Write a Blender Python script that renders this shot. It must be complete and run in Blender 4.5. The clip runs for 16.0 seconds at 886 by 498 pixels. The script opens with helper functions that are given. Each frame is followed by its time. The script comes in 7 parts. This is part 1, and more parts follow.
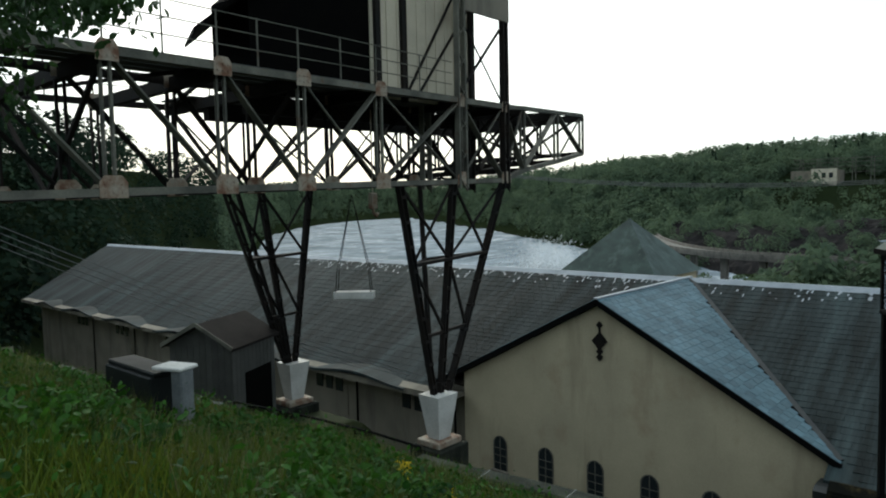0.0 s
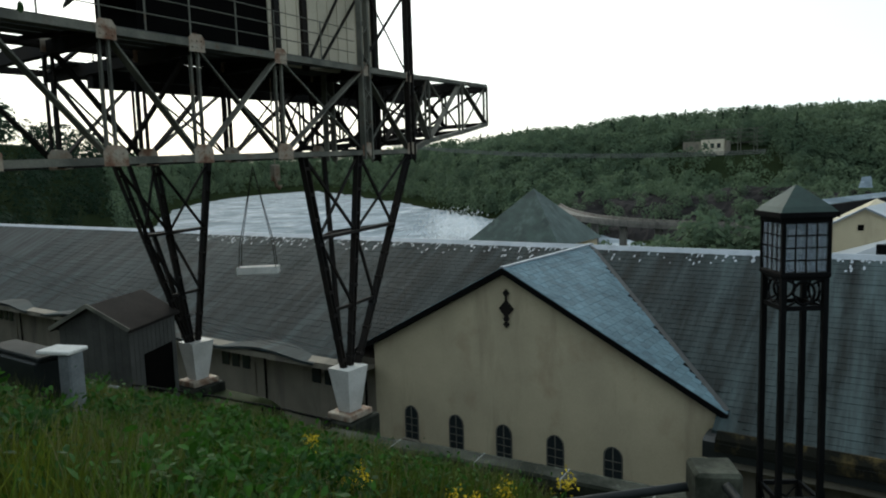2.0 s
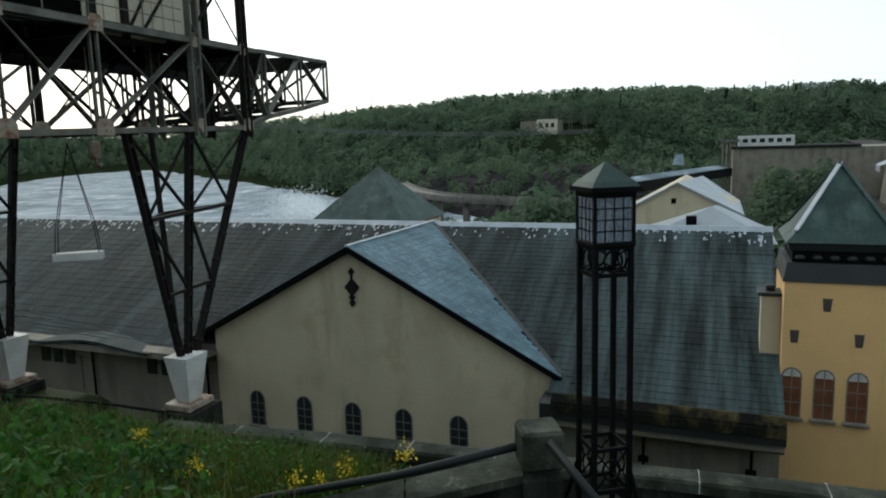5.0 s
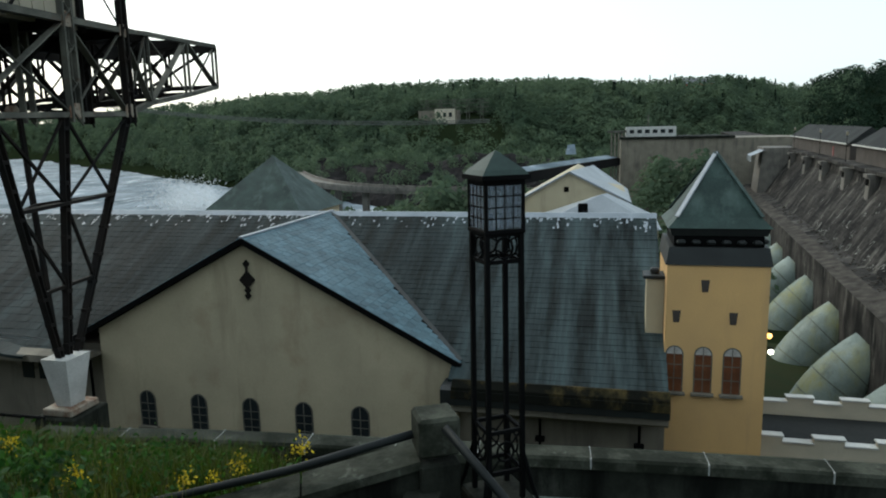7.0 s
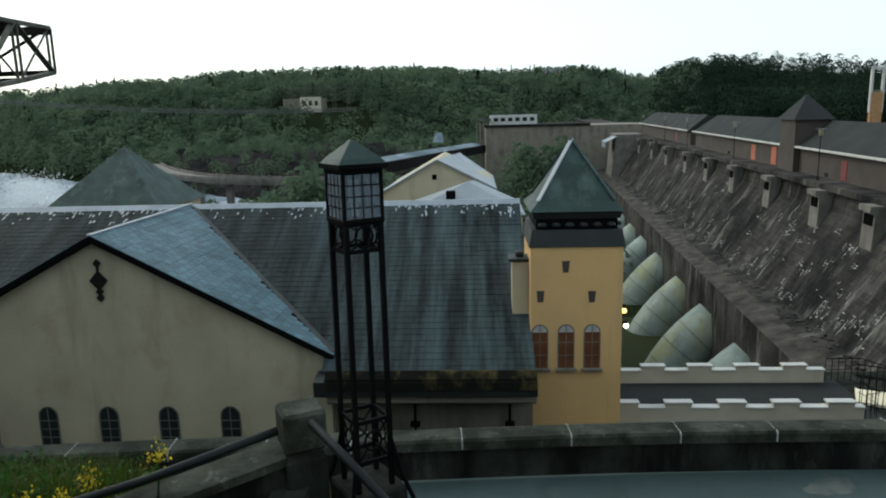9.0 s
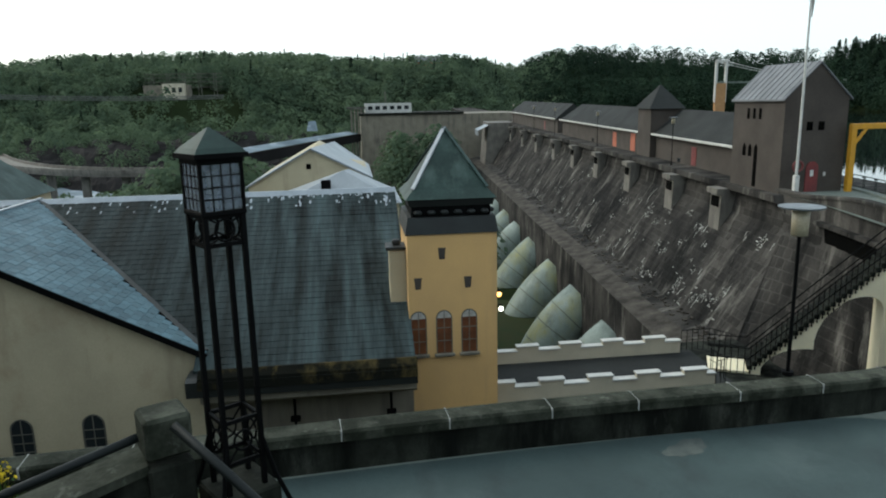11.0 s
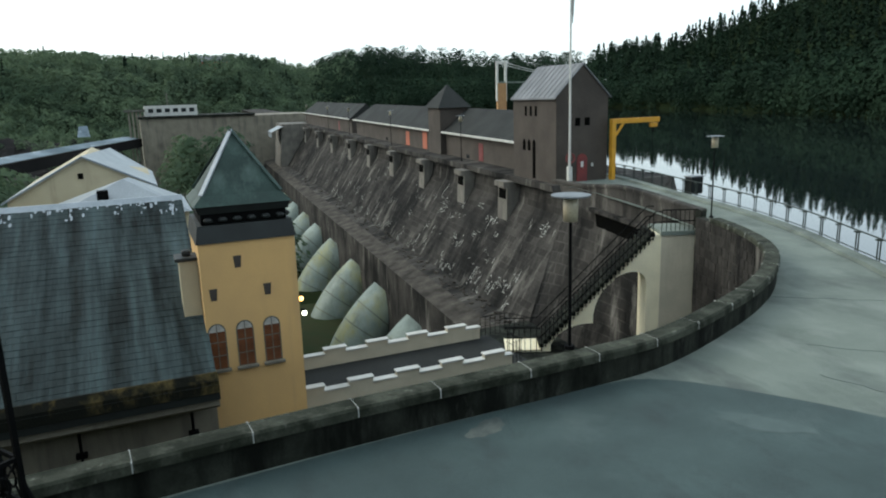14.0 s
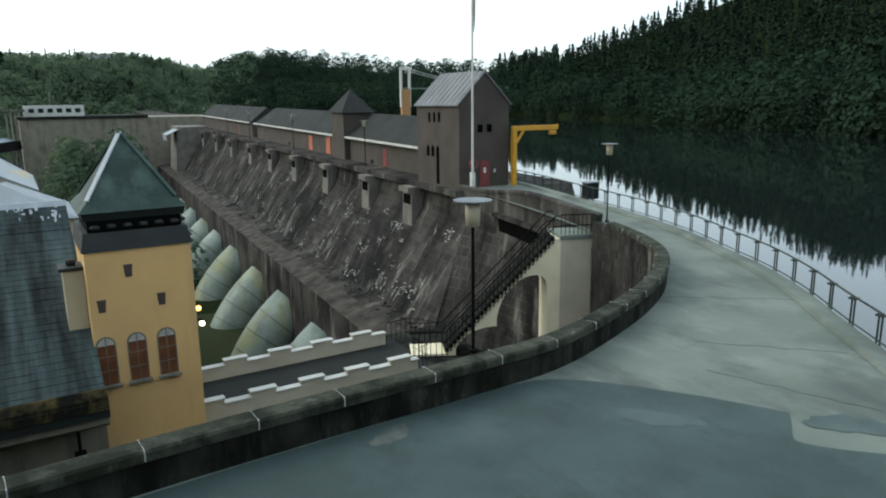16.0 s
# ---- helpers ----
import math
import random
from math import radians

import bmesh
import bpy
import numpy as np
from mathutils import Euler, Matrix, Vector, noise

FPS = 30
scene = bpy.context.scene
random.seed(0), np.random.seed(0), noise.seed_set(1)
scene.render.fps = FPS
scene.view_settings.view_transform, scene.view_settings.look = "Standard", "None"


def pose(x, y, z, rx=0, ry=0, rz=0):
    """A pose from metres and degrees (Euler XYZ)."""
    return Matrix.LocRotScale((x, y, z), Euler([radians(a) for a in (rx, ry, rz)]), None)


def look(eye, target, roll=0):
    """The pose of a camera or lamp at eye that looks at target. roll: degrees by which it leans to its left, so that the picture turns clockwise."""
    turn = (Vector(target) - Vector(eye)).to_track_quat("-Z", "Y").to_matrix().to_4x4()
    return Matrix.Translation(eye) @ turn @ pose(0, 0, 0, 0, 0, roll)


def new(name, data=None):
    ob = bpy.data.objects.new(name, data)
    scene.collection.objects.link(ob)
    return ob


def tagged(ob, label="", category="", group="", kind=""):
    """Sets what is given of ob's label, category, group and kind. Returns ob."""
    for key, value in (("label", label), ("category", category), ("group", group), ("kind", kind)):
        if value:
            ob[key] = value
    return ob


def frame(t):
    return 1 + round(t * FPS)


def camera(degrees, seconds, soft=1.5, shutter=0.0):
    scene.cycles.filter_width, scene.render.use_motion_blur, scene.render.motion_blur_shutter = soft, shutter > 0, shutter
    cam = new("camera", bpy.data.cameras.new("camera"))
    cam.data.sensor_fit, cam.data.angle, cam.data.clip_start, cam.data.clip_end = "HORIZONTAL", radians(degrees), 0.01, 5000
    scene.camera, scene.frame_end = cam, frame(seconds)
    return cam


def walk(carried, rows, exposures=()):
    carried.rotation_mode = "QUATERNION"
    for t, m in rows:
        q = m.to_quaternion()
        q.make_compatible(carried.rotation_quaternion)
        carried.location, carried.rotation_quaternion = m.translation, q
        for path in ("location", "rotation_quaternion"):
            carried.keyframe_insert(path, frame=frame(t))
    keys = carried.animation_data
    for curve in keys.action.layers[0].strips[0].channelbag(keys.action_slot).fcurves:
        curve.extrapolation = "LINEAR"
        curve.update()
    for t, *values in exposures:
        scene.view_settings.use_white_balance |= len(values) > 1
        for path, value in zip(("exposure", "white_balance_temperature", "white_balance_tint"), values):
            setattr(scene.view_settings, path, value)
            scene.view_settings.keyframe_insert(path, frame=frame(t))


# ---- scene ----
cam = camera(65.1, 16.0, soft=2.0)
PATH = [
    (0, (2.729, -0.945, 6.168), (1.392, 0.537, 6.033), -1.23),
    (0.5, (2.738, -0.925, 6.171), (1.450, 0.596, 6.015), -1.25),
    (1, (2.715, -0.902, 6.141), (1.469, 0.653, 5.966), -1.39),
    (1.5, (2.725, -0.894, 6.135), (1.527, 0.696, 5.936), -1.61),
    (2, (2.732, -0.871, 6.129), (1.604, 0.766, 5.908), -1.76),
    (2.5, (2.751, -0.848, 6.127), (1.684, 0.828, 5.895), -1.67),
    (3, (2.774, -0.845, 6.122), (1.769, 0.866, 5.875), -1.68),
    (3.5, (2.793, -0.851, 6.124), (1.851, 0.895, 5.870), -1.60),
    (4, (2.811, -0.848, 6.126), (1.937, 0.931, 5.855), -1.55),
    (4.5, (2.830, -0.823, 6.122), (2.022, 0.985, 5.845), -1.62),
    (5, (2.851, -0.823, 6.122), (2.110, 1.011, 5.826), -1.62),
    (7.5, (2.924, -0.785, 6.110), (2.541, 1.148, 5.769), -1.27),
    (8, (2.952, -0.793, 6.114), (2.664, 1.154, 5.761), -1.43),
    (8.5, (2.976, -0.766, 6.110), (2.782, 1.191, 5.748), -1.64),
    (9, (3.002, -0.761, 6.107), (2.897, 1.201, 5.734), -1.42),
    (11.5, (3.119, -0.734, 6.096), (3.437, 1.196, 5.679), -1.33),
    (12, (3.148, -0.758, 6.094), (3.547, 1.158, 5.681), -1.56),
    (12.5, (3.183, -0.763, 6.097), (3.693, 1.127, 5.687), -1.89),
    (13, (3.205, -0.770, 6.102), (3.823, 1.087, 5.688), -1.56),
    (13.5, (3.240, -0.767, 6.100), (3.942, 1.059, 5.684), -1.72),
    (14, (3.259, -0.761, 6.093), (4.038, 1.032, 5.667), -1.77),
    (14.5, (3.278, -0.744, 6.080), (4.122, 1.019, 5.657), -1.59),
    (15, (3.298, -0.741, 6.083), (4.200, 0.994, 5.662), -1.50),
    (15.5, (3.309, -0.757, 6.089), (4.272, 0.946, 5.674), -1.21),
    (16, (3.327, -0.738, 6.077), (4.347, 0.931, 5.661), -0.71),
]
walk(cam, [(t, look(eye, target, roll)) for t, eye, target, roll in PATH], [(0, 0.7, 6200, 0), (5, 0.78, 6180, 0.5), (9, 0.82, 6150, 0.5), (11.5, 0.98, 6200, 1), (16, 1.06, 6150, 0.5)])

# ---- light ----
world = bpy.data.worlds.new("sky")
scene.world = world
world.use_nodes = True
wn = world.node_tree
wn.nodes.clear()
sky_tex = wn.nodes.new("ShaderNodeTexSky")
sky_tex.sky_type = "NISHITA"
sky_tex.sun_disc = False
SUN_UP, SUN_AT = radians(35), radians(-55)
sky_tex.sun_elevation, sky_tex.sun_rotation = SUN_UP, SUN_AT
sky_tex.air_density, sky_tex.dust_density, sky_tex.ozone_density = 1.0, 3.0, 1.0
bg = wn.nodes.new("ShaderNodeBackground")
bg.inputs["Strength"].default_value = 0.15
wout = wn.nodes.new("ShaderNodeOutputWorld")
# an even veil of high cloud before the clear sky
veil = wn.nodes.new("ShaderNodeMixRGB")
veil.inputs[0].default_value = 0.68
veil.inputs[2].default_value = (4.15, 4.42, 4.65, 1)
wn.links.new(sky_tex.outputs[0], veil.inputs[1])
wn.links.new(veil.outputs[0], bg.inputs[0])
wn.links.new(bg.outputs[0], wout.inputs[0])
sun = new("sun", bpy.data.lights.new("sun", "SUN"))
sun.data.energy, sun.data.angle, sun.data.color = 0.5, radians(30), (1.0, 0.93, 0.84)
sun.matrix_world = look((0, 0, 50), (-50 * math.sin(SUN_AT) * math.cos(SUN_UP), -50 * math.cos(SUN_AT) * math.cos(SUN_UP), 50 - 50 * math.sin(SUN_UP)))


# ---- materials ----
def mat(name, col, col2=None, rough=0.8, scale=3.0, fine=40.0, bump=0.15, metal=0.0, stain=None, streak=0.0, spec=0.5, rnd=0.0, mix=1.0, wash=None, world_at=False, drift=None):
    """A surface of two tones mixed by two scales of noise, with optional dark streaks that run down it and a tone per piece."""
    m = bpy.data.materials.new(name)
    m.use_nodes = True
    n, l = m.node_tree.nodes, m.node_tree.links
    b = n["Principled BSDF"]
    b.inputs["Roughness"].default_value, b.inputs["Metallic"].default_value = rough, metal
    b.inputs["Specular IOR Level"].default_value = spec
    at = n.new("ShaderNodeNewGeometry").outputs["Position"] if world_at else n.new("ShaderNodeTexCoord").outputs["Object"]
    n1 = n.new("ShaderNodeTexNoise")
    n1.inputs["Scale"].default_value, n1.inputs["Detail"].default_value = scale, 6
    l.new(at, n1.inputs["Vector"])
    n2 = n.new("ShaderNodeTexNoise")
    n2.inputs["Scale"].default_value, n2.inputs["Detail"].default_value = fine, 4
    l.new(at, n2.inputs["Vector"])
    r1 = n.new("ShaderNodeMapRange")
    r1.inputs[1].default_value, r1.inputs[2].default_value = 0.32, 0.68
    l.new(n1.outputs["Fac"], r1.inputs[0])
    mx = n.new("ShaderNodeMixRGB")
    mx.inputs[1].default_value = (*col, 1)
    mx.inputs[2].default_value = (*(col2 or tuple(c * 0.6 for c in col)), 1)
    l.new(r1.outputs[0], mx.inputs[0])
    out = mx.outputs[0]
    gr = n.new("ShaderNodeMapRange")
    gr.inputs[3].default_value, gr.inputs[4].default_value = 1 - 0.35 * mix, 1 + 0.35 * mix
    l.new(n2.outputs["Fac"], gr.inputs[0])
    g2 = n.new("ShaderNodeVectorMath")
    g2.operation = "SCALE"
    l.new(out, g2.inputs[0])
    l.new(gr.outputs[0], g2.inputs["Scale"])
    out = g2.outputs[0]
    if rnd:
        oi = n.new("ShaderNodeObjectInfo")
        rr = n.new("ShaderNodeMapRange")
        rr.inputs[3].default_value, rr.inputs[4].default_value = 1 - rnd, 1 + rnd
        l.new(oi.outputs["Random"], rr.inputs[0])
        ge = n.new("ShaderNodeNewGeometry")
        r3 = n.new("ShaderNodeMapRange")
        r3.inputs[3].default_value, r3.inputs[4].default_value = 1 - rnd, 1 + rnd
        l.new(ge.outputs["Random Per Island"], r3.inputs[0])
        mm = n.new("ShaderNodeMath")
        mm.operation = "MULTIPLY"
        l.new(rr.outputs[0], mm.inputs[0])
        l.new(r3.outputs[0], mm.inputs[1])
        g3 = n.new("ShaderNodeVectorMath")
        g3.operation = "SCALE"
        l.new(out, g3.inputs[0])
        l.new(mm.outputs[0], g3.inputs["Scale"])
        out = g3.outputs[0]
    for stain, streak in ([(stain, streak)] if stain else []) + ([(wash, wash[4])] if wash else []):
        mp = n.new("ShaderNodeMapping")
        mp.inputs["Scale"].default_value = stain[3] if len(stain) > 3 else (0.9, 0.9, 0.12)
        l.new(at, mp.inputs[0])
        n3 = n.new("ShaderNodeTexNoise")
        n3.inputs["Scale"].default_value, n3.inputs["Detail"].default_value, n3.inputs["Roughness"].default_value = 1.0, 7, 0.65
        l.new(mp.outputs[0], n3.inputs["Vector"])
        r2 = n.new("ShaderNodeMapRange")
        r2.inputs[1].default_value, r2.inputs[2].default_value = stain[1], stain[2]
        r2.inputs[4].default_value = streak
        l.new(n3.outputs["Fac"], r2.inputs[0])
        m2 = n.new("ShaderNodeMixRGB")
        amount = r2.outputs[0]
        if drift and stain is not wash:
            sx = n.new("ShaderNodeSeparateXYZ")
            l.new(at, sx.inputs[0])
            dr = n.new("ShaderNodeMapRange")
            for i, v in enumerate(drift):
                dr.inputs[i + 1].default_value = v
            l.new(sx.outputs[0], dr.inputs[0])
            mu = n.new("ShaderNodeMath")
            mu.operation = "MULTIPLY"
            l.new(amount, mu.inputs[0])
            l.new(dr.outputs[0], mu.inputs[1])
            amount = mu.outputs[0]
        l.new(amount, m2.inputs[0])
        l.new(out, m2.inputs[1])
        m2.inputs[2].default_value = (*stain[0], 1)
        out = m2.outputs[0]
    l.new(out, b.inputs["Base Color"])
    rg = n.new("ShaderNodeMapRange")
    rg.inputs[3].default_value, rg.inputs[4].default_value = max(0.02, rough - 0.12), min(1, rough + 0.1)
    l.new(n1.outputs["Fac"], rg.inputs[0])
    l.new(rg.outputs[0], b.inputs["Roughness"])
    if bump:
        bp = n.new("ShaderNodeBump")
        bp.inputs["Strength"].default_value, bp.inputs["Distance"].default_value = bump, 0.02
        l.new(n2.outputs["Fac"], bp.inputs["Height"])
        l.new(bp.outputs[0], b.inputs["Normal"])
    return m


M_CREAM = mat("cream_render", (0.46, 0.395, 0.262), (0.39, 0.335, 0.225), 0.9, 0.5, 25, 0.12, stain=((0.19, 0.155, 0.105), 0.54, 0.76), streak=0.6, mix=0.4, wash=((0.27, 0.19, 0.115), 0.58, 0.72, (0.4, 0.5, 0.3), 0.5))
# Darker cream than M_CREAM, with heavier dark streaks.
M_CREAM_D = mat("dark_streaked_cream_render", (0.21, 0.185, 0.14), (0.15, 0.133, 0.1), 0.9, 0.6, 25, 0.15, stain=((0.045, 0.042, 0.035), 0.5, 0.72), streak=0.75, mix=0.5)
M_YELLOW = mat("yellow_render", (0.62, 0.385, 0.15), (0.53, 0.335, 0.14), 0.9, 0.5, 25, 0.1, stain=((0.36, 0.25, 0.13), 0.53, 0.78), streak=0.6, mix=0.35)
# Pale streaks grow eastward: lichen, plus a bluish sheen put into the colour.
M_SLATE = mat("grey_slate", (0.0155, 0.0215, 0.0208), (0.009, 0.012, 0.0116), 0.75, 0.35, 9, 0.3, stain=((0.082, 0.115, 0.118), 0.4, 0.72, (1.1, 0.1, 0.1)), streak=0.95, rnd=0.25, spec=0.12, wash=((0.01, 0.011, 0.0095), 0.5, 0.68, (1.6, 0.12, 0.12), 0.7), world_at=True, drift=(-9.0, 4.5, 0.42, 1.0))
M_MOSS = mat("mossy_gutter_lip", (0.08, 0.06, 0.022), (0.025, 0.022, 0.01), 0.95, 1.4, 14, 0.8, stain=((0.004, 0.0048, 0.0035), 0.36, 0.5, (1.5, 1.5, 0.6)), streak=0.97, spec=0.1)
# Sky reflection on the gable slopes is put into this bluish base.
M_SLATE_B = mat("sky_tinted_slate", (0.1, 0.175, 0.205), (0.068, 0.122, 0.146), 0.6, 0.6, 12, 0.2, rnd=0.24, spec=0.3)
M_COPPER = mat("green_copper", (0.03, 0.056, 0.046), (0.014, 0.027, 0.022), 0.65, 0.8, 14, 0.1, spec=0.3, stain=((0.1, 0.14, 0.12), 0.52, 0.75, (1.3, 1.3, 0.15)), streak=0.6)
M_DKCOPPER = mat("dark_copper", (0.009, 0.0125, 0.011), (0.005, 0.006, 0.005), 0.6, 1.2, 14, 0.15, stain=((0.16, 0.14, 0.07), 0.6, 0.8), streak=0.5)
M_LEAD = mat("lead_flashing", (0.3, 0.33, 0.36), (0.22, 0.25, 0.27), 0.5, 1.5, 20, 0.1)
# On the crane, these two steels carry shade and light in their colour.
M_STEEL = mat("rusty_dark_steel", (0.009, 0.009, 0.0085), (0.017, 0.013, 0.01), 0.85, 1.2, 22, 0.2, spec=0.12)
M_STEELG = mat("pale_grey_steel", (0.15, 0.145, 0.115), (0.06, 0.06, 0.05), 0.8, 1.2, 22, 0.2, stain=((0.1, 0.05, 0.025), 0.58, 0.73, (2, 2, 2)), streak=0.8, spec=0.2)
M_RUST = mat("rust_spotted_plate", (0.3, 0.27, 0.21), (0.2, 0.12, 0.07), 0.8, 3, 22, 0.3, stain=((0.12, 0.05, 0.025), 0.5, 0.65, (3, 3, 3)), streak=0.9)
M_BLACK = mat("black_paint", (0.0025, 0.0028, 0.0028), (0.005, 0.005, 0.005), 0.7, 3, 40, 0.1, spec=0.05)
M_STONE = mat("dam_masonry", (0.064, 0.059, 0.0525), (0.026, 0.0245, 0.0225), 0.95, 0.35, 7, 0.6, stain=((0.0085, 0.0083, 0.008), 0.46, 0.6, (0.16, 0.3, 0.1)), streak=0.9, rnd=0.25, spec=0.08, wash=((0.26, 0.245, 0.215), 0.55, 0.72, (0.3, 0.75, 0.2), 0.62), world_at=True)
M_LIME = mat("lime_bloom", (0.48, 0.48, 0.44), (0.22, 0.22, 0.2), 0.9, 3, 20, 0.3)
M_PARA = mat("mossy_concrete", (0.034, 0.0365, 0.028), (0.011, 0.0125, 0.009), 0.9, 1.3, 18, 0.5, stain=((0.004, 0.0045, 0.0035), 0.44, 0.6, (1.6, 1.6, 0.25)), streak=0.92, wash=((0.1, 0.1, 0.082), 0.58, 0.72, (1.1, 1.1, 0.5), 0.55), spec=0.1)
M_COPING = mat("lichened_coping", (0.062, 0.065, 0.048), (0.026, 0.029, 0.02), 0.9, 1.8, 22, 0.5, stain=((0.26, 0.26, 0.22), 0.6, 0.75, (5, 5, 5)), streak=0.5, wash=((0.009, 0.011, 0.006), 0.46, 0.6, (1.5, 1.5, 1.5), 0.85), spec=0.15)
M_MORTAR = mat("pale_mortar", (0.36, 0.36, 0.33), (0.25, 0.25, 0.23), 0.9, 8, 40, 0.3)
M_ASPHALT = mat("asphalt", (0.043, 0.068, 0.064), (0.028, 0.046, 0.044), 0.8, 0.5, 60, 0.7, stain=((0.1, 0.125, 0.118), 0.55, 0.76, (0.35, 0.35, 0.35)), streak=0.5, wash=((0.02, 0.03, 0.03), 0.52, 0.7, (1.4, 0.7, 1), 0.6), mix=1.5)
M_CONC = mat("worn_concrete", (0.165, 0.19, 0.16), (0.105, 0.124, 0.104), 0.9, 0.4, 40, 0.6, stain=((0.06, 0.071, 0.064), 0.48, 0.66, (0.5, 0.25, 0.3)), streak=0.8, wash=((0.25, 0.268, 0.235), 0.55, 0.75, (0.9, 0.4, 0.5), 0.45), mix=1.5)
M_ASPHALT_P = mat("faded_asphalt", (0.075, 0.102, 0.097), (0.05, 0.072, 0.068), 0.85, 1.2, 60, 0.4)
M_PATCH = mat("worn_patch", (0.115, 0.125, 0.108), (0.055, 0.066, 0.06), 0.9, 2.5, 40, 0.6)
M_SPRAY = bpy.data.materials.new("spray")
M_SPRAY.use_nodes = True
M_SPRAY.node_tree.nodes["Principled BSDF"].inputs["Base Color"].default_value = (0.9, 0.92, 0.93, 1)
M_SPRAY.node_tree.nodes["Principled BSDF"].inputs["Alpha"].default_value = 0.35
M_WHITE = mat("white_paint", (0.55, 0.54, 0.5), (0.42, 0.41, 0.37), 0.7, 1.5, 25, 0.15, stain=((0.16, 0.13, 0.1), 0.6, 0.8), streak=0.5)
M_CREN = mat("pale_render", (0.53, 0.47, 0.35), (0.43, 0.385, 0.29), 0.9, 0.8, 25, 0.15, stain=((0.25, 0.22, 0.17), 0.58, 0.8), streak=0.5, mix=0.4)
# M_CREN's render lightened for the light that falls on the stair wall.
M_STAIR = mat("lit_cream_render", (0.8, 0.72, 0.5), (0.7, 0.63, 0.44), 0.9, 0.8, 25, 0.12, stain=((0.42, 0.36, 0.25), 0.58, 0.8), streak=0.5, mix=0.4)
M_SHEDROOF = mat("dark_brown_sheet", (0.02, 0.0165, 0.0145), (0.013, 0.011, 0.01), 0.9, 0.8, 12, 0.2, spec=0.1)
M_WOODD = mat("dark_weathered_boards", (0.05, 0.05, 0.043), (0.032, 0.032, 0.028), 0.85, 1.2, 20, 0.3, rnd=0.12)
M_GREEN = mat("dark_green_metal", (0.006, 0.0085, 0.0078), (0.004, 0.006, 0.0055), 0.6, 2, 25, 0.1, spec=0.25)
M_GALV = mat("galvanised_metal", (0.2, 0.215, 0.22), (0.14, 0.15, 0.155), 0.55, 4, 30, 0.1, metal=0.5)
M_YEL = mat("yellow_crane_paint", (0.6, 0.3, 0.015), (0.48, 0.24, 0.02), 0.5, 2, 30, 0.1)
M_RED = mat("dark_red_paint", (0.16, 0.025, 0.022), (0.11, 0.02, 0.02), 0.6, 2, 30, 0.1)
M_REDO = mat("orange_red_doors", (0.42, 0.12, 0.06), (0.3, 0.09, 0.05), 0.7, 1, 30, 0.1)
M_ROCK = mat("dark_rock", (0.0165, 0.0148, 0.0142), (0.0075, 0.007, 0.007), 0.95, 0.06, 1.2, 0.6, stain=((0.034, 0.031, 0.028), 0.56, 0.7, (0.08, 0.08, 0.2)), streak=0.6, spec=0.1)
M_SOIL = mat("grassy_earth", (0.02, 0.03, 0.01), (0.03, 0.032, 0.013), 0.95, 0.6, 15, 0.5, spec=0.1)
M_FORESTFLOOR = mat("forest_floor", (0.012, 0.018, 0.008), (0.018, 0.024, 0.011), 0.95, 0.05, 1.0, 0.4, spec=0.0)
M_FOAM = mat("white_water", (0.2, 0.245, 0.28), (0.07, 0.1, 0.12), 0.8, 0.05, 0.5, 0.9, stain=((0.62, 0.66, 0.69), 0.53, 0.72, (0.16, 0.05, 0.3)), streak=0.75, mix=1.6, spec=0.15)
M_PIPE = mat("pale_green_penstock", (0.27, 0.31, 0.27), (0.19, 0.225, 0.195), 0.6, 0.5, 10, 0.1, spec=0.25, stain=((0.26, 0.24, 0.06), 0.5, 0.66, (0.3, 0.22, 0.12)), streak=0.75, wash=((0.085, 0.1, 0.085), 0.52, 0.72, (0.8, 0.8, 0.2), 0.55))
M_ROOFD = mat("brown_sheet_roof", (0.03, 0.032, 0.03), (0.022, 0.023, 0.022), 0.85, 0.4, 10, 0.1, spec=0.15)
M_ROOFZ = mat("zinc_roof", (0.24, 0.265, 0.28), (0.18, 0.2, 0.215), 0.45, 0.4, 10, 0.1)
M_BRICKW = mat("brown_rendered_masonry", (0.06, 0.048, 0.038), (0.042, 0.034, 0.027), 0.9, 0.5, 12, 0.3, stain=((0.06, 0.05, 0.042), 0.55, 0.75), streak=0.6)
# Near-black that paints in the shade of openings, windows and recesses.
M_DARK = mat("shade_black", (0.002, 0.002, 0.002), (0.0035, 0.0035, 0.003), 0.9, 2, 20, 0, spec=0.02)
M_PIER = mat("pale_pier_concrete", (0.17, 0.155, 0.13), (0.11, 0.1, 0.085), 0.9, 0.8, 15, 0.3, stain=((0.04, 0.036, 0.03), 0.5, 0.7), streak=0.8)
M_SEAM = mat("stained_seam", (0.15, 0.175, 0.14), (0.1, 0.11, 0.08), 0.7, 0.6, 10, 0.1, stain=((0.26, 0.25, 0.1), 0.5, 0.7, (0.5, 0.5, 0.3)), streak=0.6)
M_LEDGE = mat("rubble_ledge", (0.085, 0.076, 0.064), (0.03, 0.027, 0.023), 0.95, 0.8, 5, 0.6, spec=0.1)
M_ROOFR = mat("ribbed_grey_roof", (0.17, 0.175, 0.18), (0.12, 0.125, 0.13), 0.6, 0.6, 12, 0.1)
M_AMBER = mat("amber_interior", (0.12, 0.05, 0.025), (0.045, 0.024, 0.016), 0.25, 1.5, 10, 0)
M_AMBER.node_tree.nodes["Principled BSDF"].inputs["Emission Color"].default_value = (0.6, 0.2, 0.05, 1)
M_AMBER.node_tree.nodes["Principled BSDF"].inputs["Emission Strength"].default_value = 0.012
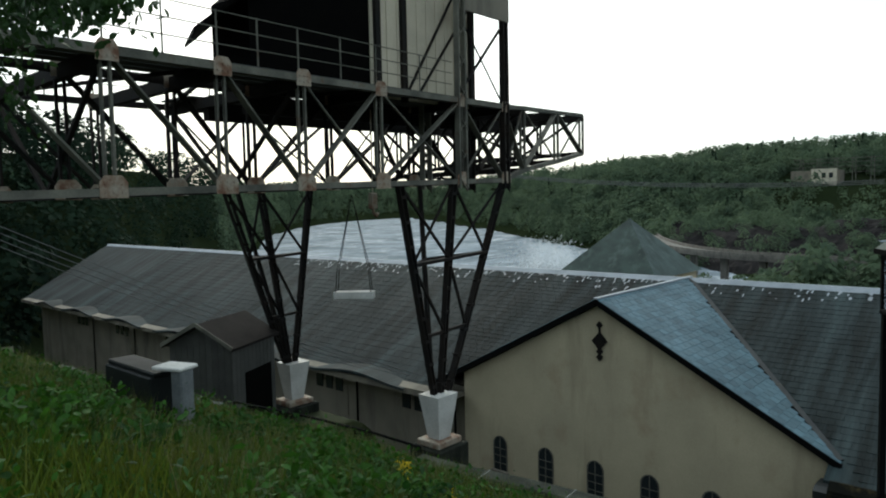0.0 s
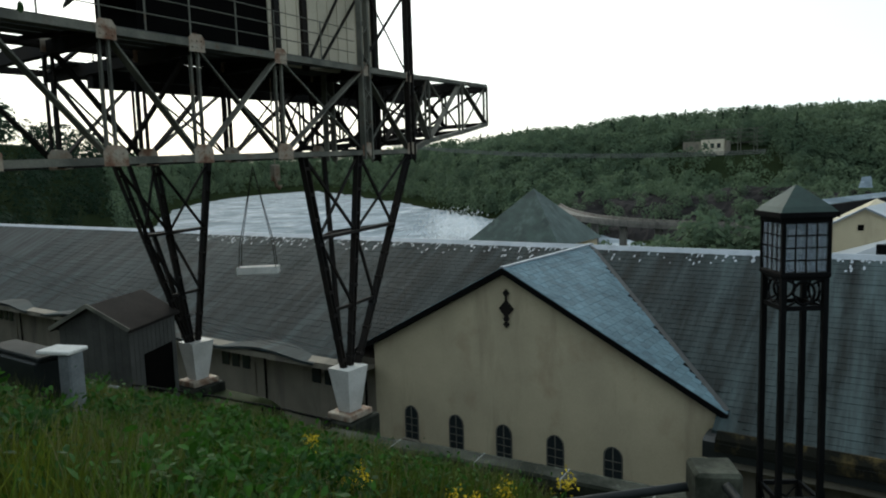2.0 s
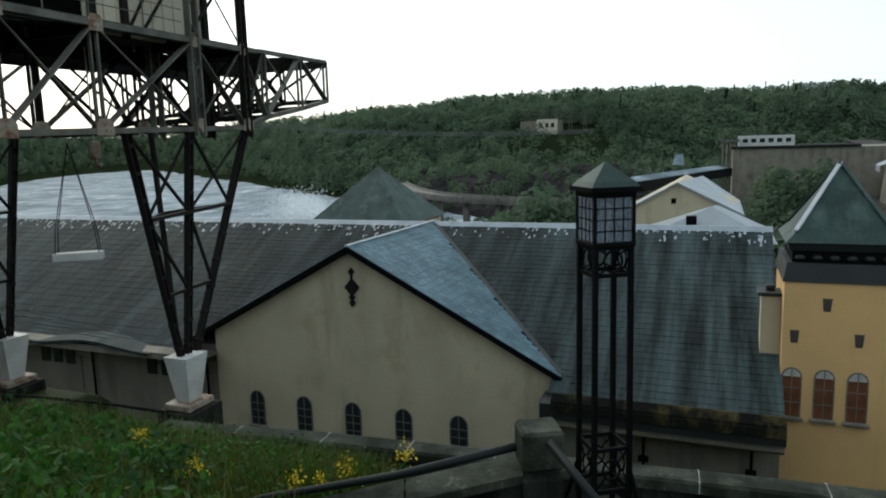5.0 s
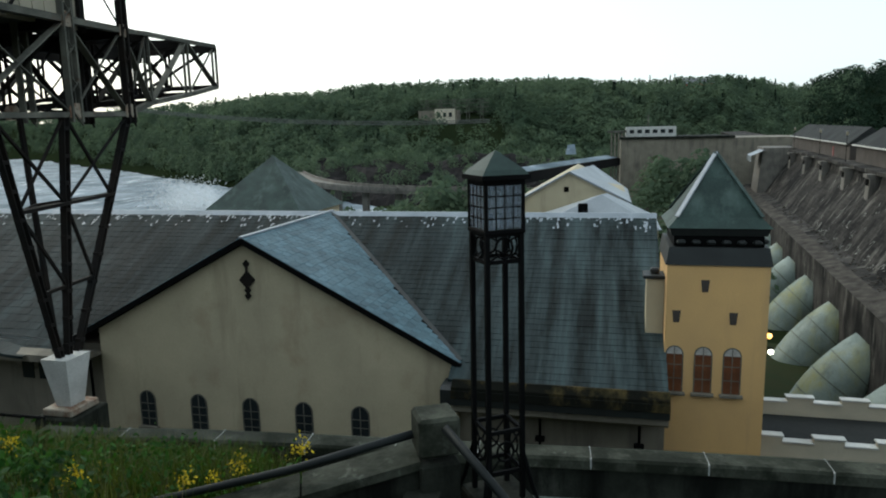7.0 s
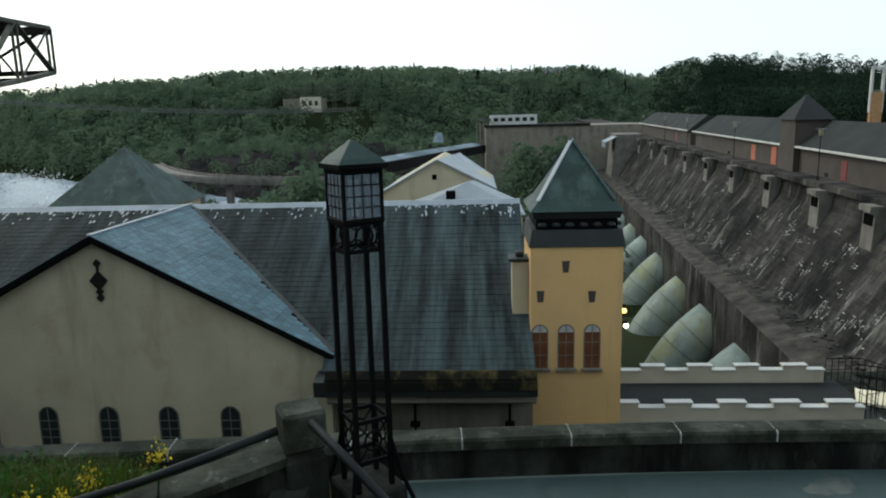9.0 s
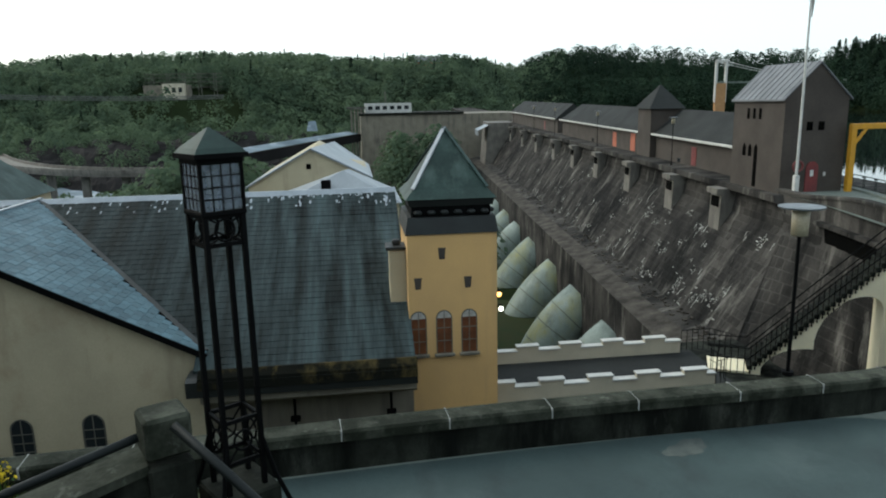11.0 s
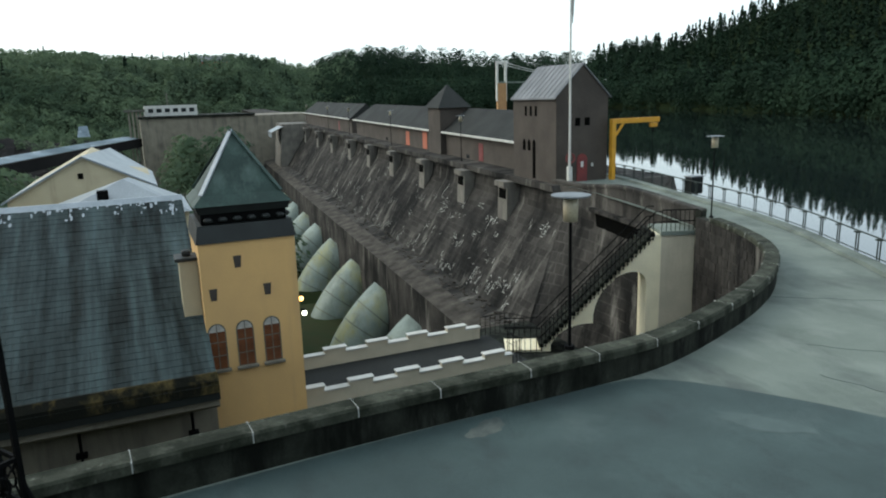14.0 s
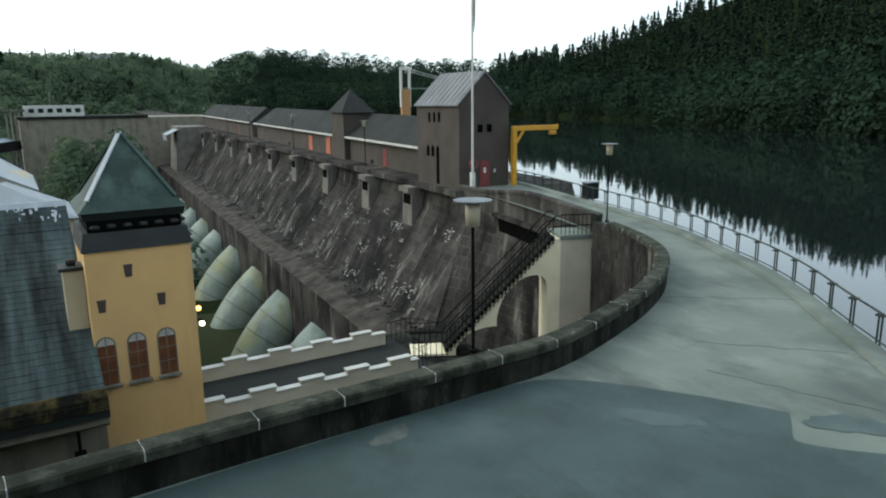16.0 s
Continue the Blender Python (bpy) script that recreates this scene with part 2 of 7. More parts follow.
M_CURTAIN = mat("window_blind", (0.4, 0.38, 0.34), (0.3, 0.28, 0.25), 0.8, 3, 20, 0)
M_CABLE = mat("cable", (0.09, 0.09, 0.088), (0.12, 0.12, 0.115), 0.5, 3, 20, 0, metal=0.4)


def glass(name, tint=(0.9, 0.95, 0.95), rough=0.05):
    m = bpy.data.materials.new(name)
    m.use_nodes = True
    b = m.node_tree.nodes["Principled BSDF"]
    b.inputs["Base Color"].default_value = (*tint, 1)
    b.inputs["Transmission Weight"].default_value = 0.75
    b.inputs["Roughness"].default_value = rough
    b.inputs["IOR"].default_value = 1.45
    return m


def dark_glass(name, col=(0.02, 0.024, 0.026)):
    m = bpy.data.materials.new(name)
    m.use_nodes = True
    b = m.node_tree.nodes["Principled BSDF"]
    b.inputs["Base Color"].default_value = (*col, 1)
    b.inputs["Roughness"].default_value = 0.08
    return m


def glow(name, col, strength):
    m = bpy.data.materials.new(name)
    m.use_nodes = True
    b = m.node_tree.nodes["Principled BSDF"]
    b.inputs["Emission Color"].default_value = (*col, 1)
    b.inputs["Emission Strength"].default_value = strength
    return m


M_GLASS = glass("lantern_glass", (0.42, 0.47, 0.52), 0.1)
M_DGLASS = dark_glass("dark_window_glass")
M_LAMPW = glow("lit_white_globe", (1.0, 0.93, 0.75), 2.5)
M_LAMPO = glow("lit_amber_globe", (1.0, 0.5, 0.1), 2.0)


# ---- mesh building ----
class Geo:
    """Gathers points and faces of one mesh."""

    def __init__(self):
        self.v, self.f, self.mi, self.cur = [], [], [], 0

    def add(self, pts, faces):
        o = len(self.v)
        self.v += [tuple(p) for p in pts]
        self.f += [tuple(i + o for i in q) for q in faces]
        self.mi += [self.cur] * len(faces)
        return self

    def box(self, x0, y0, z0, x1, y1, z1, m=None):
        p = [Vector((x, y, z)) for z in (z0, z1) for x, y in ((x0, y0), (x1, y0), (x1, y1), (x0, y1))]
        if m is not None:
            p = [m @ q for q in p]
        return self.add(p, [(3, 2, 1, 0), (4, 5, 6, 7), (0, 1, 5, 4), (1, 2, 6, 5), (2, 3, 7, 6), (3, 0, 4, 7)])

    def cbox(self, c, s, m=None, bev=0.0):
        """A box round a centre, its edges cut by bev."""
        if not bev:
            return self.box(c[0] - s[0] / 2, c[1] - s[1] / 2, c[2] - s[2] / 2, c[0] + s[0] / 2, c[1] + s[1] / 2, c[2] + s[2] / 2, m)
        bm = bmesh.new()
        bmesh.ops.create_cube(bm, size=1)
        for q in bm.verts:
            q.co = Vector((q.co.x * s[0] + c[0], q.co.y * s[1] + c[1], q.co.z * s[2] + c[2]))
        bmesh.ops.bevel(bm, geom=bm.edges[:], offset=bev, segments=1, affect="EDGES")
        bm.verts.index_update()
        pts = [(m @ q.co) if m is not None else q.co.copy() for q in bm.verts]
        self.add(pts, [tuple(q.index for q in g.verts) for g in bm.faces])
        bm.free()
        return self

    def beam(self, a, b, w, h, up=(0, 0, 1)):
        """A bar of section w x h from a to b."""
        a, b = Vector(a), Vector(b)
        d = (b - a).normalized()
        u = Vector(up)
        s = d.cross(u)
        if s.length < 1e-3:
            s = d.cross(Vector((0, 1, 0)))
        s.normalize()
        t = s.cross(d).normalized()
        p = [q + s * (i * w / 2) + t * (j * h / 2) for q in (a, b) for i, j in ((-1, -1), (1, -1), (1, 1), (-1, 1))]
        return self.add(p, [(0, 1, 2, 3), (7, 6, 5, 4), (0, 4, 5, 1), (1, 5, 6, 2), (2, 6, 7, 3), (3, 7, 4, 0)])

    def angle(self, a, b, w, th=0.015, up=(0, 0, 1)):
        """A riveted member of two flanges (L section) from a to b."""
        a, b = Vector(a), Vector(b)
        d = (b - a).normalized()
        s = d.cross(Vector(up))
        if s.length < 1e-3:
            s = d.cross(Vector((0, 1, 0)))
        s.normalize()
        t = s.cross(d).normalized()
        self.beam(a + s * (w / 2), b + s * (w / 2), th, w, t)
        return self.beam(a - t * (w / 2), b - t * (w / 2), w, th, t)

    def rod(self, a, b, r0, r1=None, n=8, cap=True):
        a, b = Vector(a), Vector(b)
        r1 = r0 if r1 is None else r1
        d = (b - a).normalized()
        s = d.cross(Vector((0, 0, 1)))
        if s.length < 1e-3:
            s = Vector((1, 0, 0))
        s.normalize()
        t = d.cross(s)
        p = [q + (s * math.cos(2 * math.pi * i / n) + t * math.sin(2 * math.pi * i / n)) * r for q, r in ((a, r0), (b, r1)) for i in range(n)]
        fs = [(i, (i + 1) % n, n + (i + 1) % n, n + i) for i in range(n)]
        if cap:
            fs += [tuple(range(n))[::-1], tuple(range(n, 2 * n))]
        return self.add(p, fs)

    def path(self, pts, r, n=8):
        """A round tube along points."""
        pts = [Vector(p) for p in pts]
        rings = []
        for i, p in enumerate(pts):
            d = (pts[min(i + 1, len(pts) - 1)] - pts[max(i - 1, 0)]).normalized()
            s = d.cross(Vector((0, 0, 1)))
            if s.length < 1e-3:
                s = Vector((1, 0, 0))
            s.normalize()
            t = d.cross(s)
            rr = r[i] if isinstance(r, (list, tuple)) else r
            rings.append([p + (s * math.cos(2 * math.pi * k / n) + t * math.sin(2 * math.pi * k / n)) * rr for k in range(n)])
        fs = []
        for i in range(len(pts) - 1):
            fs += [(i * n + k, i * n + (k + 1) % n, (i + 1) * n + (k + 1) % n, (i + 1) * n + k) for k in range(n)]
        fs += [tuple(range(n))[::-1], tuple(range((len(pts) - 1) * n, len(pts) * n))]
        return self.add([q for g in rings for q in g], fs)

    def prism(self, poly, axis, a, b):
        """Extrudes a polygon (pairs of the two other axes) from a to b along an axis."""
        n = len(poly)
        put = {"x": lambda p, q: (q, p[0], p[1]), "y": lambda p, q: (p[0], q, p[1]), "z": lambda p, q: (p[0], p[1], q)}[axis]
        pts = [put(p, q) for q in (a, b) for p in poly]
        return self.add(pts, [tuple(range(n))[::-1], tuple(range(n, 2 * n))] + [(i, (i + 1) % n, n + (i + 1) % n, n + i) for i in range(n)])

    def mesh(self, name, mats, smooth=False):
        me = bpy.data.meshes.new(name)
        me.from_pydata(self.v, [], self.f)
        for q in mats if isinstance(mats, (list, tuple)) else [mats]:
            me.materials.append(q)
        me.polygons.foreach_set("material_index", self.mi)
        bm = bmesh.new()
        bm.from_mesh(me)
        bmesh.ops.recalc_face_normals(bm, faces=bm.faces[:])
        bm.to_mesh(me)
        bm.free()
        if smooth:
            me.polygons.foreach_set("use_smooth", [True] * len(me.polygons))
        me.update()
        return me


def part(name, geo, material, parent=None, label="", smooth=False):
    ob = new(name, geo.mesh(name, material, smooth))
    if parent is not None:
        ob.parent = parent
    if label:
        ob["label"] = label
    return ob


def thing(name, at, label, category, group="", kind=""):
    ob = new(name)
    ob.matrix_world = at if isinstance(at, Matrix) else Matrix.Translation(at)
    ob.empty_display_size = 0.3
    return tagged(ob, label, category, group, kind)


def solid(name, geo, material, label, category, kind="", group="", smooth=False):
    return tagged(part(name, geo, material, None, "", smooth), label, category, group, kind)

# ---- the plan ----
ROAD_OUT = [(-60, 9.0), (-30, 9.2), (-14, 9.5), (-7.5, 9.57), (-4.5, 9.95), (-1.2, 10.25), (1.7, 10.5), (4.5, 10.72), (7.4, 10.86), (11.2, 10.97), (13.75, 11.22), (17.1, 12.45), (19.4, 13.6), (21.1, 14.75), (22.6, 16.1), (23.7, 17.6), (24.8, 19.8), (25.8, 22.66)]
RAIL_IN = [(14.5, 1.0), (17.6, 4.1), (20.25, 7.01), (21.84, 8.93), (23.91, 11.32), (25.67, 13.77), (27.08, 16.27), (28.64, 19.07), (29.85, 21.78), (30.85, 24.4), (31.7, 27.2), (32.9, 31.5), (34.3, 36.2), (35.2, 39.5), (36.2, 45.0)]


def dam(s, y, z):
    """A point of the dam: metres towards the lake from the crest's front edge, along it from its near end, and up."""
    return Vector((30.2 + 0.07 * (y - 45) + s, y - 0.07 * s, z + 0.012 * (y - 45)))


def smooth_line(pts, n=6):
    """A flowing line through points."""
    p = [Vector(q).to_3d() if len(q) == 2 else Vector(q) for q in pts]
    out = []
    for i in range(len(p) - 1):
        a, b, c, d = p[max(i - 1, 0)], p[i], p[i + 1], p[min(i + 2, len(p) - 1)]
        for k in range(n):
            t = k / n
            out.append(0.5 * ((2 * b) + (c - a) * t + (2 * a - 5 * b + 4 * c - d) * t * t + (3 * b - a - 3 * c + d) * t ** 3))
    return out + [p[-1]]


def side(pts):
    """Unit normals to the left of a line in plan."""
    r = []
    for i in range(len(pts)):
        d = (pts[min(i + 1, len(pts) - 1)] - pts[max(i - 1, 0)]).normalized()
        r.append(Vector((-d.y, d.x, 0)))
    return r


# ---- ground ----
SKYLINE = [(-180, 0.12), (-110, 0.16), (-85, 0.15), (-70.7, 0.118), (-58, 0.034), (-45, 0.028), (-38, 0.036), (-31, 0.051), (-24, 0.059), (-18, 0.069), (-9, 0.071), (0, 0.066), (8.5, 0.066), (13.4, 0.047), (16.7, 0.065), (21, 0.067), (30, 0.053), (35.3, 0.052), (42, 0.070), (46, 0.09), (49.5, 0.118), (52, 0.13), (63, 0.19), (90, 0.16), (180, 0.12)]
FARTHEST = [(-180, 120), (-100, 120), (-70, 170), (-60, 330), (-56, 700), (-50, 1100), (-45, 1250), (-40, 800), (-33, 480), (-30, 430), (-10, 430), (8, 420), (14, 520), (18, 520), (35, 600), (45, 600), (63, 600), (90, 500), (180, 300)]


def table(rows, a):
    for (a0, v0), (a1, v1) in zip(rows, rows[1:]):
        if a0 <= a <= a1:
            t = (a - a0) / (a1 - a0)
            return v0 + (v1 - v0) * t
    return rows[-1][1]


def ease(a, b, v):
    t = min(1, max(0, (v - a) / ((b - a) or 1e-6)))
    return t * t * (3 - 2 * t)


def bank_y(x):
    """The near edge of the land beyond the road, by x."""
    for p, q in zip(ROAD_OUT, ROAD_OUT[1:]):
        if p[0] <= x <= q[0]:
            return p[1] + (q[1] - p[1]) * (x - p[0]) / (q[0] - p[0])
    return 9.0 if x < 0 else 43.0


def abut_x(y):
    return table([(-99, 0), (22.5, 0), (22.66, 25.8), (25.5, 28.2), (29.5, 29.4), (34.5, 30.4), (39.5, 31.0), (43, 31.2), (999, 31.2)], y)


def lake_x(y):
    rows = [(p[1], p[0]) for p in RAIL_IN]
    return rows[0][1] - (rows[0][0] - y) * 1.0 if y < rows[0][0] else (table(rows, y) if y < 45 else 36.5 + 0.07 * (y - 45))


TREE_H = 9.0


def ground(x, y):
    ex, ey = x - 3.0, y + 0.8
    r, a = math.hypot(ex, ey), math.degrees(math.atan2(ex, ey))
    wob = noise.noise((x * 0.02, y * 0.02, 0)) + 0.5 * noise.noise((x * 0.06, y * 0.06, 3))
    bank = bank_y(x) + 0.1 - 0.9 * ease(6, 12, x)
    if y < bank and abut_x(y) + 0.1 < x < lake_x(y) + 0.2 or y < bank and y < 22.6 and x < lake_x(y) + 0.2:
        hill = min(4.45, 4.45 - 0.44 * (y + 0.2)) + 0.12 * noise.noise((x * 0.6, y * 0.6, 0))
        hill = min(hill, 4.45) - 0.05 * max(0, -x - 7) * ease(0, 4, y)
        edge = 4.5 if y < 1.1 else 1.05
        if x < edge:
            up = 3.0 * ease(-12, -40, y) + 6 * ease(-60, -100, x) * ease(6, -4, y)
            return max(hill, -0.06) + up
        return -0.06
    if x > lake_x(y) - 0.5 and y > -40 - x * 0.2 and a > 20:
        shore = table([(20, 360), (31, 380), (36, 370), (40, 320), (45, 260), (52, 200), (62, 155), (75, 120), (90, 95), (180, 60)], a)
        hillz = 6.1 + table(SKYLINE, a) * table(FARTHEST, a) - TREE_H
        return -5.0 + 5.2 * ease(shore - 6, shore + 6, r) + max(hillz, 3) * min(1, max(0, (r - shore) / (table(FARTHEST, a) - shore))) ** 1.3 + wob * 2 * ease(shore, shore + 40, r)
    if a > 9 and x < 30.2 + 0.07 * (y - 45) + 5 and y < 190:
        return -17.0 if y > 31 and x > 9.5 else -10.0
    far = table(FARTHEST, a)
    top = 6.1 + table(SKYLINE, a) * far - TREE_H
    bed = -17.0
    start = table([(-180, 30), (-80, 60), (-72, 90), (-66, 100), (-58, 260), (-55.5, 560), (-50, 850), (-45, 1000), (-40, 580), (-33, 330), (-27, 235), (-14, 230), (-6, 250), (4, 300), (20, 300), (180, 300)], a)
    start = min(start, far - 20)
    z = bed + (top - bed) * ease(start, far, r) + wob * 3.0 * ease(start - 30, start + 80, r)
    near = -9.8
    if x < -16 and y < 20:
        return -1.7 - 8.1 * ease(15.2, 19.5, y) * ease(-110, -95, x) - 4.5 * ease(-27, -34, x) * ease(8, 12, y) * ease(19.5, 15.2, y) if a > -80 else max(z, -1.7)
    return max(z, near) if r < 45 and y < 36 else (near + (z - near) * ease(36, 60, y) if y < 60 and r < 90 and a > -60 else z)


def polar_ground():
    g = Geo()
    rs = [0.6 + 0.45 * i for i in range(70)]
    while rs[-1] < 2600:
        rs.append(rs[-1] * 1.045)
    na = 420
    pts, fs = [], []
    for i, r in enumerate(rs):
        for k in range(na):
            a = 2 * math.pi * k / na
            x, y = 3.0 + r * math.sin(a), -0.8 + r * math.cos(a)
            pts.append((x, y, ground(x, y)))
    for i in range(len(rs) - 1):
        for k in range(na):
            fs.append((i * na + k, i * na + (k + 1) % na, (i + 1) * na + (k + 1) % na, (i + 1) * na + k))
    pts.append((3.0, -0.8, ground(3.0, -0.8)))
    fs += [(len(pts) - 1, (k + 1) % na, k) for k in range(na)]
    g.add(pts, fs)
    g.mi = [1 if i > 90 * na else 0 for i in range(len(g.f))]
    return solid("ground", g, [M_SOIL, M_FORESTFLOOR], "sloping ground with rough grass, rock and forest floor", "ground", "structure", smooth=True)


polar_ground()


def water_mat(name, col, rough, wave, scale):
    m = bpy.data.materials.new(name)
    m.use_nodes = True
    n, l = m.node_tree.nodes, m.node_tree.links
    b = n["Principled BSDF"]
    b.inputs["Base Color"].default_value = (*col, 1)
    b.inputs["Roughness"].default_value = rough
    b.inputs["IOR"].default_value = 1.75
    t = n.new("ShaderNodeTexCoord")
    mp = n.new("ShaderNodeMapping")
    l.new(t.outputs["Object"], mp.inputs[0])
    tex = n.new("ShaderNodeTexNoise")
    tex.inputs["Scale"].default_value, tex.inputs["Detail"].default_value = scale, 3
    l.new(mp.outputs[0], tex.inputs["Vector"])
    bp = n.new("ShaderNodeBump")
    bp.inputs["Strength"].default_value, bp.inputs["Distance"].default_value = wave, 0.1
    l.new(tex.outputs["Fac"], bp.inputs["Height"])
    l.new(bp.outputs[0], b.inputs["Normal"])
    return m


M_LAKE = water_mat("still_lake_water", (0.008, 0.012, 0.012), 0.03, 0.035, 0.5)
g = Geo()
lake_edge = [(lake_x(y) - 0.3, y) for y in range(-60, 330, 6)]
g.add([(x, y, -1.25) for x, y in lake_edge] + [(420, y, -1.25) for _, y in lake_edge], [(i, len(lake_edge) + i, len(lake_edge) + i + 1, i + 1) for i in range(len(lake_edge) - 1)])
solid("lake", g, M_LAKE, "still dark lake mirroring the wooded shore and pale sky", "lake", "structure")

# rapids below the station
g = Geo()
banks = [((-45, 45), (-60, 190)), ((-90, 52), (-110, 240)), ((-150, 75), (-160, 275)), ((-240, 130), (-230, 330)), ((-380, 215), (-330, 420)), ((-540, 320), (-480, 560)), ((-780, 520), (-690, 740)), ((-1000, 800), (-900, 960))]
n = 22
pts = []
for a, b in zip(banks, banks[1:]):
    for k in range(12):
        t = k / 12
        p, q = Vector(a[0]).lerp(Vector(b[0]), t), Vector(a[1]).lerp(Vector(b[1]), t)
        for j in range(n):
            c = p.lerp(q, j / (n - 1))
            pts.append((c.x, c.y, -15.6 + 0.6 * noise.noise((c.x * 0.08, c.y * 0.08, 1)) + 0.4 * noise.noise((c.x * 0.3, c.y * 0.3, 2))))
rows = len(pts) // n
g.add(pts, [(i * n + j, i * n + j + 1, (i + 1) * n + j + 1, (i + 1) * n + j) for i in range(rows - 1) for j in range(n - 1)])
solid("river", g, M_FOAM, "foaming white rapids in the river below the dam", "river", "structure", smooth=True)
rs_ = random.Random(4)
g = Geo()
for _ in range(30000):
    t = rs_.random()
    p = Vector((-40 + 5 * t + rs_.gauss(0, 1.1 + 0.8 * t), 62 + rs_.gauss(0, 2), -2.2 + 4.2 * (1 - t) * rs_.random() ** 1.3 + rs_.gauss(0, 0.3)))
    e = Euler((rs_.uniform(0, 6), rs_.uniform(0, 6), 0)).to_matrix()
    w = rs_.uniform(0.025, 0.085)
    g.add([p + e @ Vector(q) * w for q in ((-1, -1, 0), (1, -1, 0), (1, 1, 0), (-1, 1, 0))], [(0, 1, 2, 3)])
tagged(part("spray", g, M_SPRAY), "white spray rising from the rapids", "spray", "", "stuff")

# ---- road, parapet and lake side ----
OUT = smooth_line(ROAD_OUT, 6)
INN = smooth_line(RAIL_IN, 6)


g = Geo()
poly = [p for p in OUT if p.x > -30] + [Vector((26.2, 23.6, 0)), Vector((27.5, 28, 0)), Vector((29.2, 35, 0)), Vector((30.0, 41, 0))] + [p for p in reversed(INN)] + [Vector((14, 0, 0)), Vector((11, -6, 0)), Vector((4.5, -8, 0)), Vector((4.5, 1.0, 0)), Vector((1.1, 1.0, 0)), Vector((0.9, 5.0, 0)), Vector((-1, 7.6, 0)), Vector((-6, 8.6, 0)), Vector((-30, 8.4, 0))]
g.add([(p.x, p.y, 0.0) for p in poly], [tuple(range(len(poly)))])
bm = bmesh.new()
bm.from_mesh(g.mesh("road", M_CONC))
bmesh.ops.triangulate(bm, faces=bm.faces[:])
me = bpy.data.meshes.new("road")
bm.to_mesh(me)
bm.free()
me.materials.append(M_CONC)
tagged(new("road", me), "worn pale concrete road that curves on to the dam", "road", "", "structure")
g = Geo()
edge = smooth_line([(0.95, 10.0), (6, 10.4), (10, 10.55), (12.0, 10.62), (12.88, 10.4), (13.61, 9.8), (14.34, 8.85), (14.98, 7.91), (15.4, 7.15), (15.68, 6.6), (15.66, 6.5), (15.22, 6.17), (14.8, 5.88), (14.78, 5.65), (15.11, 5.17), (15.6, 4.65), (15.9, 4.2), (13.4, 0.4), (10.6, -5), (4.5, -7)], 2)
poly = edge + [Vector((4.55, 1.1, 0)), Vector((1.2, 1.1, 0)), Vector((1.0, 5, 0))]
bm = bmesh.new()
f0 = bm.faces.new([bm.verts.new((p.x, p.y, 0.006)) for p in poly])
bmesh.ops.triangulate(bm, faces=[f0])
bmesh.ops.recalc_face_normals(bm, faces=bm.faces[:])
me = bpy.data.meshes.new("asphalt")
bm.to_mesh(me)
bm.free()
me.materials.append(M_ASPHALT)
tagged(new("asphalt", me), "dark asphalt laid over the concrete road", "road surface", "", "structure")


def flat_patch(name, cx_, cy_, rx, ry, z, m, label, seed, turn=0.0):
    """A worn patch of uneven outline lying on the road."""
    rr = random.Random(seed)
    ph_ = [rr.uniform(0, 6.28) for _ in range(4)]
    pts = []
    for i in range(40):
        a = 2 * math.pi * i / 40
        k = 1 + 0.16 * math.sin(2 * a + ph_[0]) + 0.12 * math.sin(3 * a + ph_[1]) + 0.07 * math.sin(7 * a + ph_[2]) + 0.05 * math.sin(11 * a + ph_[3])
        u, v = rx * k * math.cos(a), ry * k * math.sin(a)
        pts.append((cx_ + u * math.cos(turn) - v * math.sin(turn), cy_ + u * math.sin(turn) + v * math.cos(turn), z))
    g = Geo()
    g.add(pts + [(cx_, cy_, z)], [(i, (i + 1) % 40, 40) for i in range(40)])
    return solid(name, g, m, label, "road patch", "structure")


flat_patch("road_patch", 8.7, 9.97, 0.42, 0.26, 0.011, M_PATCH, "pale worn patch in the asphalt", 1, 0.3)
flat_patch("road_patch", 13.35, 7.8, 0.85, 0.3, 0.011, M_ASPHALT_P, "long faded patch in the asphalt", 2, -1.02)
flat_patch("road_patch", 16.2, 5.6, 0.7, 0.45, 0.013, M_ASPHALT_P, "squarish repair in the road", 3, -0.8)
for k, (a, b) in enumerate((((17.56, 10.27), (19.94, 7.73)), ((19.82, 13.81), (23.27, 11.1)), ((16.2, 8.9), (17.4, 5.2)))):
    g = Geo()
    a, b = Vector((*a, 0.003)), Vector((*b, 0.003))
    line = [a.lerp(b, i / 14) + Vector((0.05 * math.sin(i * 2.1 + k), 0.06 * math.sin(i * 1.3), 0)) for i in range(15)]
    for p, q in zip(line, line[1:]):
        g.beam(p, q, 0.014, 0.006)
    solid("road_joint", g, M_ASPHALT, "dark joint across the concrete road", "joint", "structure")


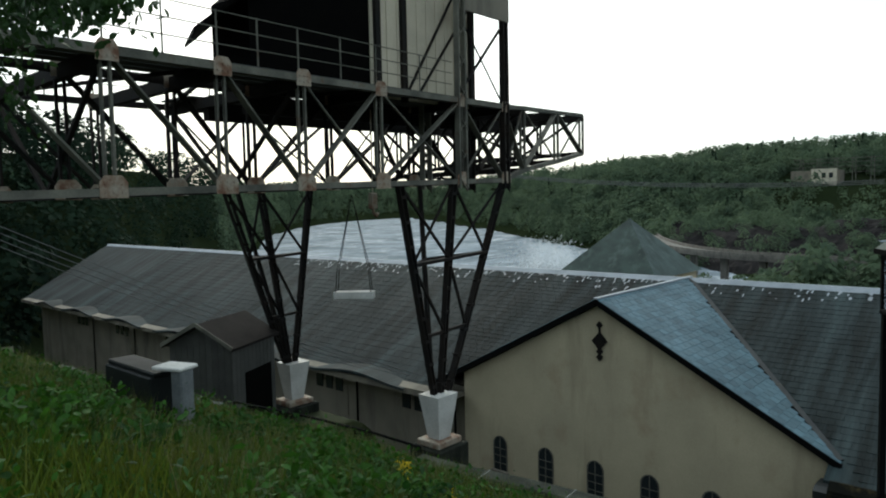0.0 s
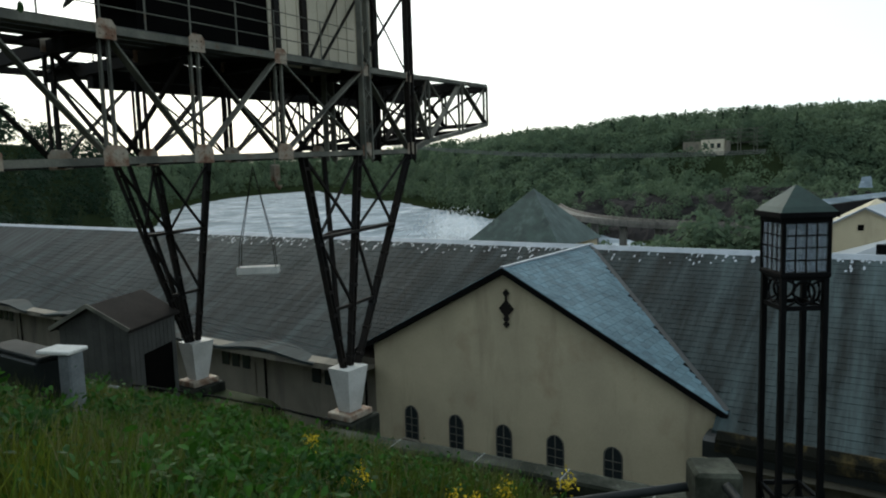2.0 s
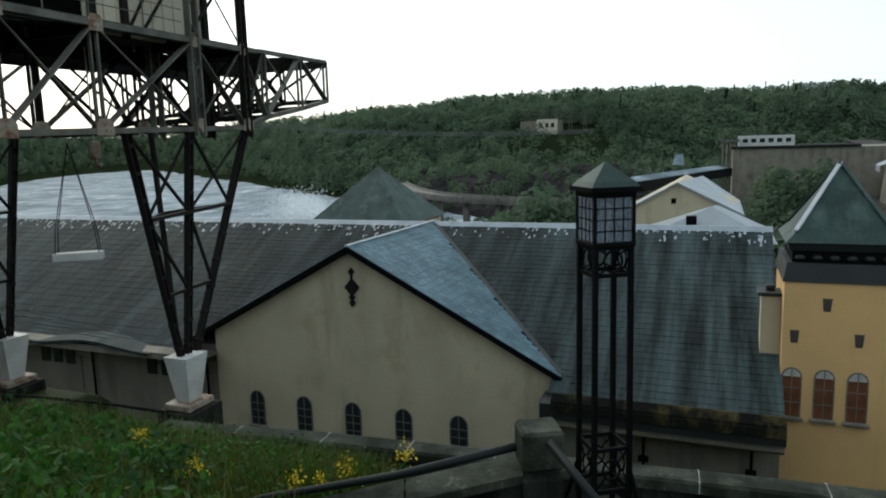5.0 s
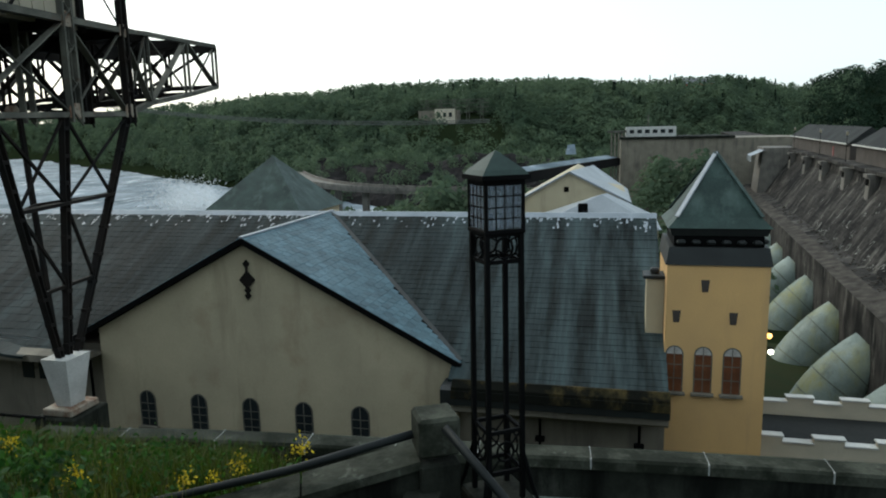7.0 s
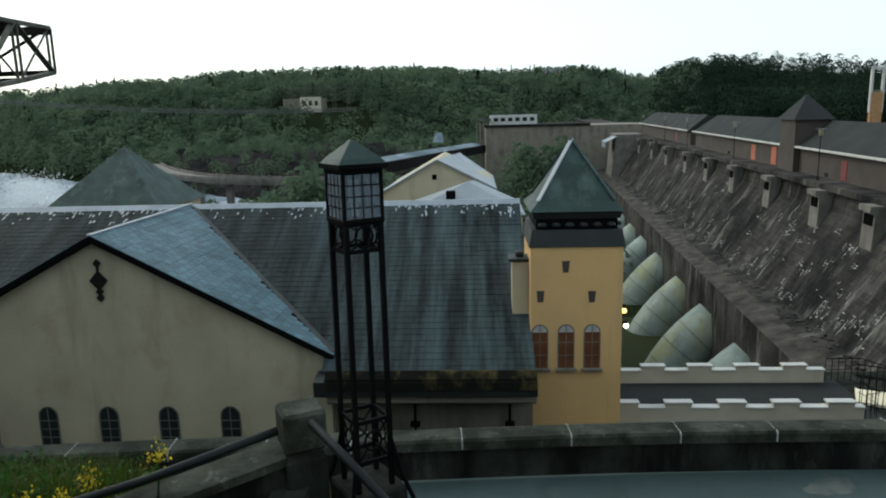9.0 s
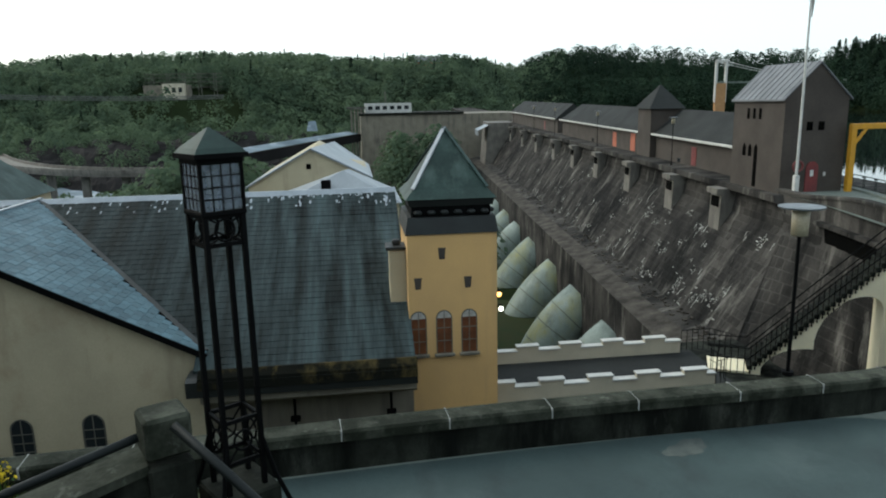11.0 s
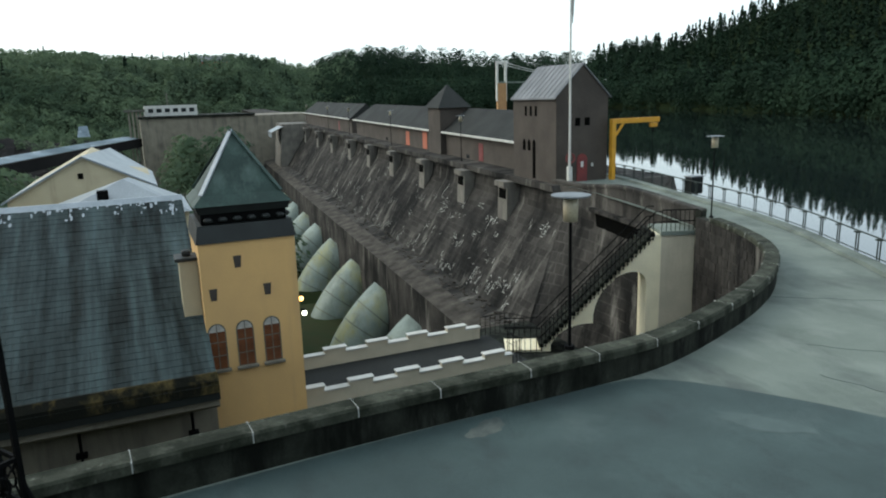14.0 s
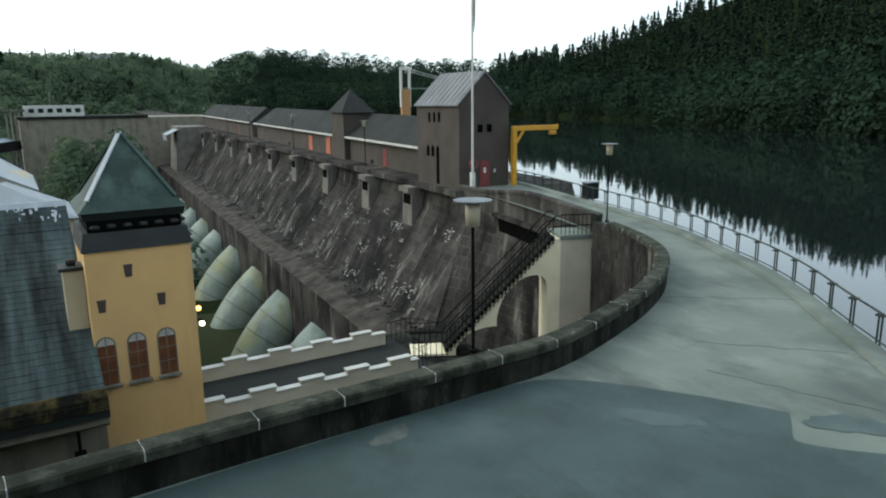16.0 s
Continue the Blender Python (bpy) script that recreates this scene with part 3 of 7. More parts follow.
def parapet():
    top = thing("parapet_wall", (0, 0, 0), "low mossy concrete parapet with a weathered coping along the road", "parapet", "", "structure")
    line = [p for p in OUT if p.x > -7.7]
    nrm = side(line)
    g = Geo()
    pts = []
    for p, q in zip(line, nrm):
        a, b = p + q * 0.02, p - q * 0.36
        pts += [(a.x, a.y, -10.5), (a.x, a.y, 0.55), (b.x, b.y, 0.55), (b.x, b.y, -0.1)]
    fs = []
    for i in range(len(line) - 1):
        for k in range(3):
            fs.append((i * 4 + k, (i + 1) * 4 + k, (i + 1) * 4 + k + 1, i * 4 + k + 1))
    fs += [(0, 1, 2, 3), tuple(len(pts) - 4 + k for k in range(4))]
    g.add(pts, fs)
    g.mi = [1 if k < (len(line) - 1) * 3 and k % 3 == 0 else 0 for k in range(len(fs))]
    part("wall_body", g, [M_PARA, M_STONE], top)
    # coping stones
    length, stones, cur = 0, [], [line[0]]
    for p, q in zip(line, line[1:]):
        cur.append(q)
        length += (q - p).length
        if length > 1.45:
            stones.append(cur)
            cur, length = [q], 0
    for st in stones:
        g = Geo()
        s = side(st) if len(st) > 2 else side([st[0], st[-1]])
        if len(st) == 2:
            st = [st[0], st[-1]]
        a, b = st[0].lerp(st[-1], 0.006), st[-1].lerp(st[0], 0.006)
        ln = [a] + st[1:-1] + [b]
        pts, fs = [], []
        for p, q in zip(ln, s):
            for o, z in ((0.07, 0.55), (0.07, 0.68), (0.03, 0.745), (-0.38, 0.745), (-0.42, 0.7), (-0.42, 0.55)):
                w = p + q * o
                pts.append((w.x, w.y, z))
        for i in range(len(ln) - 1):
            fs += [(i * 6 + k, (i + 1) * 6 + k, (i + 1) * 6 + (k + 1) % 6, i * 6 + (k + 1) % 6) for k in range(6)]
        fs += [(0, 1, 2, 3, 4, 5), tuple((len(ln) - 1) * 6 + k for k in range(6))]
        g.add(pts, fs)
        part("coping_stone", g, M_COPING, top)
        c, q = b, s[-1]
        j = Geo()
        d = Vector((q.y, -q.x, 0)) * 0.012
        w0, w1 = c + q * 0.072, c - q * 0.422
        j.add([(*(w0 - d).xy, 0.56), (*(w1 - d).xy, 0.56), (*(w1 + d).xy, 0.56), (*(w0 + d).xy, 0.56), (*(w0 - d).xy, 0.744), (*(w1 - d).xy, 0.744), (*(w1 + d).xy, 0.744), (*(w0 + d).xy, 0.744)], [(0, 1, 2, 3), (4, 5, 6, 7), (0, 1, 5, 4), (1, 2, 6, 5), (2, 3, 7, 6), (3, 0, 4, 7)])
        part("mortar_joint", j, M_MORTAR, top)
    return top


parapet()

# abutment wall with its parapet from the road's end to the dam
ABUT = smooth_line([(26.2, 22.95), (27.0, 25.5), (28.2, 29.5), (29.2, 34.5), (29.85, 39.5), (30.1, 43)], 5)
ABN = side(ABUT)
g = Geo()
pts = []
for p, q in zip(ABUT, ABN):
    h = 0.85 - 0.55 * ease(31, 38, p.y)
    for o, z in ((0.0, -14.0), (0.0, h - 0.2), (0.07, h - 0.2), (0.07, h - 0.05), (0.02, h), (-0.33, h), (-0.38, h - 0.05), (-0.38, h - 0.2), (-0.32, h - 0.2), (-0.32, -0.1)):
        w = p + q * o
        pts.append((w.x, w.y, z))
k = 10
g.add(pts, [(i * k + j, (i + 1) * k + j, (i + 1) * k + j + 1, i * k + j + 1) for i in range(len(ABUT) - 1) for j in range(k - 1)] + [tuple(range(k)), tuple(len(pts) - k + j for j in range(k))])
ABW = thing("abutment_wall", (0, 0, 0), "tall lime-stained stone abutment wall with a parapet below the dam road", "retaining wall", "", "structure")
part("wall_core", g, M_STONE, ABW)
g = Geo()
pts = []
for p, q in zip(INN, side(INN)):
    for o, z in ((0.45, 0.01), (0.4, 0.13), (-0.1, 0.13), (-0.12, -3.0)):
        w = p + q * o
        pts.append((w.x, w.y, z))
g.add(pts, [(i * 4 + j, (i + 1) * 4 + j, (i + 1) * 4 + j + 1, i * 4 + j + 1) for i in range(len(INN) - 1) for j in range(3)])
solid("kerb", g, M_CONC, "low concrete kerb along the lake side of the road", "kerb", "structure")

# ---- the dam ----
def dam_end(z):
    """Where the near end of the dam stands: its lower courses reach farther out than its crest."""
    return 39.0 + 3.0 * max(-7.0, min(2.0, z + 1.92)) / 6.5


def dam_mesh():
    g = Geo()
    prof = [(9.5, -6), (9.5, 0.0), (0.0, 0.0), (-0.6, 0.0), (-0.6, -0.45), (0.0, -0.6), (-0.25, -2.0), (-4.5, -8.5), (-6.0, -8.75), (-7.7, -9.15), (-7.7, -17.5)]
    ys = [40 + 3.0 * i for i in range(100)]
    pts = [dam(s, y if y > 40 else dam_end(z), z) for y in ys for s, z in prof]
    k = len(prof)
    g.add(pts, [(i * k + j, (i + 1) * k + j, (i + 1) * k + j + 1, i * k + j + 1) for i in range(len(ys) - 1) for j in range(k - 1)] + [tuple(range(k))])
    return g


dam_top = thing("dam", (0, 0, 0), "long dark stone gravity dam streaked with lime and damp", "dam", "", "structure")
part("dam_body", dam_mesh(), M_STONE, dam_top)
PIER_Y = [46.8, 55.8, 67.2, 78.9, 90.4, 102.4, 116.6, 130.4, 145.1, 159.5]
for y in PIER_Y:
    g = Geo()
    w = 0.85
    pts = [dam(s, y + e, z) for e in (-w, w) for s, z in ((-0.55, -0.4), (-1.45, -0.4), (-1.45, -0.8), (-1.1, -0.92), (-1.2, -3.4), (-1.15, -3.7), (-0.2, -2.2), (0.0, -0.6))]
    g.add(pts, [(0, 1, 2, 3, 4, 5, 6, 7), (15, 14, 13, 12, 11, 10, 9, 8)] + [(i, (i + 1) % 8, 8 + (i + 1) % 8, 8 + i) for i in range(8)])
    p = part("pier", g, M_PIER, dam_top, "pale concrete pier with an opening painted as black shade")
    # Black slab standing in for the shade inside the pier's opening.
    g = Geo()
    g.add([dam(s, y + e, z) for e in (-0.6, 0.6) for s, z in ((-1.05, -1.0), (-1.17, -1.0), (-1.2, -1.75), (-1.08, -1.75))], [(0, 1, 2, 3), (4, 5, 6, 7), (0, 1, 5, 4), (1, 2, 6, 5), (2, 3, 7, 6), (3, 0, 4, 7)])
    part("pier_opening", g, M_DARK, p)


def dam_face(t, y, out=0.0):
    """A point of the sloping face, t from its head to its foot."""
    return dam(-0.25 - 4.25 * t - out * 0.84, y, -2.0 - 6.5 * t + out * 0.55) if t >= 0 else dam(-0.25 * (1 + t / 0.2) - out, y, -0.6 - 1.4 * (1 + t / 0.2))


rb_ = random.Random(11)
ROWS_T = [-0.2, -0.135, -0.07, 0.0] + [i / 15 for i in range(1, 16)]


def block(g, r, y0, y1, out):
    t0, t1 = ROWS_T[r], ROWS_T[r + 1]
    e, k = 0.012, 0.002
    a = [dam_face(t0 + k, y0 + e, -0.03), dam_face(t0 + k, y1 - e, -0.03), dam_face(t1 - k, y1 - e, -0.03), dam_face(t1 - k, y0 + e, -0.03)]
    b = [dam_face(t0 + 2 * k, y0 + 2 * e, out), dam_face(t0 + 2 * k, y1 - 2 * e, out), dam_face(t1 - 2 * k, y1 - 2 * e, out), dam_face(t1 - 2 * k, y0 + 2 * e, out)]
    g.add(a + b, [(4, 5, 6, 7), (0, 1, 5, 4), (1, 2, 6, 5), (2, 3, 7, 6), (3, 0, 4, 7)])


def dam_blocks():
    rest = Geo()
    made = 0
    for r in range(len(ROWS_T) - 1):
        y = dam_end(dam_face(ROWS_T[r], 40).z + 0.06) + (0.3 if r % 2 else 0.02)
        while y < 175:
            w = rb_.uniform(0.7, 1.15) * (1 if y < 110 else 1.6)
            out = rb_.uniform(0.004, 0.03)
            if y < 54 and made < 300:
                g = Geo()
                block(g, r, y, y + w, out)
                part("stone", g, M_STONE, dam_top)
                made += 1
            else:
                block(rest, r, y, y + w, out)
            y += w
    tagged(part("stone_courses", rest, M_STONE, dam_top), kind="stuff")


dam_blocks()


def stone_wall(at, cols, rows, parent, rr, skip=None):
    """Rough stones in courses over a surface at(u, v), u along and v down, both 0 to 1."""
    g = Geo()
    for r in range(rows):
        u = -0.5 * rr.random() / cols
        while u < 1:
            w = rr.uniform(0.7, 1.35) / cols
            a, b, c, d = max(0, u) + 0.06 / cols, min(1, u + w) - 0.06 / cols, (r + 0.05) / rows, (r + 0.95) / rows
            u += w
            if b - a < 0.2 / cols or skip and skip((a + b) / 2, (c + d) / 2):
                continue
            q = [at(a, c), at(b, c), at(b, d), at(a, d)]
            nrm = (q[1] - q[0]).cross(q[3] - q[0]).normalized()
            if nrm.x > 0:
                nrm = -nrm
            mid = (q[0] + q[1] + q[2] + q[3]) / 4
            k = rr.uniform(0.006, 0.03)
            f = [p.lerp(mid, 0.05) + nrm * k for p in q]
            g.add(q + f, [(4, 5, 6, 7), (0, 1, 5, 4), (1, 2, 6, 5), (2, 3, 7, 6), (3, 0, 4, 7)])
    tagged(part("stone_courses", g, M_STONE, parent), kind="stuff")


rw = random.Random(17)
ab_in = [p for p in ABUT if p.y < 39.2]


def along_abut(u):
    f = u * (len(ab_in) - 1)
    i = min(int(f), len(ab_in) - 2)
    return ab_in[i].lerp(ab_in[i + 1], f - i)


def wing(u, v):
    """The battered wall between the stairs and the dam's end; it flares out to meet the dam's sloping face."""
    p = along_abut(u)
    z = -1.1 - 10.5 * v
    foot = dam(-0.25 - 4.25 * (z + 2.0) / -6.5, dam_end(z), 0) if z < -2 else dam(-0.25, dam_end(z), 0)
    reach = ease(0.25, 1.0, u)
    return Vector((p.x - 0.06, p.y, z)).lerp(Vector((foot.x + 0.05, foot.y, z)), reach)


g = Geo()
nu, nv = 24, 14
g.add([wing(i / nu, j / nv) for i in range(nu + 1) for j in range(nv + 1)], [(i * (nv + 1) + j, (i + 1) * (nv + 1) + j, (i + 1) * (nv + 1) + j + 1, i * (nv + 1) + j + 1) for i in range(nu) for j in range(nv)])
part("wing_wall", g, M_STONE, ABW, "battered masonry wing wall beside the dam")
in_niche = lambda u, v: 0.32 < u < 0.6 and v < 0.1
stone_wall(wing, 15, 17, ABW, rw, in_niche)
# Black slab in place of a recess, its shade put into the colour.
g = Geo()
off = Vector((-0.02, 0, 0))
for i in range(6):
    u0, u1 = 0.33 + 0.26 * i / 6, 0.33 + 0.26 * (i + 1) / 6
    g.add([wing(u, v) + o for o in (off, -off * 9) for u, v in ((u0, 0.003), (u1, 0.003), (u1, 0.09), (u0, 0.09))], [(0, 1, 2, 3), (7, 6, 5, 4), (0, 4, 5, 1), (1, 5, 6, 2), (2, 6, 7, 3), (3, 7, 4, 0)])
part("niche", g, M_DARK, ABW, "shaded recess under the parapet as a black slab")
for i in range(5):
    u0, u1 = 0.3 + 0.32 * i / 5 + 0.002, 0.3 + 0.32 * (i + 1) / 5 - 0.002
    part("lintel", Geo().beam(wing(u0, 0) + Vector((-0.08, 0, 0.1)), wing(u1, 0) + Vector((-0.08, 0, 0.1)), 0.36, 0.22), M_STONE, ABW)
road_side = [p for p in OUT if p.x > 16.5]


def under_road(u, v):
    f = u * (len(road_side) - 1)
    i = min(int(f), len(road_side) - 2)
    p = road_side[i].lerp(road_side[i + 1], f - i)
    n_ = side([road_side[i], road_side[i + 1]])[0]
    return Vector((p.x, p.y, 0.5 - 7.5 * v)) + n_ * 0.03


par = bpy.data.objects["parapet_wall"]
stone_wall(under_road, 40, 19, par, rw)
# lime that has bled from joints
g = Geo()
for _ in range(110):
    y = 39.5 + 70 * rb_.random() ** 1.6
    t = rb_.choice((rb_.uniform(0.05, 0.6), rb_.uniform(0.6, 0.97), rb_.uniform(0.8, 0.99)))
    for _ in range(rb_.randint(2, 6)):
        yy, tt = y + rb_.gauss(0, 0.35), min(0.985, max(0.01, t + rb_.gauss(0, 0.03)))
        w, h = rb_.choice(((0.02, 0.03), (0.16, 0.003), (0.02, 0.04), (0.12, 0.004), (0.05, 0.006)))
        w, h = w * rb_.uniform(0.7, 1.5), h * rb_.uniform(0.7, 1.5)
        p = [dam_face(min(0.995, tt + v), yy + u, 0.05) for u, v in ((-w, -h * 0.7), (-w * 0.3, -h), (w, -h * 0.6), (w * 0.8, h), (w * 0.1, h * 0.7), (-w * 0.9, h * 0.9))]
        g.add(p, [(0, 1, 2, 3, 4, 5)])
tagged(part("lime_streaks", g, M_LIME, dam_top, "white lime streaks on the stones"), kind="stuff")
g = Geo()
g.add([dam(s_, y_, z_) for y_ in (37.0, 340) for s_, z_ in ((-7.75, -9.12), (-6.0, -8.7))], [(0, 1, 3, 2)])
part("toe_walkway", g, M_LEDGE, dam_top, "pale rubble-strewn ledge along the dam's foot")
g = Geo()
for _ in range(900):
    yy = 37.5 + 90 * rb_.random() ** 1.5
    c = dam(rb_.uniform(-7.5, -4.6), yy, 0)
    z = -8.5 - 0.25 * max(0, (30.2 + 0.07 * (yy - 45) - 4.5 - c.x)) + 0.012 * (yy - 45)
    k = rb_.uniform(0.06, 0.22)
    g.cbox((c.x, c.y, z + k * 0.3), (k * rb_.uniform(0.7, 1.6), k * rb_.uniform(0.7, 1.6), k), Matrix.Translation((c.x, c.y, z)) @ Matrix.Rotation(rb_.uniform(0, 3), 4, "Z") @ Matrix.Translation((-c.x, -c.y, -z)))
tagged(part("rubble", g, M_LEDGE, dam_top), kind="stuff")
# ---- the powerhouse ----
GX, GY, GZ = -10.5, 22.6, 2.37      # gable peak
RY, RZ, EY, EZ = 30.94, 2.31, 21.75, -2.42
EAST, WEST = 4.85, -75.5
ph = thing("powerhouse", (0, 0, 0), "long cream-rendered power station with slate roofs and a gabled wing", "power station")
g = Geo()
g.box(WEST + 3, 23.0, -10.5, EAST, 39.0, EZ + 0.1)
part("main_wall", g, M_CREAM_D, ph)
# gable wing
SL, GW = 0.53, 8.27
g = Geo()
xe, xw = -2.4, -17.4
g.prism([(xw, -10.5), (xe, -10.5), (xe, GZ - SL * (xe - GX) - 0.25), (GX, GZ - 0.25), (xw, GZ - SL * (GX - xw) - 0.25)], "y", GY + 0.02, 23.2)
part("gable_wall", g, M_CREAM, ph, "cream rendered gable wall with faint rain stains")


def roof_z(y):
    return RZ - (RZ - EZ) / (RY - EY) * (RY - y)


def slates(x0, x1, y0, y1, zf, w, d, mat_, name, parent, skip=None, axis="y"):
    """Overlapping slates in courses over a slope, each a thin wedge, joined."""
    rnd = random.Random(len(name))
    g = Geo()
    k = 0
    y = y0
    while y < y1:
        x = x0 - (w / 2 if k % 2 else 0)
        while x < x1:
            a, b = max(x, x0) + 0.01, min(x + w, x1) - 0.01
            if b - a > 0.03 and not (skip and skip((a + b) / 2, y)):
                t = 0.008 + rnd.random() * 0.011
                ya, yb = y - 0.02 - rnd.random() * 0.015, min(y + d * 1.1, y1)
                p = [(a, ya, zf(a, ya) + t + 0.012), (b, ya, zf(b, ya) + t + 0.012), (b, yb, zf(b, yb) + 0.012), (a, yb, zf(a, yb) + 0.012), (a, ya, zf(a, ya) - 0.01), (b, ya, zf(b, ya) - 0.01)]
                if axis == "x":
                    p = [(q[1], q[0], q[2]) for q in p]
                g.add(p, [(0, 1, 2, 3), (4, 5, 1, 0), (0, 3, 4), (1, 5, 2)])
            x += w
        y += d
        k += 1
    return g


strips = []
for s in (1, -1):
    for x0, x1, y0 in ((WEST + 2, GX - GW + 0.3, EY), (GX - GW + 0.3, GX + GW - 0.3, 23.1 if s > 0 else EY), (GX + GW - 0.3, EAST, EY)):
        z0, y1 = RZ - (RZ - EZ) / (RY - EY) * (RY - y0), RY + s * (y0 - RY)
        xr = WEST if x0 < -70 else x0
        g = Geo()
        g.add([(x, y, z - d) for d in (0, 0.12) for x, y, z in ((x0, y1, z0), (x1, y1, z0), (x1, RY, RZ), (xr, RY, RZ))], [(0, 1, 2, 3), (4, 5, 6, 7), (0, 1, 5, 4), (1, 2, 6, 5), (3, 0, 4, 7)])
        strips.append(part("main_roof", g, M_SLATE, ph, "long dark slate roof streaked with lichen and painted sheen"))
roof = strips[2]
gz = lambda x: GZ - SL * abs(x - GX)


def in_gable(x, y):
    return GX - 9 < x < GX + 9 and (gz(x) > roof_z(y) + 0.02 or abs(x - GX) < GW - 0.3 and y < 23.1)


SLOPE = math.atan2(RZ - EZ, RY - EY)
near_slates = lambda x, y: x > 0.6 and y < EY + 27 * 0.27
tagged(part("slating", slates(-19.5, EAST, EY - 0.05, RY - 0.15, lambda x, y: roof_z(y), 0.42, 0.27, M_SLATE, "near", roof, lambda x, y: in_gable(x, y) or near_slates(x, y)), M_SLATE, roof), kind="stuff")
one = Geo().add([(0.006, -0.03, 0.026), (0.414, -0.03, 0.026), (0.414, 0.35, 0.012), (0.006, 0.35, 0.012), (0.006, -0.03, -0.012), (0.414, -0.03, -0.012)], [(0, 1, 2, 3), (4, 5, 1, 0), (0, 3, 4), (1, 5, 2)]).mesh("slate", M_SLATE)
rsl = random.Random(21)
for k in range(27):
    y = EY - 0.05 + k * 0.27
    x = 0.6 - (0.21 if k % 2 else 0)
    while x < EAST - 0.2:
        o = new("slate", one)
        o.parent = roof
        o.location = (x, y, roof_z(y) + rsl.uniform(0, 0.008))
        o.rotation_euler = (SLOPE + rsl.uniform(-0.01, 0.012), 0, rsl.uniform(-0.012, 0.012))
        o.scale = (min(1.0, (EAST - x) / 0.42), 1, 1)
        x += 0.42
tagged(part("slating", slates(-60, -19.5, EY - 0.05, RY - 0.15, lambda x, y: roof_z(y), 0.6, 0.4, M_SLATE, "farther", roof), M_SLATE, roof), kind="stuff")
# ridge flashing
g = Geo()
g.prism([(RY - 0.3, RZ - 0.14), (RY - 0.05, RZ + 0.07), (RY + 0.05, RZ + 0.07), (RY + 0.3, RZ - 0.14)], "x", WEST + 0.2, EAST + 0.02)
part("ridge_flashing", g, M_LEAD, ph, "pale lead ridge flashing")
# pale lichen that has run down below the ridge
rl = random.Random(6)
g = Geo()
for _ in range(330):
    x, y = rl.uniform(-40, EAST - 0.2), RY - 0.34 - 0.9 * rl.random() ** 2.2
    w, h_ = rl.uniform(0.02, 0.06), rl.uniform(0.03, 0.16)
    if in_gable(x, y):
        continue
    p = [(x + a * w, y + b * h_) for a, b in ((-1, -0.6), (-0.2, -1), (0.8, -0.7), (1, 0.6), (0.1, 1), (-0.8, 0.8))]
    g.add([(a, b, roof_z(b) + 0.05) for a, b in p], [(0, 1, 2, 3, 4, 5)])
tagged(part("lichen", g, M_LEAD, roof, "pale lichen spots below the ridge"), kind="stuff")
# gable roof, two slopes that die into the main roof
yb = lambda z: RY - (RZ - z) / ((RZ - EZ) / (RY - EY))
for s in (1, -1):
    g = Geo()
    xo = GX + s * GW
    zo = GZ - SL * GW
    p = [(GX, GY - 0.3, GZ), (xo, GY - 0.3, zo), (xo, yb(zo) + 0.1, zo), (GX, yb(GZ) + 0.1, GZ)]
    g.add(p + [(a, b, c - 0.14) for a, b, c in p], [(0, 1, 2, 3), (4, 5, 6, 7), (0, 1, 5, 4), (1, 2, 6, 5), (2, 3, 7, 6)])
    # Black base, so the gaps between slates read dark.
    gr = part("gable_roof", g, M_DARK, ph, "slate slope of the gable, blue-grey from painted sky light")
    zf = lambda y, x: gz(x)
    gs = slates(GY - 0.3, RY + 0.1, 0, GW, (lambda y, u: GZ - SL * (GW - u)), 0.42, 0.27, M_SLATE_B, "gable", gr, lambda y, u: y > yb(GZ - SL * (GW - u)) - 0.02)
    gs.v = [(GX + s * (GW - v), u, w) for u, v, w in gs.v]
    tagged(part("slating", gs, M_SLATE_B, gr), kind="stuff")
    # dark verge board and valley flashing
    g = Geo()
    g.beam((GX, GY - 0.28, GZ - 0.13), (xo + 0.05 * s, GY - 0.28, zo - 0.13), 0.1, 0.2)
    part("verge_board", g, M_BLACK, ph)
    g = Geo()
    g.beam((GX, yb(GZ) - 0.02, GZ + 0.03), (xo, yb(zo) - 0.02, zo + 0.03), 0.2, 0.05)
    part("valley_flashing", g, M_DKCOPPER, ph)
g = Geo()
g.beam((GX, GY - 0.32, GZ + 0.02), (GX, yb(GZ) + 0.2, GZ + 0.02), 0.16, 0.06)
part("gable_ridge", g, M_LEAD, ph)


def arch_poly(w, h, n=10):
    r = w / 2
    return [(-r, 0), (r, 0)] + [(r * math.cos(math.pi * i / n), h - r + r * math.sin(math.pi * i / n)) for i in range(n + 1)]


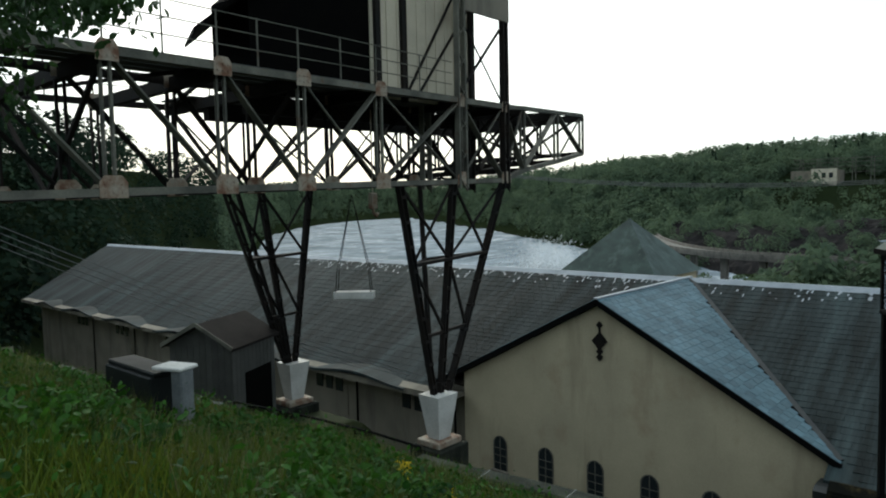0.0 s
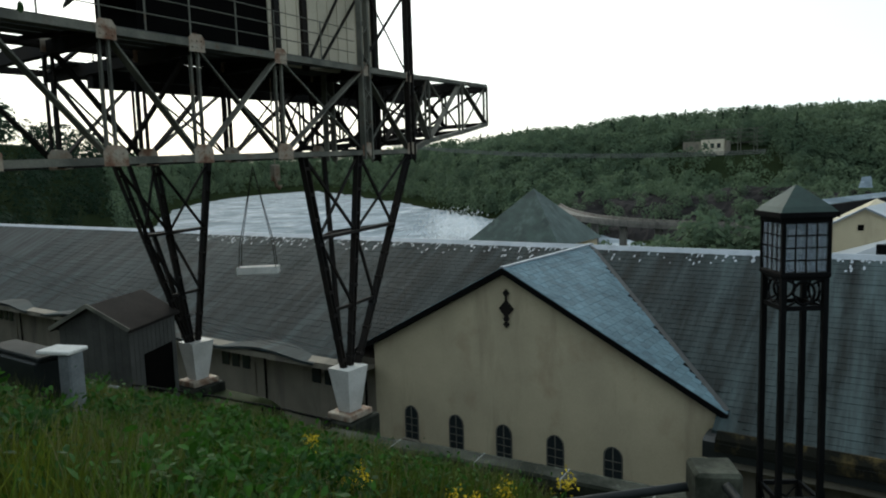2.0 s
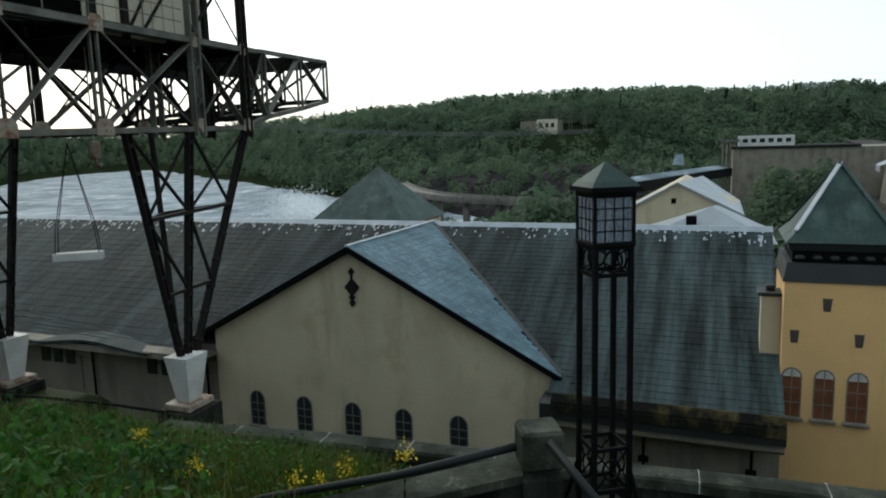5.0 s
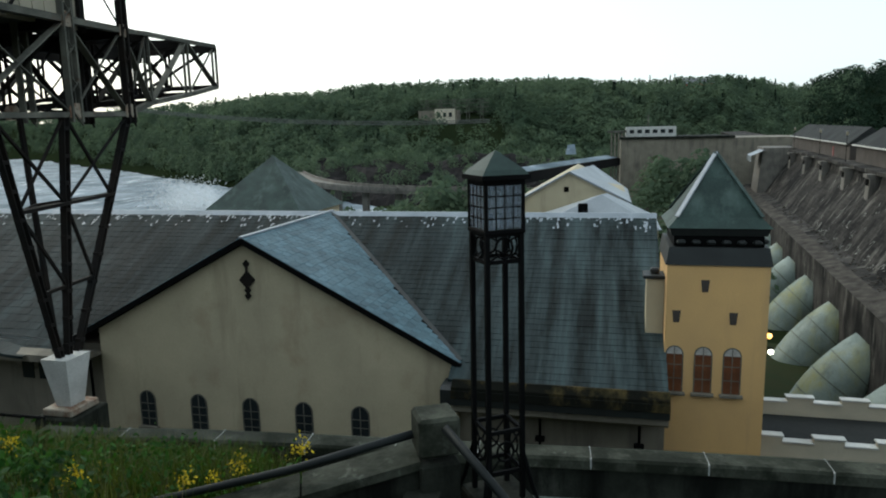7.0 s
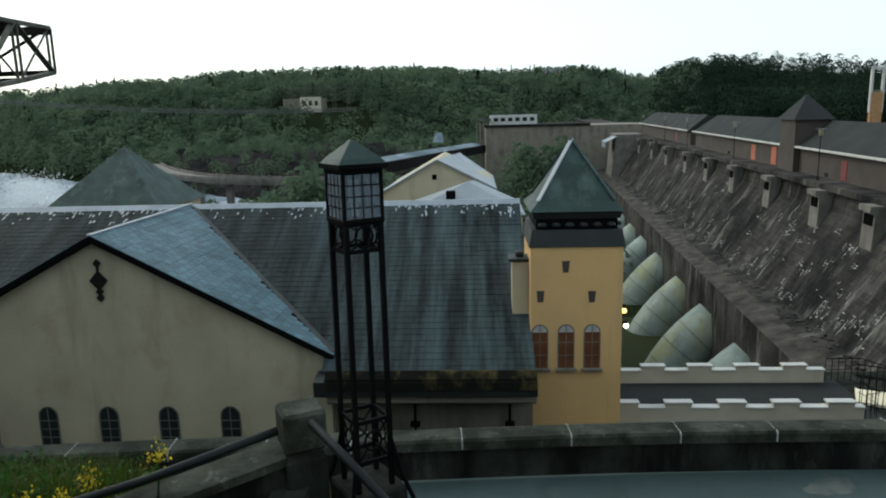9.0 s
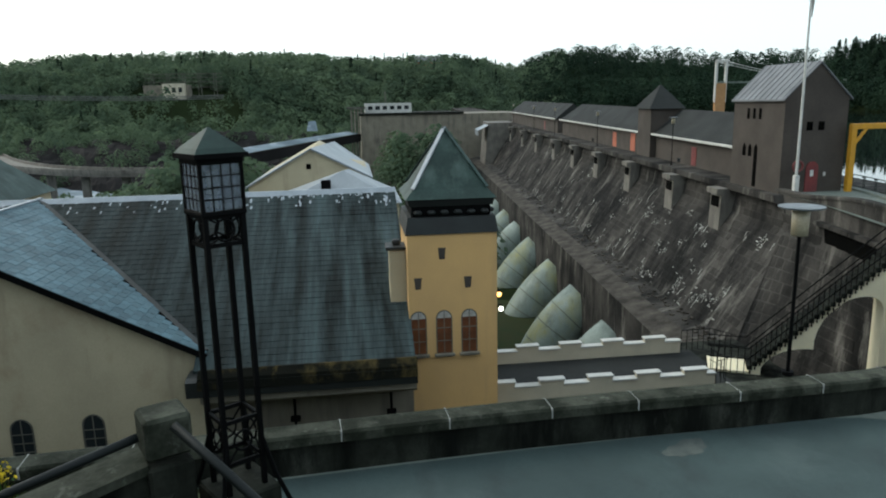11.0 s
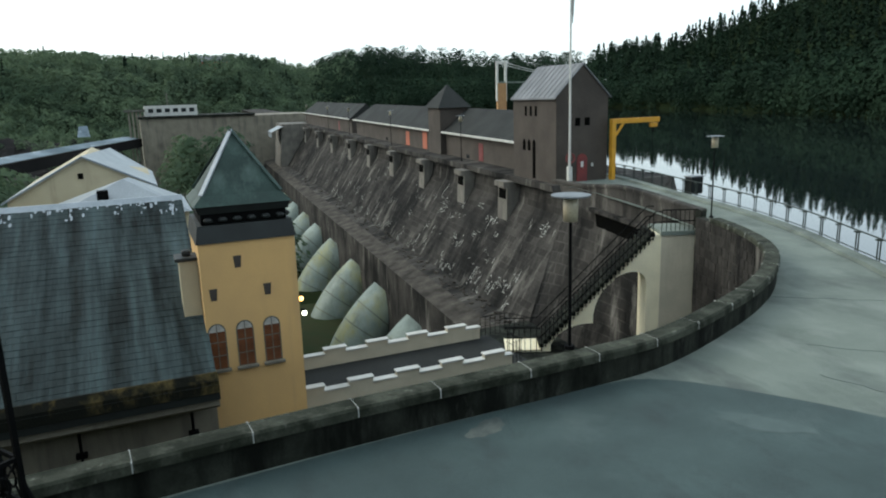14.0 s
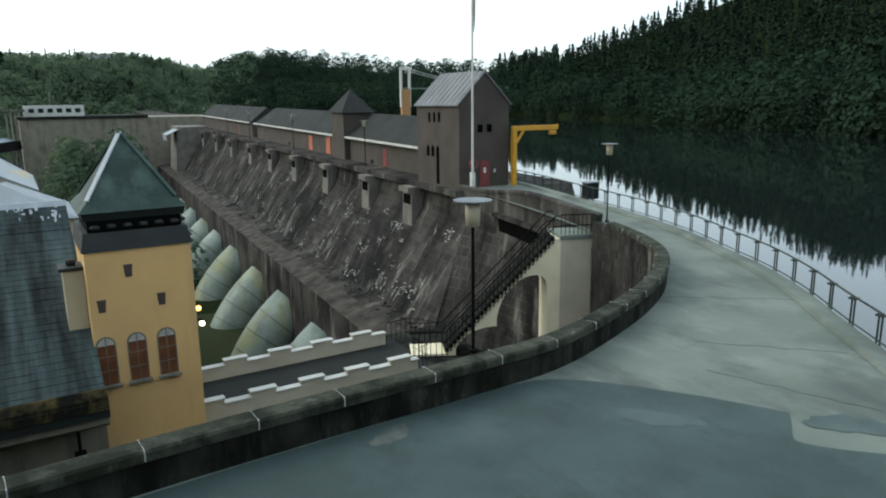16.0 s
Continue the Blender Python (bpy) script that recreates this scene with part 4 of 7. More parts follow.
def arch_window(x, y, z, w, h, parent, fill, frame_mat, cols=2, rows_=3, sill=True, blind=False):
    """A round-headed window in a wall that faces the camera's side."""
    win = thing("window", (x, y, z), "round-headed window with slender glazing bars set in the wall", "")
    win.parent = parent
    for k in ("label", "category"):
        if k in win:
            del win[k]
    p = arch_poly(w, h)
    g = Geo()
    g.prism([(a * 0.94, b) for a, b in p], "y", -0.012, 0.01)
    part("pane", g, fill, win)
    g = Geo()
    n = len(p)
    q = [(a * 1.0, b) for a, b in p]
    i_ = [(a * 0.86, b * 0.965 + 0.02) for a, b in p]
    pts = [(a, -0.02, b) for a, b in q] + [(a, -0.02, b) for a, b in i_] + [(a, -0.0, b) for a, b in q] + [(a, -0.0, b) for a, b in i_]
    fs = []
    for k in range(n):
        e = (k + 1) % n
        fs += [(k, e, n + e, n + k), (n + k, n + e, 3 * n + e, 3 * n + k), (k, 2 * n + k, 2 * n + e, e)]
    g.add(pts, fs)
    part("window_frame", g, frame_mat, win)
    for c in range(1, cols):
        part("glazing_bar", Geo().cbox((-w / 2 + w * c / cols, -0.022, h / 2), (0.03, 0.02, h * 0.97)), frame_mat, win)
    for r in range(1, rows_):
        part("glazing_bar", Geo().cbox((0, -0.026, (h - w * 0.3) * r / rows_), (w * 0.96, 0.02, 0.03)), frame_mat, win)
    if sill:
        g = Geo()
        g.cbox((0, -0.07, -0.04), (w + 0.14, 0.2, 0.09), bev=0.01)
        part("sill", g, M_CREAM_D, win)
    return win


for x in (-15.39, -13.04, -10.74, -8.48, -6.17):
    arch_window(x, GY, -5.57, 0.75, 1.53, ph, M_DGLASS, M_STEELG, 2, 4)
# wall anchor on the gable
g = Geo()
g.rod((0, 0, -0.75), (0, 0, 0.75), 0.05)
g.prism([(-0.32, 0), (0, -0.36), (0.32, 0), (0, 0.36)], "y", -0.05, 0.04)
for z in (-0.62, 0.62, -0.4):
    g.prism([(-0.14, z), (0, z - 0.16), (0.14, z), (0, z + 0.16)], "y", -0.04, 0.03)
an = part("wall_anchor", g, M_STEEL, ph, "ornate rusty iron wall anchor")
an.location = (GX + 0.02, GY - 0.06, 0.72)
# east gutter, cornice, brackets
g = Geo()
g.prism([(21.17, -3.13), (21.17, -2.6), (21.4, -2.51), (22.1, -2.51), (22.1, -3.13)], "x", -2.68, 4.87)
part("box_gutter", g, M_DKCOPPER, ph, "wide dark gutter overgrown with moss")
g = Geo()
g.prism([(21.1, -2.86), (21.2, -2.5), (21.45, -2.3), (21.6, -2.33), (21.31, -2.86)], "x", -2.3, 4.87)
part("gutter_lip", g, M_MOSS, ph, "mossy ochre-stained lip of the gutter")
g = Geo()
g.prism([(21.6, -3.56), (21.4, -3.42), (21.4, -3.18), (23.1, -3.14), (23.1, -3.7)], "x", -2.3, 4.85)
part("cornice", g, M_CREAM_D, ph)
for x in (0.6, 4.0):
    g = Geo()
    g.rod((x, 22.6, -3.3), (x, 22.6, -9), 0.05)
    g.cbox((x, 22.6, -4.75), (0.34, 0.24, 0.16), bev=0.02)
    part("downpipe", g, M_BLACK, ph)
g = Geo()
g.rod((xe + 0.12, GY - 0.1, -2.2), (xe + 0.12, GY - 0.1, -3.4), 0.09)
part("downpipe", g, M_BLACK, ph)
# west eave with its low bowed dormers
g = Geo()
g.prism([(21.25, -2.62), (21.25, -2.34), (21.9, -2.28), (23.1, -2.62)], "x", WEST + 3, -17.4)
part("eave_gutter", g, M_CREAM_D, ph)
for x, w in ((-23.4, 7.2), (-32.3, 6.4), (-41.4, 6.8), (-50, 6.8), (-58.6, 6.8), (-66, 5)):
    g = Geo()
    n = 16
    top_, bot = [], []
    for i in range(n + 1):
        u = -w / 2 + w * i / n
        hgt = 0.3 * math.cos(math.pi * u / w) ** 2
        top_.append((x + u, 21.1, -2.36 + hgt))
        bot.append((x + u, 21.1, -2.48 + hgt))
    back = [(a, 21.75 + (c + 2.42) / 0.514 + 0.35, c + 0.06) for a, b, c in top_]
    g.add(top_ + bot + back, [(i, i + 1, n + 2 + i, n + 1 + i) for i in range(n)] + [(i, i + 1, 2 * n + 3 + i, 2 * n + 2 + i) for i in range(n)])
    part("bowed_dormer", g, M_SLATE, ph, "low bowed dormer in the slate roof")
    # Black face puts the shade under the dormer's eave into colour.
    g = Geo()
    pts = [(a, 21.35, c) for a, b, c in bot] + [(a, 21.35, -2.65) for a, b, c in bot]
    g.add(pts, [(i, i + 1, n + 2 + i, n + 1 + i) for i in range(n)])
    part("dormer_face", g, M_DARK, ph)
for x in (-20.6, -27.5, -36, -45.5, -54, -62):
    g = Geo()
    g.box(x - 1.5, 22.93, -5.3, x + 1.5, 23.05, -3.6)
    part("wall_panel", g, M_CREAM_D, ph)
    for dx in (-0.85, 0, 0.85):
        w = Geo()
        w.box(x + dx - 0.28, 22.88, -4.0, x + dx + 0.28, 22.96, -3.25)
        part("upper_window", w, M_DGLASS, ph)
    g = Geo()
    g.rod((x + 2.4, 22.85, -3.0), (x + 2.4, 22.85, -9.5), 0.06)
    part("downpipe", g, M_BLACK, ph)
for x in (-20.2, -29.0, -38):
    arch_window(x, 22.95, -7.6, 0.9, 1.9, ph, M_DGLASS, M_BLACK, 2, 3)
# pilaster chimney on the roof beside the tower
g = Geo()
g.box(4.19, 24.2, -1.35, 4.79, 25.0, 0.85)
ch = part("chimney", g, M_CREAM, ph, "cream rendered chimney with a dark cap")
g = Geo()
g.cbox((4.47, 24.6, 0.91), (0.8, 0.98, 0.12), bev=0.02)
g.cbox((4.47, 24.6, 1.07), (0.3, 0.3, 0.2), bev=0.05)
part("cap", g, M_DKCOPPER, ch)

# ---- the tower ----
tw = thing("stair_tower", (0, 0, 0), "square yellow-rendered tower with a pointed green copper roof", "tower")
TX0, TX1, TY0, TY1 = 4.8, 8.05, 23.4, 26.8
g = Geo()
g.box(TX0, TY0, -10.5, TX1, TY1, 1.6)
part("tower_wall", g, M_YELLOW, tw)
g = Geo()
cx, cy = (TX0 + TX1) / 2, (TY0 + TY1) / 2
hw, hd = (TX1 - TX0) / 2, (TY1 - TY0) / 2


def frus(g, r0, z0, r1, z1):
    p = [(cx + sx * (hw + r), cy + sy * (hd + r), z) for r, z in ((r0, z0), (r1, z1)) for sx, sy in ((-1, -1), (1, -1), (1, 1), (-1, 1))]
    g.add(p, [(3, 2, 1, 0), (4, 5, 6, 7), (0, 1, 5, 4), (1, 2, 6, 5), (2, 3, 7, 6), (3, 0, 4, 7)])


frus(g, 0.06, 1.52, -0.05, 2.12)
part("copper_skirt", g, M_DKCOPPER, tw, "dark curved copper skirt")
g = Geo()
frus(g, -0.2, 2.1, -0.2, 2.75)
part("frieze", g, M_BLACK, tw)
g = Geo()
frus(g, -0.12, 2.5, -0.05, 2.78)
part("cornice_band", g, M_DKCOPPER, tw)
for i in range(6):
    for face in range(2):
        g = Geo()
        u = -1.2 + i * 0.48
        c = (cx + u, TY0 + 0.12, 2.28) if face == 0 else (TX1 - 0.12, cy + u, 2.28)
        g.cbox(c, (0.3, 0.22, 0.16) if face == 0 else (0.22, 0.3, 0.16), bev=0.06)
        part("corbel", g, M_DKCOPPER, tw)
g = Geo()
p = [(cx + sx * (hw + 0.02), cy + sy * (hd + 0.02), 2.76) for sx, sy in ((-1, -1), (1, -1), (1, 1), (-1, 1))] + [(cx + sx * (hw - 0.3), cy + sy * (hd - 0.3), 3.1) for sx, sy in ((-1, -1), (1, -1), (1, 1), (-1, 1))] + [(cx, cy, 5.2)]
g.add(p, [(0, 1, 5, 4), (1, 2, 6, 5), (2, 3, 7, 6), (3, 0, 4, 7), (4, 5, 8), (5, 6, 8), (6, 7, 8), (7, 4, 8), (3, 2, 1, 0)])
part("pointed_roof", g, M_COPPER, tw, "pointed green copper roof")
for sx, sy in ((-1, -1), (1, -1), (1, 1), (-1, 1)):
    g = Geo()
    g.beam((cx + sx * (hw - 0.28), cy + sy * (hd - 0.28), 3.12), (cx, cy, 5.22), 0.16, 0.05)
    # Pale lead on the left front hip paints in its highlight.
    part("hip_strip", g, M_LEAD if sx < 0 and sy < 0 else M_COPPER, tw)
for x in (5.13, 6.07, 7.0):
    w = arch_window(x, TY0, -2.96, 0.6, 1.66, tw, M_AMBER, M_STEELG, 2, 3)
    g = Geo()
    g.prism([(a * 0.9, b) for a, b in arch_poly(0.6, 1.66) if b > 1.3], "y", -0.018, -0.013)
    part("blind", g, M_CURTAIN, w, "pale blind behind the arched head")
for x, z in ((6.04, 0.82), (5.15, -0.26), (6.97, -0.28)):
    g = Geo()
    g.prism([(-0.14, 0.2), (-0.1, -0.22), (0.1, -0.22), (0.14, 0.2)], "y", -0.012, 0.02)
    o = part("slit_window", g, M_BRICKW, tw)
    o.location = (x, TY0, z)

# ---- crenellated bridge to the dam ----
br = thing("crenellated_bridge", (0, 0, 0), "footbridge with pale crenellated parapets leading to the dam stairs", "footbridge")
g = Geo()
g.box(8.05, 25.0, -6.6, 18.6, 29.2, -5.75)
part("deck", g, M_ROOFD, br)
for y, x1, x0 in ((25.0, 17.6, 8.06), (29.0, 18.0, 8.06)):
    g = Geo()
    g.box(x0, y - 0.12, -10.5 if y < 26 else -7.0, x1, y + 0.12, -5.2)
    w = part("bridge_parapet", g, M_CREN, br)
    x, k = x0, 0
    while x < x1 - 0.2:
        l = 1.02
        e = min(x + l, x1)
        up = k % 2 == 0
        g = Geo()
        g.box(x + 0.01, y - 0.12, -5.2, e - 0.01, y + 0.12, -4.98 if up else -5.19)
        part("merlon", g, M_CREN, w)
        g = Geo()
        g.cbox(((x + e) / 2, y, -4.95 if up else -5.16), (e - x + 0.06, 0.36, 0.07), bev=0.012)
        part("cap_stone", g, M_WHITE, w)
        x = e
        k += 1

# ---- buildings on the dam ----
def dbox(g, s0, y0, z0, s1, y1, z1):
    p = [dam(s, y, z) for z in (z0, z1) for s, y in ((s0, y0), (s1, y0), (s1, y1), (s0, y1))]
    return g.add(p, [(3, 2, 1, 0), (4, 5, 6, 7), (0, 1, 5, 4), (1, 2, 6, 5), (2, 3, 7, 6), (3, 0, 4, 7)])


gate = thing("gate_gallery", (0, 0, 0), "long low brown masonry gallery with sheet roofs on the dam", "gallery")
for y0, y1, hip in ((46.3, 66.7, 0), (70.3, 108.0, 2.5), (111.5, 160.0, 2.5)):
    g = Geo()
    dbox(g, 1.5, y0, -0.2, 6.5, y1, 2.35)
    part("gallery_wall", g, M_BRICKW, gate)
    g = Geo()
    a, b = y0 - 0.1, y1 + 0.2
    p = [dam(1.1, a, 2.3), dam(6.9, a, 2.3), dam(6.9, b, 2.3), dam(1.1, b, 2.3), dam(4.0, a, 4.7), dam(4.0, b - hip, 4.7)]
    g.add(p, [(0, 3, 5, 4), (1, 2, 5, 4), (0, 1, 4), (2, 3, 5), (0, 1, 2, 3)])
    part("gallery_roof", g, M_ROOFD, gate)
    g = Geo()
    g.beam(dam(1.02, a, 2.32), dam(1.02, b, 2.32), 0.14, 0.18)
    part("gutter", g, M_WHITE, gate, "white gutter")
for y, w, h, m_ in ((73.6, 0.75, 1.9, M_REDO), (80.3, 0.7, 1.7, M_REDO), (57.2, 0.5, 1.6, M_RED), (60.5, 0.35, 0.35, M_DGLASS), (90, 0.4, 0.4, M_DGLASS), (122, 0.5, 1.5, M_RED)):
    g = Geo()
    dbox(g, 1.46, y - w, 0.1, 1.52, y + w, 0.1 + h)
    part("gallery_door", g, m_, gate)
g = Geo()
dbox(g, 0.9, 66.6, -0.2, 4.0, 70.4, 4.85)
part("turret_wall", g, M_BRICKW, gate)
g = Geo()
p = [dam(0.6, 66.2, 4.8), dam(4.3, 66.2, 4.8), dam(4.3, 70.8, 4.8), dam(0.6, 70.8, 4.8), dam(2.45, 68.5, 7.2)]
g.add(p, [(0, 1, 4), (1, 2, 4), (2, 3, 4), (3, 0, 4), (0, 1, 2, 3)])
part("turret_roof", g, M_ROOFD, gate, "pointed sheet roof")

house = thing("valve_house", (0, 0, 0), "tall narrow brown gabled valve house with a ribbed zinc roof", "house")
HX0, HX1, HY0, HY1 = 29.9, 34.2, 40.4, 46.3
g = Geo()
g.prism([(HX0, -0.3), (HX1, -0.3), (HX1, 5.95), ((HX0 + HX1) / 2, 8.05), (HX0, 5.95)], "y", HY0, HY1)
part("house_wall", g, M_BRICKW, house)
mx_ = (HX0 + HX1) / 2
for s in (-1, 1):
    g = Geo()
    e = mx_ + s * 2.35
    p = [(mx_, HY0 - 0.12, 8.15), (e, HY0 - 0.12, 5.85), (e, HY1 + 0.1, 5.85), (mx_, HY1 + 0.1, 8.15)]
    g.add(p + [(a, b, c - 0.1) for a, b, c in p], [(0, 1, 2, 3), (4, 5, 6, 7), (0, 1, 5, 4), (1, 2, 6, 5), (2, 3, 7, 6), (3, 0, 4, 7)])
    rf = part("house_roof", g, M_ROOFR, house, "ribbed zinc roof")
    for i in range(10):
        y = HY0 + 0.1 + i * (HY1 - HY0 - 0.2) / 9
        g = Geo()
        g.beam((mx_, y, 8.17), (e, y, 5.87), 0.05, 0.06)
        part("roof_rib", g, M_ROOFR, rf)
for i in range(3):
    g = Geo()
    g.prism([(HY0 + 2.7 + i * 0.7, 0.1 if i == 0 else 2.1), (HY0 + 3.1 + i * 0.7, 0.1 if i == 0 else 2.1), (HY0 + 3.1 + i * 0.7, 2.7), (HY0 + 2.9 + i * 0.7, 2.95), (HY0 + 2.7 + i * 0.7, 2.7)], "x", HX0 - 0.02, HX0 + 0.1)
    part("tall_window", g, M_DARK, house)
    g = Geo()
    g.box(HX0 - 0.02, HY0 + 2.5 + i * 0.7, 4.6, HX0 + 0.1, HY0 + 2.8 + i * 0.7, 5.3)
    part("slit_window", g, M_DARK, house)
for dx in (1.55, 2.35):
    g = Geo()
    g.box(HX0 + dx, HY0 - 0.02, 3.9, HX0 + dx + 0.42, HY0 + 0.1, 4.45)
    part("upper_window", g, M_DARK, house)
g = Geo()
g.prism([(a + 32.05, b) for a, b in arch_poly(0.85, 1.95)], "y", HY0 - 0.05, HY0 + 0.1)
d = part("house_door", g, M_RED, house, "dark red arched door with a small white notice")
g = Geo()
g.box(31.93, HY0 - 0.06, 1.0, 32.15, HY0 - 0.052, 1.4)
part("notice", g, M_WHITE, d)
g = Geo()
g.box(32.85, HY0 - 0.05, 1.0, 33.0, HY0 + 0.02, 1.25)
part("meter_box", g, M_WHITE, house)
# lifebuoy and its post
lb = thing("lifebuoy", (30.55, 39.6, 0), "red lifebuoy hanging on a pole by the valve house", "lifebuoy")
g = Geo()
g.path([(0.32 * math.cos(2 * math.pi * i / 16), 0, 1.75 + 0.32 * math.sin(2 * math.pi * i / 16)) for i in range(17)], 0.07, 6)
part("ring", g, M_RED, lb)
g = Geo()
g.rod((0, 0.06, 0), (0, 0.06, 2.1), 0.035)
part("post", g, M_STEELG, lb)

fp = thing("flagpole", (30.15, 39.1, 0), "tall white flagpole with a limp pale flag", "flagpole")
g = Geo()
g.rod((0, 0, 1.1), (0, 0, 14.5), 0.085, 0.05, 10)
part("pole", g, M_WHITE, fp)
g = Geo()
g.cbox((0, 0, 0.6), (0.3, 0.3, 1.3), bev=0.03)
part("foot", g, M_WHITE, fp)
g = Geo()
n = 12
pts = []
for i in range(n + 1):
    t = i / n
    w = 0.07 + 0.17 * math.sin(math.pi * min(1, t * 1.05)) ** 0.7
    for k in range(5):
        u = k / 4
        pts.append((0.07 + w * u, 0.06 * math.sin(u * 6 + t * 4), 14.2 - 3.6 * t))
g.add(pts, [(i * 5 + k, i * 5 + k + 1, (i + 1) * 5 + k + 1, (i + 1) * 5 + k) for i in range(n) for k in range(4)])
part("flag", g, M_CURTAIN, fp, "limp pale flag")

yc = thing("jib_crane", (34.3, 39.9, 0), "yellow steel jib crane standing at the lake's edge", "crane")
g = Geo()
g.cbox((0, 0, 2.1), (0.34, 0.34, 4.3), bev=0.02)
part("column", g, M_YEL, yc)
g = Geo()
g.cbox((1.95, 0, 4.1), (4.3, 0.2, 0.36), bev=0.02)
part("jib", g, M_YEL, yc)
g = Geo()
g.beam((0.15, 0, 3.0), (0.9, 0, 3.95), 0.12, 0.16)
part("brace", g, M_YEL, yc)
g = Geo()
g.cbox((3.6, 0, 3.72), (0.6, 0.26, 0.3), bev=0.03)
h_ = part("hoist", g, M_YEL, yc)
g = Geo()
g.rod((3.55, 0, 3.6), (3.55, 0, 0.6), 0.015, None, 5)
g.cbox((3.55, 0, 3.35), (0.12, 0.12, 0.3), bev=0.03)
part("hook_chain", g, M_BLACK, h_)


def street_lamp(at, h, label):
    t = thing("street_lamp", at, label, "street lamp", "lamps along the dam road")
    g = Geo()
    g.rod((0, 0, 0), (0, 0, h - 0.75), 0.038, 0.034, 10)
    part("pole", g, M_BLACK, t)
    g = Geo()
    g.rod((0, 0, 0), (0, 0, 0.08), 0.11, 0.11, 10)
    part("base_plate", g, M_BLACK, t)
    g = Geo()
    g.rod((0, 0, h - 0.72), (0, 0, h - 0.2), 0.15, 0.16, 14)
    part("globe", g, M_LAMPGLASS, t, "clouded cylindrical globe", smooth=True)
    g = Geo()
    g.rod((0, 0, h - 0.2), (0, 0, h - 0.17), 0.4, 0.41, 28)
    g.rod((0, 0, h - 0.17), (0, 0, h - 0.15), 0.41, 0.2, 28)
    part("disc", g, M_GALV, t, "flat round galvanised shade")
    return t


M_LAMPGLASS = mat("clouded_lamp_glass", (0.42, 0.36, 0.24), (0.34, 0.29, 0.2), 0.4, 5, 30, 0)
street_lamp((11.31, 11.12, 0.745), 3.5, "black street lamp with a flat disc shade on the parapet")
street_lamp((28.5, 24.5, 0.0), 4.1, "black street lamp with a flat disc shade beside the road")
for y in (59.2, 83.6, 108.2, 126, 150):
    p = dam(0.3, y, 0)
    street_lamp(p, 4.4, "distant black street lamp on the dam crest")


def handrail(name, line, h, every, label, material, double=False, rails=(1.0, 0.5), r=0.024, base=0.0):
    t = thing(name, (0, 0, 0), label, "railing")
    pts = [Vector(p) for p in line]
    for k in rails:
        g = Geo()
        g.path([p + Vector((0, 0, base + h * k)) for p in pts], r if k == 1.0 else r * 0.7, 8)
        part("rail", g, material, t)
    acc = every
    for p, q in zip(pts, pts[1:]):
        d = (q - p).length
        acc += d
        while acc >= every:
            acc -= every
            c = q.lerp(p, acc / d if d else 0)
            u = (q - p).normalized() * 0.09
            g = Geo()
            for o in ((-u, u) if double else (Vector(),)):
                g.rod(c + o + Vector((0, 0, base)), c + o + Vector((0, 0, base + h)), r * 0.85, None, 6)
            if double:
                g.cbox(c + Vector((0, 0, base + h - 0.05)), (0.2, 0.2, 0.05))
            part("post", g, material, t)
    return t


M_RAIL = mat("grey_green_rail_paint", (0.035, 0.045, 0.04), (0.022, 0.028, 0.025), 0.6, 4, 30, 0.1, spec=0.2)
handrail("lake_railing", [(p.x + 0.1, p.y - 0.05, 0.12) for p in INN if p.y < 43], 0.8, 1.5, "grey-green steel railing with paired posts along the lake", M_RAIL, True, (1.0, 0.12), 0.03)
# control cabinet by the rail
cb = thing("control_cabinet", (33.5, 31.0, 0.0), "low dark control cabinet beside the lake railing", "cabinet")
g = Geo()
g.cbox((0, 0, 0.55), (0.9, 0.55, 1.0), bev=0.02)
part("body", g, M_GREEN, cb)
g = Geo()
g.cbox((0, 0, 1.08), (1.0, 0.65, 0.07), bev=0.01)
part("lid", g, M_GALV, cb)

# ---- stairs from the road down to the bridge ----
st = thing("stone_stairs", (0, 0, 0), "steep outdoor stairs on a cream arched wall with black railing", "stairs")
SP, SB = Vector((24.6, 23.5, -0.16)), Vector((18.2, 26.6, -5.75))
sd = Vector((SB.x - SP.x, SB.y - SP.y, 0))
SLN = sd.length
sd.normalize()
sn = Vector((sd.y, -sd.x, 0)) * -1
if sn.y < 0:
    sn = -sn
N = 28


def sp(u, w, z):
    return Vector((SP.x, SP.y, 0)) + sd * u + sn * w + Vector((0, 0, z))


U0, U1 = 0.3, 5.5


def stair_z(u):
    return SP.z + (SB.z - SP.z + 0.2) * min(1, max(0, (u - U0) / (U1 - U0)))


def zbot(u):
    """The underside: a wide rampant arch, and a lower one beside it."""
    if 0.6 < u < 3.02:
        c, r = 1.15, (0.55 if u < 1.15 else 1.9)
        k = min(1, abs(u - c) / r)
        return -1.96 - (0.6 if u < c else 2.5) * (1 - math.sqrt(1 - k * k))
    if 3.02 <= u < 4.98:
        k = min(1, (u - 3.1) / 1.95) if u > 3.1 else 0
        return -4.4 - 1.4 * (1 - math.sqrt(1 - k * k))
    return -10.5


g = Geo()
us = [0, 0.3, 0.599] + [0.601 + 0.06 * i for i in range(10)] + [1.25 + 0.12 * i for i in range(15)] + [3.019, 3.021] + [3.1 + 0.15 * i for i in range(13)] + [4.979, 4.981, 5.5, SLN]
pts, fs = [], []
for u in us:
    ztop = stair_z(u) - 0.1
    zb = min(zbot(u), ztop - 0.2)
    pts += [sp(u, 0, ztop), sp(u, 0, zb), sp(u, 1.6, zb), sp(u, 1.6, ztop)]
